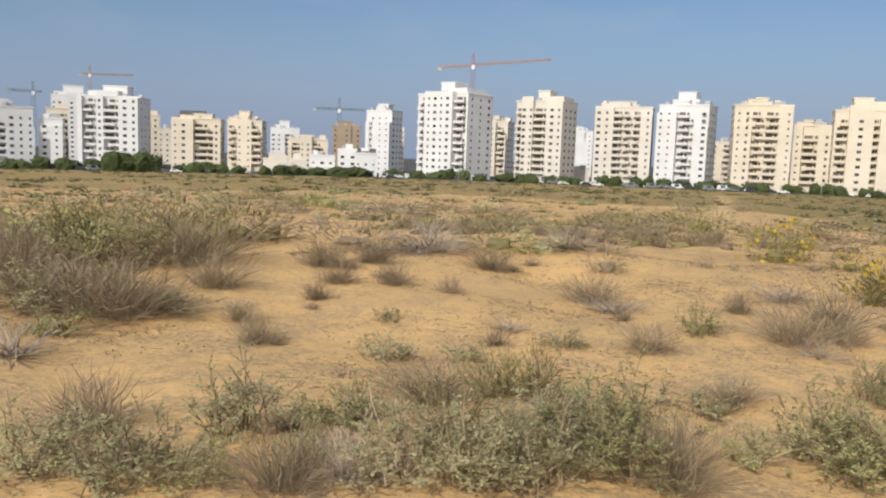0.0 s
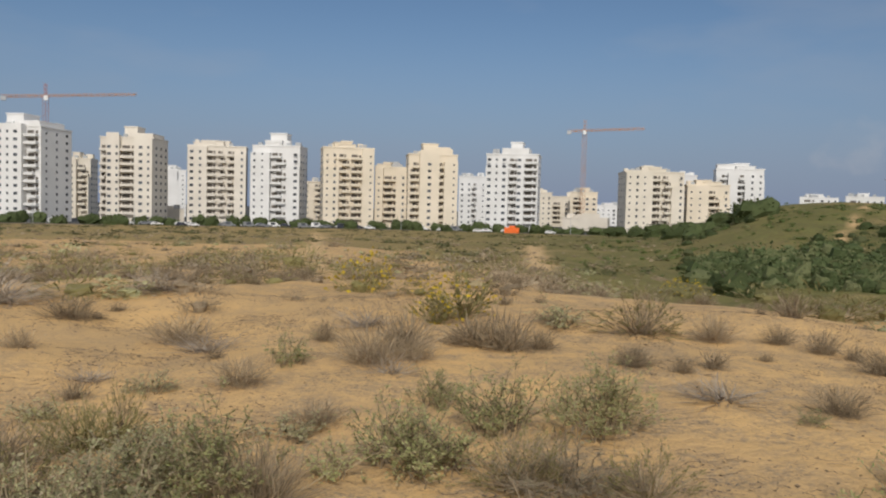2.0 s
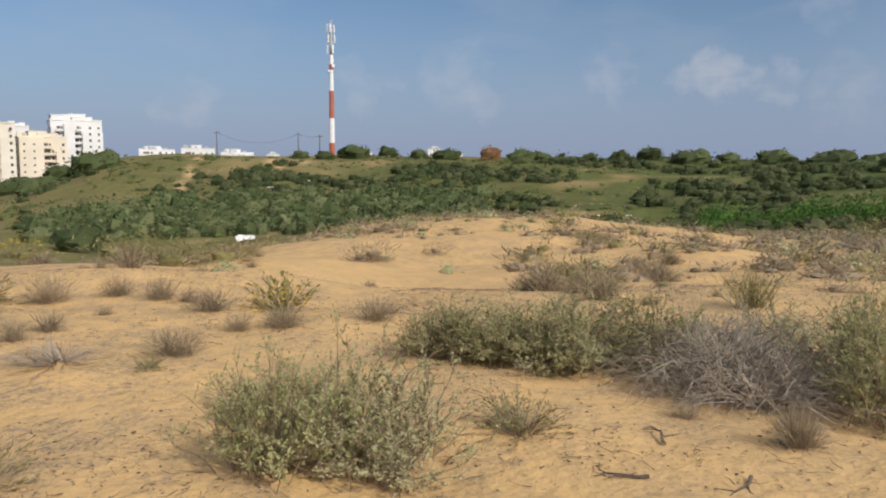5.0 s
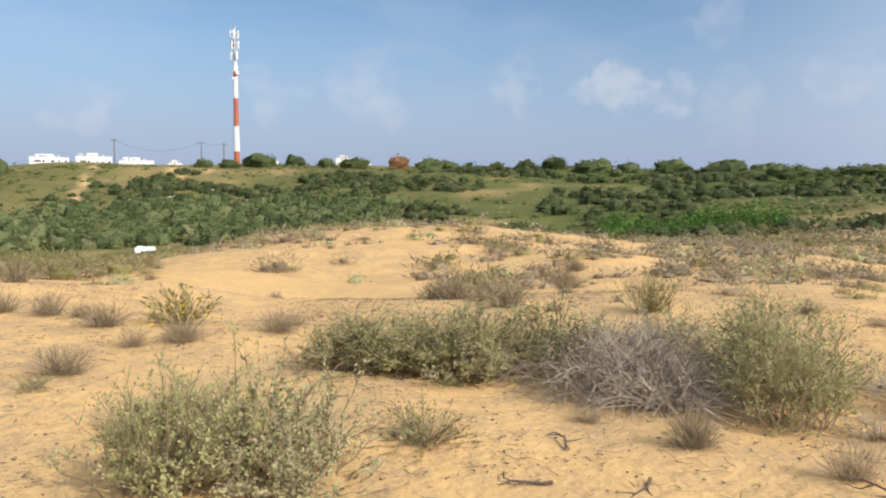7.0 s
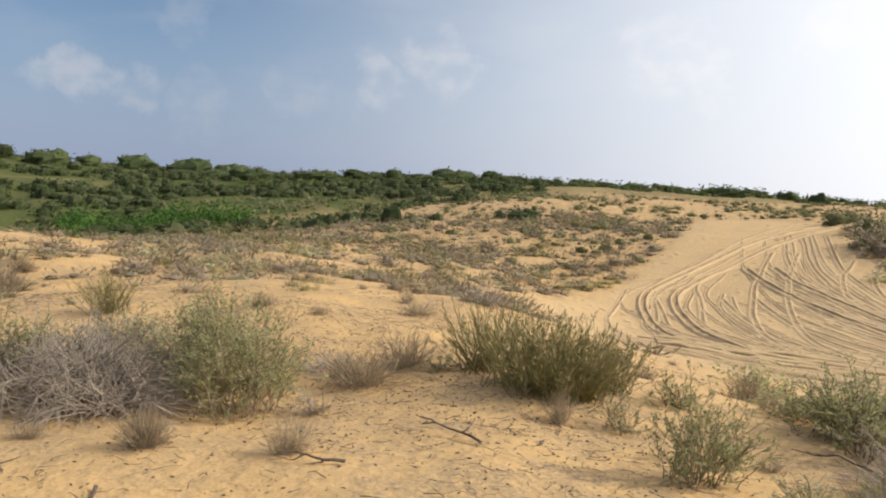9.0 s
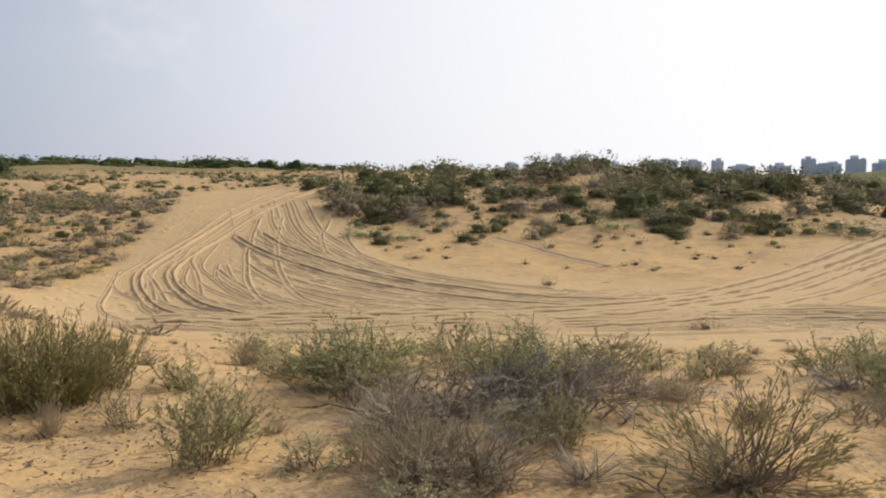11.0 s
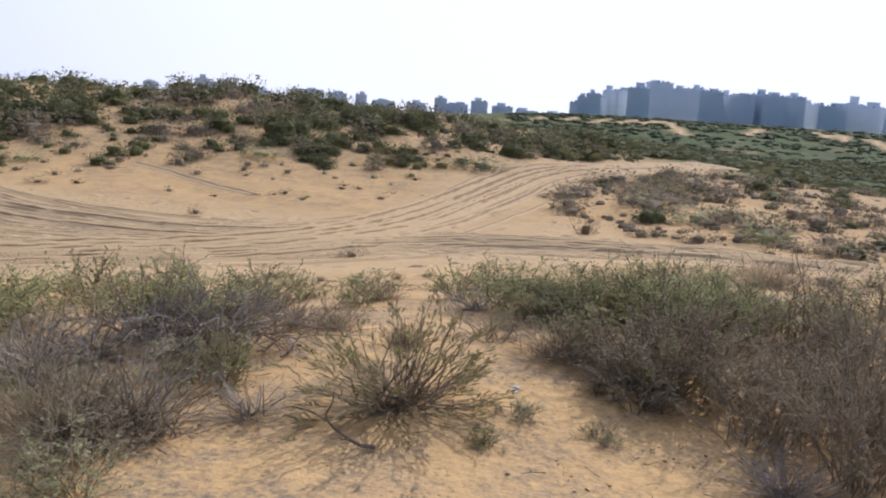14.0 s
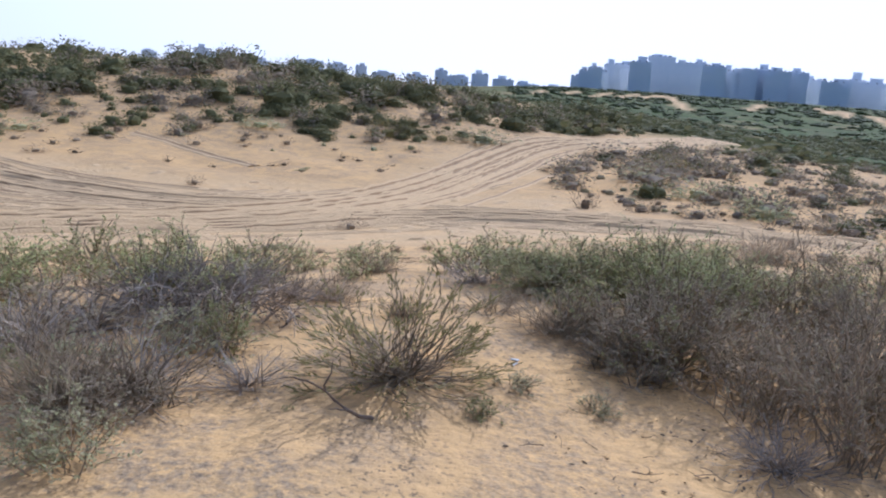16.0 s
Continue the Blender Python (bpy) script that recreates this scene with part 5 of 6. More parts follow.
shrub("tuft", 9.45, 6.32, 0.44, 0.30)
shrub("tuft", 9.47, 5.66, 0.49, 0.34)
shrub("tuft", 6.45, 3.61, 0.48, 0.26)
shrub("leafy", 5.94, 3.55, 0.34, 0.19)
shrub("flowering", 9.35, 3.89, 0.94, 0.49)
shrub("tuft", 8.19, 3.32, 0.41, 0.24)
shrub("tuft", 7.96, 3.78, 0.37, 0.23)
shrub("tuft", 8.84, 4.59, 0.53, 0.31)
shrub("tuft", 8.96, 2.54, 0.52, 0.29)
shrub("tuft", 6.38, 5.91, 0.40, 0.23)
shrub("tuft", 6.59, 5.42, 0.30, 0.23)
shrub("dead", 5.90, 4.38, 0.98, 0.23)
shrub("withered", 3.27, 3.49, 1.29, 0.38)
shrub("spiky", 3.11, 3.70, 0.68, 0.47)
shrub("spiky", 3.57, 3.01, 0.60, 0.37)
shrub("leafy", 2.96, 4.68, 0.57, 0.49)
shrub("leafy", 4.13, 1.59, 0.88, 0.82)
shrub("leafy", 4.39, 1.27, 0.98, 0.88)
shrub("saltbush", 4.61, 0.89, 0.85, 0.71)
shrub("leafy", 5.08, 2.22, 0.59, 0.39)
shrub("leafy", 7.55, 1.38, 1.27, 0.63)
shrub("tuft", 23.44, 7.29, 1.82, 0.82)
shrub("broom", 60.16, 42.87, 7.78, 2.47)
shrub("broom", 17.61, 10.66, 2.70, 1.17)
shrub("broom", 18.60, 9.69, 2.38, 0.95)
shrub("tuft", 26.63, 6.07, 1.44, 0.50)
shrub("leafy", 5.19, 0.43, 0.42, 0.28)
shrub("tuft", 9.22, 12.14, 0.94, 0.47)
shrub("tuft", 28.37, 35.05, 2.40, 1.04)
shrub("tuft", 30.65, 32.31, 3.54, 1.22)
shrub("tuft", 38.73, 36.69, 4.24, 1.38)
shrub("flowering", 50.22, 43.24, 4.11, 1.83)
shrub("broom", 18.45, 0.79, 2.64, 0.99)
shrub("broom", 11.67, -2.02, 0.80, 0.60)
shrub("leafy", 7.40, 1.12, 1.30, 0.61)
shrub("saltbush", 7.23, 0.26, 1.06, 0.76)
shrub("leafy", 6.78, -2.11, 1.03, 1.00)
shrub("tuft", 5.23, -1.32, 0.30, 0.25)
shrub("tuft", 5.93, -0.71, 0.27, 0.12)
shrub("spiky", 5.14, 0.33, 0.62, 0.30)
shrub("tuft", 8.30, 3.42, 0.43, 0.25)
shrub("tuft", 33.38, -1.27, 2.35, 1.02)
shrub("tuft", 22.94, 7.51, 1.49, 0.62)
shrub("tuft", 13.53, -3.50, 0.85, 0.35)
shrub("tuft", 36.76, 2.42, 2.27, 0.84)
shrub("saltbush", 7.19, -2.03, 1.40, 0.87)
shrub("leafy", 6.16, -2.17, 1.16, 0.91)
shrub("tuft", 5.28, -1.31, 0.30, 0.25)
shrub("tuft", 4.66, -2.04, 0.31, 0.25)
shrub("tuft", 6.90, -3.36, 0.31, 0.23)
shrub("tuft", 6.90, -4.00, 0.62, 0.36)
shrub("saltbush", 6.55, -4.22, 0.40, 0.26)
shrub("broom", 6.41, -4.64, 0.93, 0.73)
shrub("broom", 5.28, -4.53, 1.10, 0.81)
shrub("broom", 5.28, -5.11, 0.75, 0.59)
shrub("tuft", 4.70, -4.13, 0.22, 0.27)
shrub("saltbush", 4.43, -4.55, 0.46, 0.35)
shrub("leafy", 3.35, -4.06, 0.79, 0.70)
shrub("leafy", 4.84, -5.48, 0.68, 0.32)
shrub("tuft", 7.67, -10.12, 0.78, 0.48)
shrub("leafy", 4.18, -6.35, 0.65, 0.36)
shrub("leafy", 3.31, -5.75, 0.84, 0.73)
shrub("dead", 7.25, -3.30, 0.76, 0.24)
shrub("broom", 13.31, -5.44, 0.75, 0.37)
shrub("tuft", 13.54, -3.60, 0.85, 0.35)
shrub("broom", 59.36, -17.68, 4.88, 1.87)
shrub("tuft", 51.92, -23.15, 3.00, 1.30)
shrub("broom", 22.56, -12.05, 1.34, 0.66)
shrub("broom", 29.50, -18.46, 2.01, 1.17)
shrub("withered", 34.06, -25.30, 2.98, 1.09)
shrub("dead", 11.61, -8.02, 1.09, 0.46)
shrub("tuft", 10.49, -6.16, 0.63, 0.23)
shrub("tuft", 19.10, -14.03, 1.86, 0.54)
shrub("broom", 50.00, -42.72, 3.47, 1.50)
shrub("tuft", 37.00, -35.07, 3.13, 1.39)
shrub("flowering", 32.16, -29.58, 1.55, 0.53)
shrub("tuft", 10.15, -4.43, 0.29, 0.13)
shrub("tuft", 11.27, -3.97, 0.42, 0.23)
shrub("leafy", 3.49, -6.06, 1.09, 0.64)
shrub("leafy", 6.69, -9.86, 1.22, 0.61)
shrub("leafy", 3.54, -8.33, 1.13, 0.65)
shrub("withered", 2.67, -5.55, 1.25, 0.35)
shrub("leafy", 1.99, -6.16, 1.01, 0.58)
shrub("leafy", 1.97, -9.08, 0.94, 0.51)
shrub("leafy", 1.46, -5.10, 0.48, 0.48)
shrub("tuft", 0.96, -6.32, 0.48, 0.22)
shrub("leafy", 1.90, -10.86, 0.95, 0.49)
shrub("leafy", 0.94, -8.97, 0.77, 0.39)
shrub("tuft", 0.75, -9.41, 0.57, 0.24)
shrub("spiky", 0.42, -4.75, 1.24, 0.67)
shrub("dead", 1.76, -4.35, 0.92, 0.46)
shrub("leafy", 2.35, -4.23, 0.43, 0.37)
shrub("saltbush", 2.62, -4.09, 0.55, 0.26)
shrub("tuft", 2.23, -23.43, 1.12, 0.47)
shrub("tuft", 3.41, -17.11, 1.07, 0.35)
shrub("tuft", 9.30, -32.50, 1.01, 0.62)
shrub("leafy", -0.18, -9.42, 0.96, 0.52)
shrub("dead", -0.25, -7.99, 0.94, 0.29)
shrub("leafy", -0.69, -7.83, 1.13, 0.53)
shrub("leafy", -1.13, -7.12, 1.22, 0.62)
shrub("leafy", -1.59, -6.51, 1.24, 0.77)
shrub("leafy", -0.99, -5.95, 0.82, 0.49)
shrub("withered", -1.39, -5.37, 1.22, 0.79)
shrub("withered", -1.02, -5.15, 0.81, 0.43)
shrub("leafy", -2.41, -7.50, 1.08, 0.69)
shrub("tuft", -6.06, -30.09, 1.35, 1.03)
shrub("withered", -7.37, -43.16, 3.44, 1.33)
shrub("withered", -12.20, -50.14, 4.94, 1.32)
shrub("withered", -10.96, -38.20, 4.49, 1.49)
shrub("withered", -15.94, -47.01, 3.91, 1.88)
shrub("tuft", -11.60, -32.07, 2.10, 1.04)
shrub("tuft", -8.04, -29.50, 1.88, 0.60)
shrub("tuft", 17.98, -37.65, 1.47, 0.51)
shrub("saltbush", 21.23, -42.77, 2.92, 0.86)
shrub("saltbush", 23.82, -42.51, 3.81, 1.03)
shrub("tuft", 13.06, -46.61, 2.54, 1.10)
shrub("tuft", 7.21, -38.23, 0.69, 0.30)
shrub("tuft", 1.59, -25.51, 0.68, 0.27)
shrub("saltbush", -12.41, -28.75, 3.28, 1.66)
shrub("saltbush", -11.68, -33.96, 3.44, 1.19)
shrub("saltbush", -10.84, -39.99, 3.26, 1.25)
shrub("broom", -13.45, -44.78, 3.68, 1.41)
shrub("tuft", -13.20, -25.70, 1.13, 0.80)
shrub("tuft", -4.66, -11.46, 1.18, 0.39)
shrub("tuft", -5.82, -11.92, 1.15, 0.40)
shrub("leafy", -2.03, -6.77, 1.19, 0.65)
shrub("withered", -2.65, -6.43, 1.53, 0.89)
shrub("withered", -2.83, -5.55, 1.18, 0.93)
shrub("withered", -1.42, -5.89, 0.97, 0.55)
shrub("withered", -1.65, -4.65, 1.01, 0.69)
shrub("withered", -1.86, -4.14, 0.87, 0.79)
shrub("leafy", -1.51, -7.31, 1.07, 0.50)
shrub("leafy", -0.80, -7.38, 1.05, 0.41)
shrub("leafy", -4.81, -8.68, 1.37, 0.69)
shrub("leafy", -0.04, -4.34, 0.29, 0.16)
shrub("saltbush", -0.70, -4.60, 0.29, 0.15)
shrub("dead", -1.46, -3.99, 0.67, 0.29)
shrub("tuft", 2.01, -4.13, 0.67, 0.36)
shrub("broom", 2.30, -49.24, 3.02, 1.64)
shrub("dark", 7.63, -49.66, 1.70, 0.91)
shrub("dark", 6.66, -50.17, 1.91, 1.15)
shrub("dark", 5.78, -50.82, 1.57, 0.85)
shrub("dark", 6.42, -51.11, 1.36, 0.75)
shrub("dark", 10.08, -50.92, 1.98, 1.12)
shrub("dark", 9.01, -51.71, 2.22, 1.43)
shrub("dark", 7.98, -52.34, 1.82, 1.06)
shrub("dark", 8.75, -52.71, 1.58, 0.92)
shrub("saltbush", -3.56, -50.91, 4.88, 1.30)
shrub("broom", -1.00, -49.72, 2.62, 1.13)
shrub("dark", 2.30, -52.50, 1.34, 0.95)
shrub("dark", 1.51, -52.80, 1.50, 1.20)
shrub("dark", 0.76, -53.37, 1.23, 0.89)
shrub("dark", 1.24, -53.53, 1.07, 0.78)
shrub("dark", -5.24, -78.79, 2.35, 1.72)
shrub("dark", -6.72, -79.50, 2.65, 2.18)
shrub("dark", -8.12, -80.14, 2.18, 1.62)
shrub("dark", -7.30, -80.31, 1.88, 1.41)
shrub("dark", 2.87, -64.56, 2.47, 1.94)
shrub("dark", 1.41, -65.02, 2.75, 2.46)
shrub("dark", 0.02, -65.73, 2.27, 1.83)
shrub("dark", 0.90, -66.05, 1.96, 1.59)
shrub("dark", -2.38, -76.85, 2.29, 2.04)
shrub("dark", -3.79, -77.44, 2.56, 2.59)
shrub("dark", -5.13, -78.34, 2.11, 1.93)
shrub("dark", -4.34, -78.63, 1.84, 1.69)
shrub("dark", -13.64, -81.02, 4.19, 2.67)
shrub("dark", -16.41, -81.97, 4.72, 3.41)
shrub("dark", -18.80, -81.88, 3.85, 2.50)
shrub("dark", -17.60, -83.36, 3.35, 2.20)
shrub("saltbush", -11.22, -79.68, 4.24, 1.84)
shrub("saltbush", 9.83, -48.38, 4.29, 0.89)
shrub("dark", 53.73, -113.78, 6.42, 3.04)
shrub("dark", 59.19, -135.99, 8.38, 4.49)
shrub("dark", 47.42, -117.90, 5.82, 2.81)
shrub("dark", 51.74, -122.37, 5.23, 2.54)
shrub("dark", 18.37, -67.38, 2.96, 2.10)
shrub("dark", 18.81, -76.73, 3.72, 2.99)
shrub("dark", 15.35, -69.58, 2.72, 1.98)
shrub("dark", 16.44, -69.63, 2.35, 1.72)
shrub("dark", 17.10, -56.24, 2.49, 1.27)
shrub("dark", 15.84, -57.30, 2.79, 1.61)
shrub("dark", 14.65, -58.28, 2.29, 1.20)
shrub("dark", 15.63, -58.52, 1.99, 1.05)
shrub("dark", 12.32, -66.96, 2.59, 1.80)
shrub("dark", 10.88, -67.84, 2.91, 2.29)
shrub("dark", 9.52, -68.65, 2.39, 1.69)
shrub("dark", 10.58, -69.57, 2.09, 1.49)
shrub("dark", 18.59, -51.29, 1.39, 0.72)
shrub("dark", 17.93, -51.95, 1.56, 0.92)
shrub("dark", 17.25, -52.37, 1.28, 0.68)
shrub("dark", 17.84, -52.60, 1.11, 0.59)
shrub("dark", 19.91, -55.85, 2.26, 1.07)
shrub("dark", 18.74, -56.64, 2.53, 1.35)
shrub("dark", 17.72, -57.64, 2.08, 1.00)
shrub("dark", 18.61, -57.81, 1.80, 0.88)
shrub("dark", 12.67, -56.67, 2.71, 1.25)
shrub("dark", 11.21, -57.64, 3.03, 1.59)
shrub("dark", 9.81, -58.43, 2.48, 1.18)
shrub("dark", 10.85, -58.79, 2.15, 1.03)
shrub("dark", 8.46, -60.53, 2.07, 1.10)
shrub("dark", 7.28, -61.08, 2.32, 1.40)
shrub("dark", 6.17, -61.79, 1.91, 1.04)
shrub("dark", 6.98, -62.40, 1.66, 0.91)
shrub("dark", 5.70, -55.66, 1.66, 1.01)
shrub("dark", 4.73, -56.04, 1.86, 1.28)
shrub("dark", 3.82, -56.43, 1.53, 0.95)
shrub("dark", 4.44, -56.90, 1.33, 0.83)
shrub("leafy", 7.45, 0.20, 1.66, 0.83)
shrub("leafy", 7.69, -0.60, 1.46, 0.87)
shrub("leafy", 7.78, 0.78, 1.22, 0.65)
shrub("broom", -5.08, 15.86, 3.73, 1.36)
shrub("leafy", -7.21, 17.01, 3.21, 1.24)
shrub("tuft", -2.98, 11.53, 2.08, 0.71)
shrub("tuft", -3.43, 8.45, 1.76, 0.56)
shrub("leafy", 2.77, 4.20, 0.92, 0.48)
shrub("leafy", -0.24, 4.80, 0.75, 0.34)
shrub("tuft", 0.28, 5.44, 0.69, 0.30)
shrub("tuft", 6.51, -3.39, 0.76, 0.32)
shrub("leafy", 9.28, -12.50, 1.62, 0.70)
shrub("dead", 5.85, -2.69, 0.50, 0.24)
shrub("withered", -0.23, -6.27, 0.79, 0.27)
shrub("tuft", -0.70, -5.81, 0.70, 0.29)
shrub("withered", -1.10, -5.71, 0.98, 0.46)
shrub("dead", 1.19, -4.51, 0.58, 0.23)
shrub("saltbush", -0.24, -4.78, 0.37, 0.14)
shrub("withered", -2.18, -4.76, 1.16, 0.78)
shrub("leafy", -2.51, -7.27, 1.43, 0.56)
shrub("dead", 2.55, -4.99, 0.98, 0.39)
shrub("withered", 1.88, -4.02, 0.78, 0.34)
shrub("withered", -0.83, -5.95, 0.62, 0.40)
shrub("leafy", -0.88, -7.38, 0.60, 0.36)
shrub("withered", -0.98, -5.45, 0.70, 0.45)
shrub("withered", -0.90, -9.72, 0.50, 0.30)
shrub("leafy", -1.21, -5.28, 0.70, 0.50)


def dead_thicket(x, y, w, h, seed, n=230):
    """A heap of bare grey branches that rise from its heart, arch over and come down to the sand all round."""
    rng = np.random.default_rng(seed)
    az = rng.uniform(0, 2 * math.pi, n)
    ln = rng.uniform(.35, 1.0, n) * w / 2
    top = h * rng.uniform(.25, 1.0, n) * (1.15 - .6 * ln / (w / 2))
    root = rng.normal(size=(n, 2)) * (.16 * w, .1 * w)
    s = np.linspace(0, 1, 7)[None, :]
    fall = rng.uniform(.4, 1.0, n)[:, None]
    turn = az[:, None] + rng.normal(size=(n, 1)) * .5 * s
    px = root[:, :1] + ln[:, None] * s * np.cos(turn)
    py = root[:, 1:] + ln[:, None] * s * np.sin(turn)
    pz = .04 + top[:, None] * (4 * s * (1 - s) * fall + s * (1 - fall)) + rng.normal(size=(n, 7)) * .018
    p = np.stack([px, py, np.maximum(pz, .012)], 2)
    sv, sf = ring_tubes(p, np.stack([rng.uniform(.004, .009, n), np.full(n, .002)], 1), 4)
    m = n * 8
    i, j = rng.integers(0, n, m), rng.integers(2, 6, m)
    d = unit(unit(p[i, j] - p[i, j - 1]) + rng.normal(size=(m, 3)) * .6)
    q = np.linspace(0, 1, 3)[None, :, None]
    tw = p[i, j][:, None] + d[:, None] * rng.uniform(.1, .32, m)[:, None, None] * q
    tw[:, :, 2] = np.maximum(tw[:, :, 2], .01)
    tv, tf = ring_tubes(tw, np.stack([np.full(m, .0032), np.full(m, .0015)], 1))
    ob = new("dead_bush")
    tagged(part("branch", mesh_of("branch", sv, sf, "leaf_dead"), ob), kind="stuff")
    tagged(part("twig", mesh_of("twig", tv, tf, "leaf_dead"), ob), kind="stuff")
    ob.matrix_world = pose(x, y, gz(x, y) - .01)
    return tagged(ob, "sprawling heap of bare silver-grey dead branches on sand", "dead bush")


dead_thicket(7.25, -1.1, 2.0, .62, 401, 260)
dead_thicket(6.8, -1.35, 1.5, .36, 402, 160)
dead_thicket(1.72, -5.75, 1.3, .4, 403, 110)


# ---- trees and clumps
CROWNS, TRUNKS = {}, {}
for v in range(6):
    rng = np.random.default_rng(90 + v)
    limbs = [([(0, 0, -.05), (.03, .02, .2), (.02, .04, .45)], (.035, .02))]
    for k in range(5):
        an = 1.26 * k + float(rng.uniform(-.3, .3))
        limbs.append(([(.02, .02, .2 + .04 * k), (.13 * math.cos(an), .13 * math.sin(an), .4), (.26 * math.cos(an), .26 * math.sin(an), .62)], (.018, .006)))
    TRUNKS[v] = tube_mesh("trunk", limbs, "bark", 5)
    bv, bf = clump_data(200 + v, 520, .07, 10, .6, .1, 12, 5, .86)
    for mat in ("leaf_tree", "leaf_rust", "leaf_vine"):
        CROWNS[v, mat] = mesh_of("crown", bv, bf, mat)


def tree(bearing, r, w, h, mat="leaf_tree", label="dark green bushy tree on the slope", group="trees on the hill"):
    count[0] += 1
    v = count[0] % 6
    x, y = polar(bearing, r)
    ob = new("tree")
    part("trunk", TRUNKS[v], ob)
    part("crown", CROWNS[v, mat], ob)
    ob.matrix_world = pose(x, y, gz(x, y) - .16 * h, 0, 0, (count[0] * 67) % 360) @ Matrix.Diagonal((w * 1.25, w * 1.25, h * 1.15, 1))
    return tagged(ob, label, "tree", group)


def clumps(name, label, spots, n, leaf, mat, seed):
    grassy = mat in ("leaf_dry", "leaf_broom", "leaf_brown")
    protos = [clump_data(seed + k, n, leaf, 6, .15 if grassy else .55, .9 if grassy else .1, 7, 3, .62 if mat == "leaf_tree" else .42) for k in range(6)]
    rng = np.random.default_rng(seed)
    V, F, k0 = [], [], 0
    zs = ground_z(spots[:, 0], spots[:, 1])
    for (x, y, w, h), z in zip(spots, zs):
        bv, bf = protos[rng.integers(6)]
        c, s = math.cos(t := rng.uniform(0, 6.28)), math.sin(t)
        V.append((bv @ np.array([[c, s, 0], [-s, c, 0], [0, 0, 1]])) * (w, w, h) + (x, y, z - .06 * h))
        F.extend([[q + k0 for q in f] for f in bf])
        k0 += len(bv)
    me = mesh_of(name, np.concatenate(V), F, mat)
    return tagged(new(name, me), label, "plants", kind="stuff")


# ---- scattered growth too small or too far to count
def scatter(name, label, kind, spots, detail, seed, mats=None):
    """One joined mesh of many small plants at spots (x, y, w, h)."""
    rng = np.random.default_rng(seed)
    protos = [plant_data(kind, seed + k, detail) for k in range(5)]
    V, F, S, n = [], [], [], 0
    spots = np.asarray(spots)
    zs = ground_z(spots[:, 0], spots[:, 1])
    for (x, y, w, h), z in zip(spots, zs):
        sv, sf, bv, bf = protos[rng.integers(5)]
        c, s = math.cos(t := rng.uniform(0, 6.28)), math.sin(t)
        rot = np.array([[c, s, 0], [-s, c, 0], [0, 0, 1]])
        for vv, ff, slot in ((sv, sf, 0), (bv, bf, 1)):
            V.append((vv @ rot) * (w, w, h) + (x, y, z - .02))
            F.append(ff + n)
            S.append(np.full(len(ff), slot))
            n += len(vv)
    me = mesh_of(name, np.concatenate(V), np.concatenate(F), *(mats or KINDS[kind][7:9]), slots=np.concatenate(S))
    return tagged(new(name, me), label, "plants", kind="stuff")


def spread(n, r0, r1, a0, a1, w, h, seed, keep):
    rng = np.random.default_rng(seed)
    a = rng.uniform(a0, a1, n)
    r = np.sqrt(rng.uniform(r0 ** 2, r1 ** 2, n))
    x, y = r * np.sin(np.radians(a)), r * np.cos(np.radians(a))
    ok = keep(x, y, a % 360, r, rng)
    k = rng.uniform(.55, 1.35, n)
    return np.stack([x, y, k * w, k * h * rng.uniform(.8, 1.2, n)], 1)[ok]


patchy = lambda x, y, a, r, g: (bowl(x, y) < .25) & (wave(x, y, 3.5, 21) + .5 * g.normal(size=len(x)) > .25)
dense = lambda x, y, a, r, g: (bowl(x, y) < .1) & (wave(x, y, 11, 22) + .4 * g.normal(size=len(x)) > -.1)

scatter("dry_grass", "scattered small dry grass tufts and seedlings on sand", "tuft", spread(260, 4.5, 20, -40, 215, .28, .2, 1, patchy), .06, 3)
clumps("low_scrub", "low brown scrub dotted over the dunes", spread(1500, 20, 75, 44, 215, .75, .38, 2, patchy), 42, 0.28, "leaf_dry", 74)
clumps("grey_scrub", "grey-green scrub dotted over the dunes", spread(1300, 22, 90, -40, 215, 1.0, .45, 5, patchy), 41, 0.117, "leaf_grey", 75)

clumps("far_scrub", "olive scrub over the plain before the town", spread(2300, 60, 318, -42, 50, 2.6, .9, 6, dense), 26, 0.25, "leaf_dark", 61)
clumps("brown_scrub", "dry brown scrub over the plain before the town", spread(1700, 40, 220, -42, 48, 1.7, .65, 16, dense), 26, 0.28, "leaf_dry", 62)
clumps("ridge_scrub", "olive bushes thick along the dune ridges", spread(1900, 48, 120, 98, 200, 1.8, 1.0, 7, lambda x, y, a, r, g: (bowl(x, y) < .02) & (wave(x, y, 8, 23) > -.5)), 56, 0.11, "leaf_dark", 63)
clumps("ridge_brush", "grey-brown brush between the ridge bushes", spread(1100, 44, 130, 60, 215, 1.2, .6, 17, lambda x, y, a, r, g: (bowl(x, y) < .02) & (wave(x, y, 7, 33) > -.3)), 30, 0.28, "leaf_dry", 64)
clumps("slope_brush", "green brush over the hill slope", spread(3000, 85, 205, 42, 128, 2.4, 1.1, 8, lambda x, y, a, r, g: (wave(x, y, 14, 25) + .5 * g.normal(size=len(x)) > np.where(a < 72, .2, -.1))), 30, 0.17, "leaf_slope", 65)
clumps("hollow_thicket", "dense dark bushes at the foot of the hill", spread(520, 86, 120, 50, 80, 4.6, 3.0, 92, lambda x, y, a, r, g: wave(x, y, 9, 93) > -.75), 130, 0.085, "leaf_tree", 94)
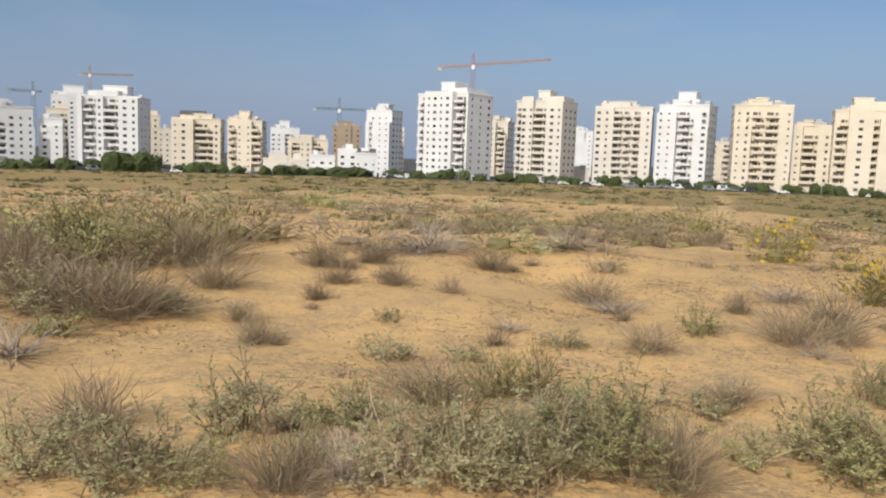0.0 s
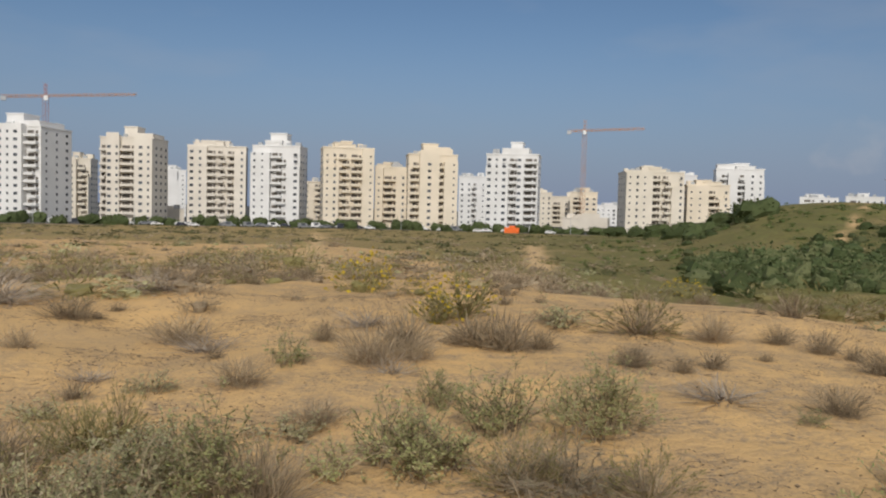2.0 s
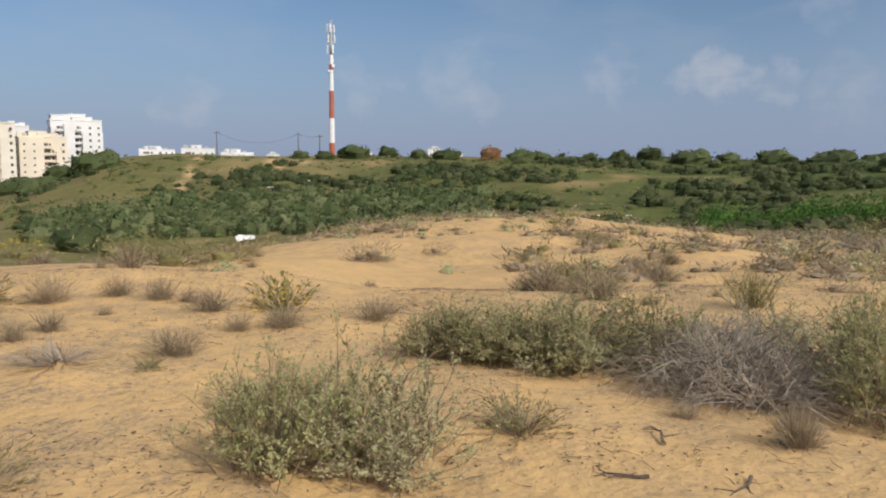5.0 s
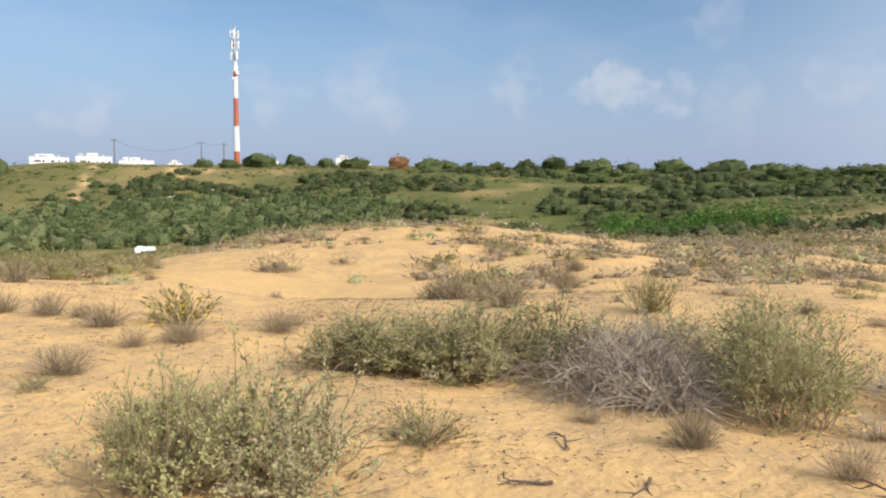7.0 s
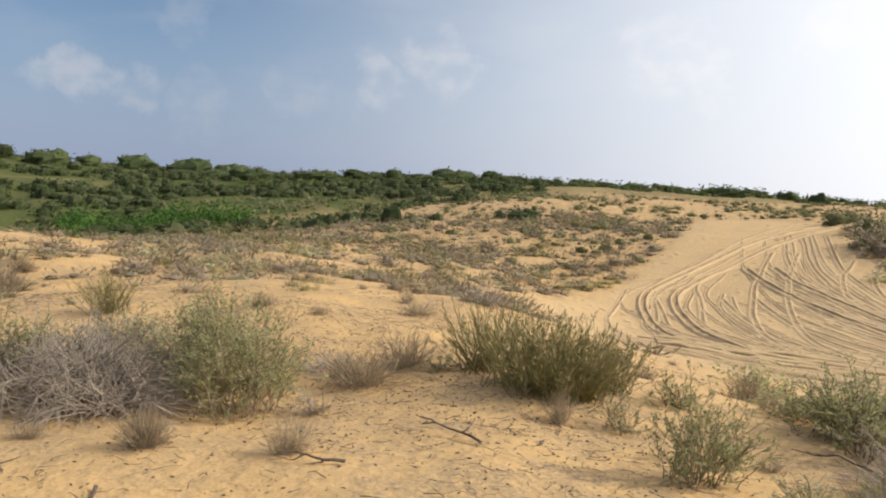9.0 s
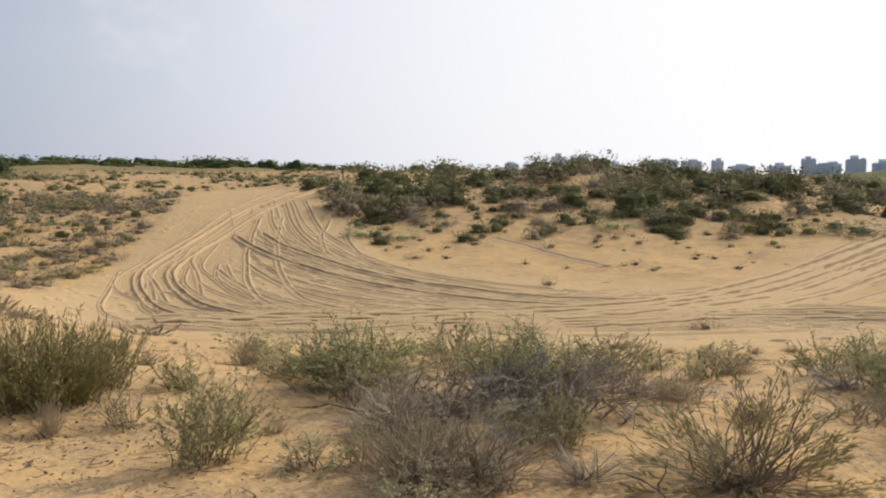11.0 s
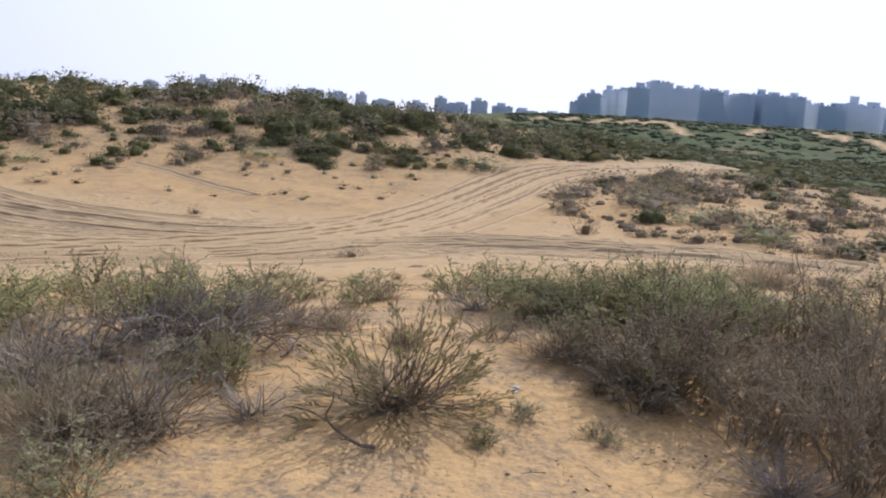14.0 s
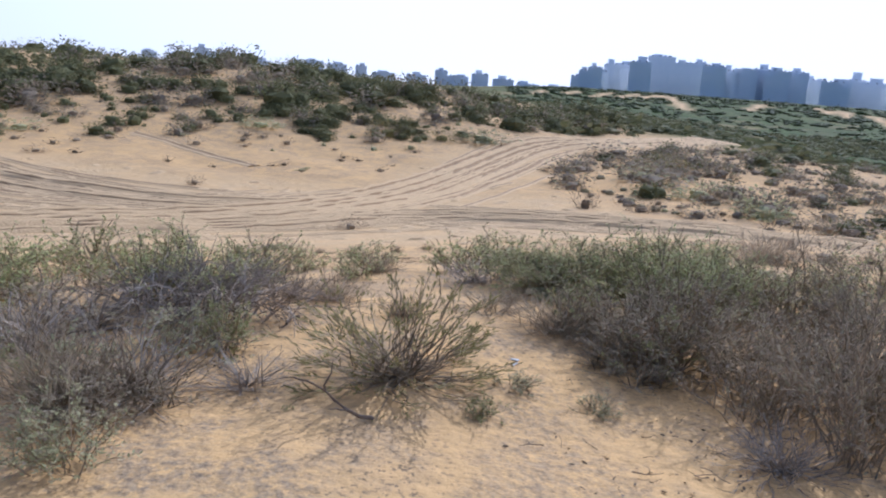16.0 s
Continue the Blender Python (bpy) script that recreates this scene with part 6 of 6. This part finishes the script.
clumps("slope_thicket", "dark thicket in the hollow below the hill", spread(2300, 66, 178, 49, 128, 3.8, 2.2, 9, lambda x, y, a, r, g: wave(x, y, 16, 26) > np.where(a < 73, .45, -.2)), 60, 0.11, "leaf_tree", 66)
clumps("crest_brush", "dark brush along the hill's crest", spread(420, 165, 240, 60, 152, 3.8, 2.4, 10, lambda x, y, a, r, g: (g.random(len(x)) < .6) & (a > 85)), 104, 0.107, "leaf_tree", 67)
valley = spread(2600, 80, 560, 186, 235, 6.5, 2.0, 12, lambda x, y, a, r, g: (wave(x, y, 30, 27) > -.6) & (scarred(x, y) < .04) & (bowl(x, y) < .05))
valley[:, 2:] *= np.clip(np.hypot(valley[:, 0], valley[:, 1]) / 380, .5, 1.15)[:, None]
clumps("valley_scrub", "dark scrub over the hazy far valley", valley, 15, 0.2, "leaf_tree", 68)
near_valley = spread(2800, 62, 260, 188, 222, 4.2, 1.3, 34, lambda x, y, a, r, g: (wave(x, y, 13, 28) > -.3) & (bowl(x, y) < .05))
clumps("valley_brush", "brown and olive brush on the slopes past the dunes", near_valley, 14, 0.24, "leaf_dark", 78)
clumps("ridge_belt", "olive brush along the far ridge behind the dune", spread(420, 150, 182, 106, 152, 4.6, 2.0, 95, lambda x, y, a, r, g: wave(x, y, 12, 96) > -.5), 44, 0.13, "leaf_slope", 97)
clumps("leafy_mound", "bright green leafy creeper over a mound", spread(60, 82, 98, 95.5, 107, 4.6, 3.6, 13, lambda x, y, a, r, g: r > 0), 399, 0.067, "leaf_vine", 69)
clumps("near_brush", "low grey-brown brush over the dunes before the town", spread(1500, 15, 60, -42, 44, 1.0, .4, 18, lambda x, y, a, r, g: wave(x, y, 6, 51) + .4 * g.normal(size=len(x)) > .1), 42, 0.28, "leaf_dry", 70)
clumps("near_green", "low olive brush over the dunes before the town", spread(700, 18, 90, -42, 44, 1.3, .55, 19, lambda x, y, a, r, g: wave(x, y, 8, 52) + .4 * g.normal(size=len(x)) > .25), 42, 0.28, "leaf_broom", 71)
clumps("dune_brush", "low dry brush over the dune behind the hollow's rim", spread(2300, 20, 72, 58, 138, 1.3, .55, 20, lambda x, y, a, r, g: (bowl(x, y) < .05) & ((r > 37) | (a > 83) | (a < 64)) & (wave(x, y, 5, 53) + .4 * g.normal(size=len(x)) > .15)), 42, 0.28, "leaf_dry", 72)
clumps("dune_green", "low olive bushes over the dune behind the hollow's rim", spread(1300, 24, 75, 60, 134, 1.25, .6, 29, lambda x, y, a, r, g: (bowl(x, y) < .05) & ((r > 37) | (a > 83) | (a < 64)) & (wave(x, y, 7, 55) + .4 * g.normal(size=len(x)) > .3)), 42, 0.28, "leaf_broom", 76)
clumps("flank_brush", "small brown tufts thick over the dune's flank", spread(2000, 22, 74, 99, 138, 1.25, .55, 35, lambda x, y, a, r, g: (bowl(x, y) < .05) & (wave(x, y, 4, 56) + .5 * g.normal(size=len(x)) > -.1)), 40, .26, "leaf_brown", 79)
clumps("mound_brush", "low dark brush over the dune beyond the track", spread(480, 30, 70, 190, 216, 1.1, .6, 30, lambda x, y, a, r, g: (bowl(x, y) < .05) & (wave(x, y, 6, 54) > -.1)), 57, 0.117, "leaf_brown", 73)
rng = np.random.default_rng(15)
for k in range(300):
    b, r = float(rng.uniform(147, 193)), float(rng.uniform(46, 76))
    x, y = polar(b, r)
    if bowl(x, y) < .1:
        w = float(rng.uniform(1.2, 3.2)) * (.7 if r < 54 else 1.35)
        shrub(str(rng.choice(["dark", "dark", "withered"])), x, y, w, w * float(rng.uniform(.46, .7)))
for k in range(115):
    b, r = float(rng.uniform(189, 215)), float(rng.uniform(29, 66))
    x, y = polar(b, r)
    if bowl(x, y) < .1:
        w = float(rng.uniform(1.1, 2.9))
        shrub(str(rng.choice(["withered", "dark", "withered"])), x, y, w, w * float(rng.uniform(.4, .6)))
rng = np.random.default_rng(24)
for k in range(230):
    b, r = float(rng.uniform(-34, 47)), float(17 + 75 * rng.random())
    x, y = polar(b, r)
    if float(wave(x, y, 9, 52)) > -.25 and float(beside(np.array(x), np.array(y), [(43.6, 103.4), (24.8, 59.1), (14, 33)], 1.4)) < .2 and count[0] < 2000:
        w = float(rng.uniform(.8, 1.9)) * (1 + r / 70)
        shrub(str(rng.choice(["broom", "tuft", "broom", "withered", "saltbush"])), x, y, w, w * float(rng.uniform(.34, .5)))
for k in range(300):
    b, r = float(rng.uniform(60, 135)), float(17 + 56 * rng.random())
    x, y = polar(b, r)
    if bowl(x, y) < .05 and float(wave(x, y, 7, 55)) > -.15 and (r > 37 or b > 83 or b < 64):
        w = float(rng.uniform(.6, 1.4)) * (1 + r / 90)
        shrub(str(rng.choice(["tuft", "tuft", "broom", "saltbush"])), x, y, w, w * float(rng.uniform(.34, .5)))
scatter("sand_tufts", "soft buff tufts of dry grass dotted over the sand", "tuft", spread(300, 9, 26, 0, 95, .58, .46, 36, lambda x, y, a, r, g: wave(x, y, 4, 57) > -.1), .09, 80)
rng = np.random.default_rng(14)
for b, w in ((66.9, 4.2), (68.6, 4.6), (70.9, 7.5), (73.1, 5.5), (75.3, 5.0), (77.2, 7.0), (82.8, 7.5), (84.0, 5), (87.4, 4.5), (89.5, 5), (91.6, 7.5), (94.2, 9), (96.8, 5.5), (99.6, 9), (102.8, 9), (105.5, 6)):
    tree(b, 186 + float(rng.uniform(-4, 4)), w, .42 * w + 1.5)
tree(80.4, 188, 6.2, 5.2, "leaf_rust", "rust-brown round tree on the hill's crest")
tree(53.4, 172, 10, 7.5, label="large olive tree on the shoulder of the hill")
tree(52.4, 78, 4.2, 4.0, label="dark green tree at the foot of the hill")
for b, r, w, h in ((47.2, 215, 9, 6), (48.6, 190, 8, 5.5), (49.9, 165, 7, 4.6), (51.2, 180, 7, 5), (46.0, 240, 8, 5), (44.4, 300, 9, 6)):
    tree(b, r, w, h, label="dark green tree between the hill and the town")
for k in range(27):
    b = 103 + 1.64 * k + float(rng.uniform(-.6, .6))
    r, w = float(rng.uniform(160, 178)), float(rng.uniform(4.5, 8.5))
    el = float(np.interp(b, [97, 103, 111, 115, 119, 123, 127, 131, 136, 141, 146, 152], [1.2, 1.0, .9, 1.25, 1.5, 1.5, 1.05, 1.1, 1.3, 1.2, .9, .8])) + float(rng.uniform(-.45, .7))
    tree(b, r, w, max(2.0, (1.65 + r * math.tan(radians(el)) - gz(*polar(b, r))) / .92), label="dark bushy tree along the far ridge", group="ridge trees")
for k in range(72):
    tree((-29 + 1.14 * k + float(rng.uniform(-.6, .6))) % 360, float(rng.uniform(328, 350)), float(rng.uniform(5, 10)), float(rng.uniform(4.5, 8.0)), label="dark green street tree along the town road", group="street trees")
for b in (340.9, 342.0, 342.9, 341.4):
    tree(b, 322 + 3 * (b - 340), 12, 13, label="broad dark tree before a white tower", group="street trees")
for b in (355.5, 356.6, 357.4):
    tree(b, 344, 9, 6.5, label="olive tree before the low white houses", group="street trees")


# ---- tyre tracks pressed into the sand
def smooth_line(pts, step=.3):
    p = np.array(pts, float)
    for _ in range(3):
        q = np.empty((2 * len(p), 2))
        q[0::2], q[1::2] = p, p
        q[1:-1:2] = .75 * p[:-1] + .25 * p[1:]
        q[2::2] = .25 * p[:-1] + .75 * p[1:]
        p = q
    s = np.concatenate([[0], np.cumsum(np.hypot(*np.diff(p, axis=0).T))])
    at = np.arange(0, s[-1], step)
    return np.stack([np.interp(at, s, p[:, 0]), np.interp(at, s, p[:, 1])], 1)


def rut_mesh(line, off, width, seed, height=.032):
    t = np.gradient(line, axis=0)
    t = unit(t)
    nrm = np.stack([-t[:, 1], t[:, 0]], 1)
    wob = off + .06 * wave(np.arange(len(line)) * .3, 0 * line[:, 0] + seed, 2.5, 41)
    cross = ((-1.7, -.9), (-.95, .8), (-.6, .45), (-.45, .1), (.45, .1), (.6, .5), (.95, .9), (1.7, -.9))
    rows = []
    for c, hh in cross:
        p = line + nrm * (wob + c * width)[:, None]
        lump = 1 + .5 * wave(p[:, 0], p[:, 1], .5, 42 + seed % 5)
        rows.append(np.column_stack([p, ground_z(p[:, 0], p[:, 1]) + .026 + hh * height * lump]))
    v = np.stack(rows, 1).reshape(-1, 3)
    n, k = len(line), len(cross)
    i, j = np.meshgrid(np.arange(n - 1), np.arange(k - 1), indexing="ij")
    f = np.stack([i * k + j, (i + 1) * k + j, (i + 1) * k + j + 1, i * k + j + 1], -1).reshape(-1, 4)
    # the groove floor takes the pressed sand with shade in its colour
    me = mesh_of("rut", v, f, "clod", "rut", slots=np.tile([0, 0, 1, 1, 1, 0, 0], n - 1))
    me.polygons.foreach_set("use_smooth", np.ones(len(me.polygons), bool))
    return me


def track(pts, gauge=1.55, shift=0.0, seed=0, width=.14, height=.038, step=.42):
    line = smooth_line(pts, step)
    ob = new("tyre_track")
    for side in ((-.5, .5) if gauge else (0,)):
        part("rut", rut_mesh(line, shift + side * gauge, width, seed + int(side * 4), height), ob)
    return tagged(ob, "pair of tyre ruts pressed into pale sand", "tyre track", kind="structure")


SWEEP = [(38.1, -61), (37.4, -51.5), (32.7, -38), (30, -31.5), (26.5, -28), (21.6, -24), (16, -21), (11, -20.5)]
BEND = [(36.5, -52), (30, -43.4), (24.2, -37.3), (19.6, -33.8), (15, -30.7), (10.2, -28.2), (4, -27.5)]
OUTER = [(31.1, -41), (26.3, -37), (21.4, -33.7), (14.3, -30.1), (9.1, -28.2), (4.9, -28.7), (.9, -32.5), (-2, -40)]
LOWER = [(12, -22), (5, -23.8), (1.7, -26.3), (-2, -26.7), (-5.2, -25.2), (-8.6, -23.3), (-12, -21)]
track(SWEEP, seed=1, width=.2, height=.1)
track(BEND, seed=3)
track(BEND, shift=1.2, seed=4)
track([(26, -32.9), (19.9, -27.7), (14.1, -24.8), (9.8, -24.1), (3, -25), (-2, -28)], seed=5)
track(CROSS, seed=6, width=.3, height=.17)
track(CROSS, shift=.9, seed=7, width=.24, height=.15)
track(CROSS, shift=-1.1, seed=8, width=.2, height=.11)
track([(15, -18.5), (9, -20.5), (2.7, -26.4), (-.2, -32.4), (-4.3, -43.7), (-9.4, -52.7)], seed=9)
track(OUTER, seed=10, width=.22, height=.1)
track(OUTER, shift=.8, seed=11)
track(LOWER, seed=13, width=.22, height=.12)
track(LOWER, shift=1.0, seed=14, width=.18, height=.09)
track([(7.1, -24.8), (2.8, -28.4), (-.2, -29.5), (-4.8, -27.5), (-9.3, -25.1), (-13, -22.5)], seed=16)
track([(18.3, -23.9), (14.6, -26.3), (9.4, -26.1), (3.5, -25.8), (-2, -27.5)], seed=17)
track([(20, -30), (14, -27.5), (8, -26), (0, -27), (-6, -26)], seed=18)
track([(24, -26), (17, -23), (10, -22.4), (4, -24.4)], seed=19)
track([(28, -47), (24.5, -40), (20, -35), (13, -31.5), (6, -30)], seed=20)
track([(33, -46), (28, -38), (22, -30), (17, -25), (11, -22.5)], seed=21)
track([(-2.6, -52.5), (-5.1, -52.7), (-7.5, -51.6), (-5.2, -46.5)], seed=22)
track([(15.8, -44.2), (11.7, -41.6), (7.8, -37.6)], gauge=0, seed=23, width=.22)

# fainter crossing trails over the same ways
rng = np.random.default_rng(77)
for k in range(46):
    way = np.array((SWEEP, BEND, OUTER, LOWER, LOWER, CROSS, CROSS, SWEEP)[k % 8], float)
    a = int(rng.integers(0, max(1, len(way) - 4)))
    way = way[a:a + int(rng.integers(4, 7))]
    way = way + rng.normal(size=way.shape) * .45 + rng.normal(size=2) * (1.6, .9)
    track(way, gauge=0 if k % 3 == 0 else 1.5, shift=float(rng.uniform(-1.6, 1.6)), seed=100 + k, width=float(rng.uniform(.07, .13)), height=float(rng.uniform(.012, .03)), step=.55)


def clods(n, seed):
    """Low trampled lumps of loose sand over the driven hollow."""
    rng = np.random.default_rng(seed)
    a, r = rng.uniform(118, 218, n), rng.uniform(15, 74, n)
    x, y = r * np.sin(np.radians(a)), r * np.cos(np.radians(a))
    ok = (bowl(x, y) > .5) & (wave(x, y, 2.5, 62) + .4 * rng.normal(size=n) > -.1)
    x, y = x[ok], y[ok]
    n = len(x)
    w, t = rng.uniform(.07, .24, n), rng.uniform(0, 6.28, n)
    rows = []
    for scale, up in ((1.0, -.03), (.55, .2)):
        for k in range(6):
            f = scale * w * rng.uniform(.7, 1.3, n)
            px, py = x + f * 1.5 * np.cos(t + k * 1.047), y + f * np.sin(t + k * 1.047)
            rows.append(np.stack([px, py, ground_z(px, py) + up * w * rng.uniform(.6, 1.4, n)], 1))
    v = np.stack(rows, 1).reshape(-1, 3)
    f = []
    for i in range(n):
        b = 12 * i
        f += [[b + k, b + (k + 1) % 6, b + 6 + (k + 1) % 6, b + 6 + k] for k in range(6)] + [[b + 6 + k for k in range(6)]]
    me = mesh_of("sand_clods", v, f, "clod")
    me.polygons.foreach_set("use_smooth", np.ones(len(me.polygons), bool))
    tagged(new("sand_clods", me), "trampled lumps of loose pale sand", "sand", kind="stuff")


clods(4200, 81)


# ---- twigs and leaf litter lying on the sand near the viewpoint
def twigs(n, r0, r1, seed):
    rng = np.random.default_rng(seed)
    a, r = rng.uniform(-40, 216, n), np.sqrt(rng.uniform(r0 ** 2, r1 ** 2, n))
    x, y = r * np.sin(np.radians(a)), r * np.cos(np.radians(a))
    ok = (wave(x, y, 1.6, 61) + .3 * rng.normal(size=n) > .05) & (bowl(x, y) < .2)
    x, y = x[ok], y[ok]
    n = len(x)
    t, ln = rng.uniform(0, 6.28, n), rng.uniform(.012, .085, n)
    s = np.linspace(-1, 1, 3)[None, :]
    px = x[:, None] + s * (ln * np.cos(t))[:, None] + rng.normal(size=(n, 3)) * .008
    py = y[:, None] + s * (ln * np.sin(t))[:, None] + rng.normal(size=(n, 3)) * .008
    pz = ground_z(px, py) + rng.uniform(.004, .03, (n, 3))
    sv, sf = ring_tubes(np.stack([px, py, pz], 2), np.stack([rng.uniform(.0015, .004, n), np.full(n, .001)], 1))
    m = n * 3
    k = rng.integers(0, n, m)
    c = np.stack([x[k] + rng.normal(size=m) * .12, y[k] + rng.normal(size=m) * .12, np.zeros(m)], 1)
    c[:, 2] = ground_z(c[:, 0], c[:, 1]) + .006
    bv, bf = blades(c, unit(rng.normal(size=(m, 3)) * (1, 1, .25)), rng.uniform(.012, .04, m), .4, rng)
    me = mesh_of("plant_litter", np.concatenate([sv, bv]), np.concatenate([sf, bf + len(sv)]), "bark", "leaf_litter", slots=[0] * len(sf) + [1] * len(bf))
    tagged(new("plant_litter", me), "dry twigs and leaf litter strewn over sand", "plant litter", kind="stuff")


twigs(26000, 2.5, 15, 71)


# ---- fallen branches, litter, poles
def branch(x, y, length, turn, seed, rise=.1):
    rng = np.random.default_rng(seed)
    tubes = []

    def grow(p, d, ln, r, depth):
        pts = [p]
        for k in range(5):
            d = unit(d + rng.normal(size=3) * (.28, .28, .22))
            p = p + d * ln / 5
            p[2] = max(p[2], .01)
            pts.append(p.copy())
            if depth and k in (1, 3, 4):
                grow(p.copy(), unit(d + rng.normal(size=3) * .8), ln * .42, r * .55, depth - 1)
        tubes.append(([tuple(q) for q in pts], (r, r * .35)))
    grow(np.array([0.0, 0, .02]), np.array([1.0, 0, rise]), length, .011, 1)
    ob = new("dead_branch", tube_mesh("dead_branch", tubes[-1:], "bark", 6))
    ob.matrix_world = pose(x, y, gz(x, y), 0, 0, turn)
    for k in tubes[:-1]:
        part("twig", tube_mesh("twig", [k], "bark", 5), ob)
    return tagged(ob, "dry dark fallen branch lying on sand", "branch", "fallen branches")


branch(4.32, -3.19, 0.55, 20, 300)
branch(4.24, -3.63, 0.35, 140, 301)
branch(4.42, -0.43, 0.3, 100, 302)
branch(5.12, -0.54, 0.3, 20, 303)
branch(5.91, 1.40, 0.6, 10, 304)
branch(8.89, 0.33, 0.5, 0, 305)
branch(1.11, -5.71, 0.25, 30, 306)
branch(4.23, -2.21, 0.3, 60, 307)
branch(4.53, -0.95, 0.3, 160, 308)
branch(2.87, -5.32, 0.5, 10, 309)
branch(0.52, -4.14, 0.4, 40, 310)
branch(1.65, -6.33, 0.4, 30, 311)


def scrap(x, y, w, seed):
    rng = np.random.default_rng(seed)
    n = 7
    v = [(w * (i / n - .5) * (1 + .2 * rng.normal()), w * .5 * (j / 3 - .5) + .04 * w * rng.normal(), w * (.06 + .14 * rng.random())) for i in range(n + 1) for j in range(4)]
    f = [(i * 4 + j, (i + 1) * 4 + j, (i + 1) * 4 + j + 1, i * 4 + j + 1) for i in range(n) for j in range(3)]
    me = mesh_of("scrap", v, f, "litter_white")
    ob = new("plastic_scrap", me)
    ob.modifiers.new("thick", "SOLIDIFY").thickness = .02 * w + .002
    ob.matrix_world = pose(x, y, gz(x, y), 0, 0, seed * 50)
    return tagged(ob, "crumpled white plastic scrap lying on the ground", "litter", "scraps of litter")


scrap(-0.29, -5.14, 0.05, 1)
scrap(1.76, -4.20, 0.05, 2)
scrap(-0.30, -5.20, 0.05, 3)
scrap(66.90, 33.91, 3.0, 4)
scrap(98.16, 2.96, 1.6, 5)
scrap(100.36, -0.38, 1.0, 6)
scrap(66.33, -3.69, 1.2, 7)
scrap(131.46, 68.77, 1.8, 8)
scrap(118.47, 54.54, 2.4, 9)
scrap(109.11, 50.67, 1.8, 10)
scrap(110.44, 55.44, 1.2, 11)
scrap(128.49, 53.37, 1.4, 12)


def pole(bearing, r, h):
    x, y = polar(bearing, r)
    ob = new("utility_pole")
    ob.matrix_world = pose(x, y, gz(x, y) - .3, 0, 0, -bearing)
    part("post", tube_mesh("post", [([(0, 0, 0), (0, 0, h)], (.14, .09))], "bark", 8), ob)
    part("crossarm", boxes_mesh("crossarm", [(-.9, -.06, h - .6, .9, .06, h - .45)], "bark"), ob)
    return tagged(ob, "wooden utility pole on the hill's crest", "utility pole", "utility poles"), (x, y, gz(x, y) + h - .7)


_, a_ = pole(66.75, 215, 6.6)
_, b_ = pole(68.25, 215, 6.0)
_, c_ = pole(61.2, 235, 7.2)
for p, q, sag in ((a_, b_, .5), (c_, a_, 2.6)):
    pts = [tuple(np.array(p) * (1 - t) + np.array(q) * t - (0, 0, sag * 4 * t * (1 - t))) for t in np.linspace(0, 1, 12)]
    tagged(new("overhead_cable", tube_mesh("overhead_cable", [(pts, (.028, .028))], "rubber", 4)), "thin dark cable sagging between utility poles", "cable", "cables")
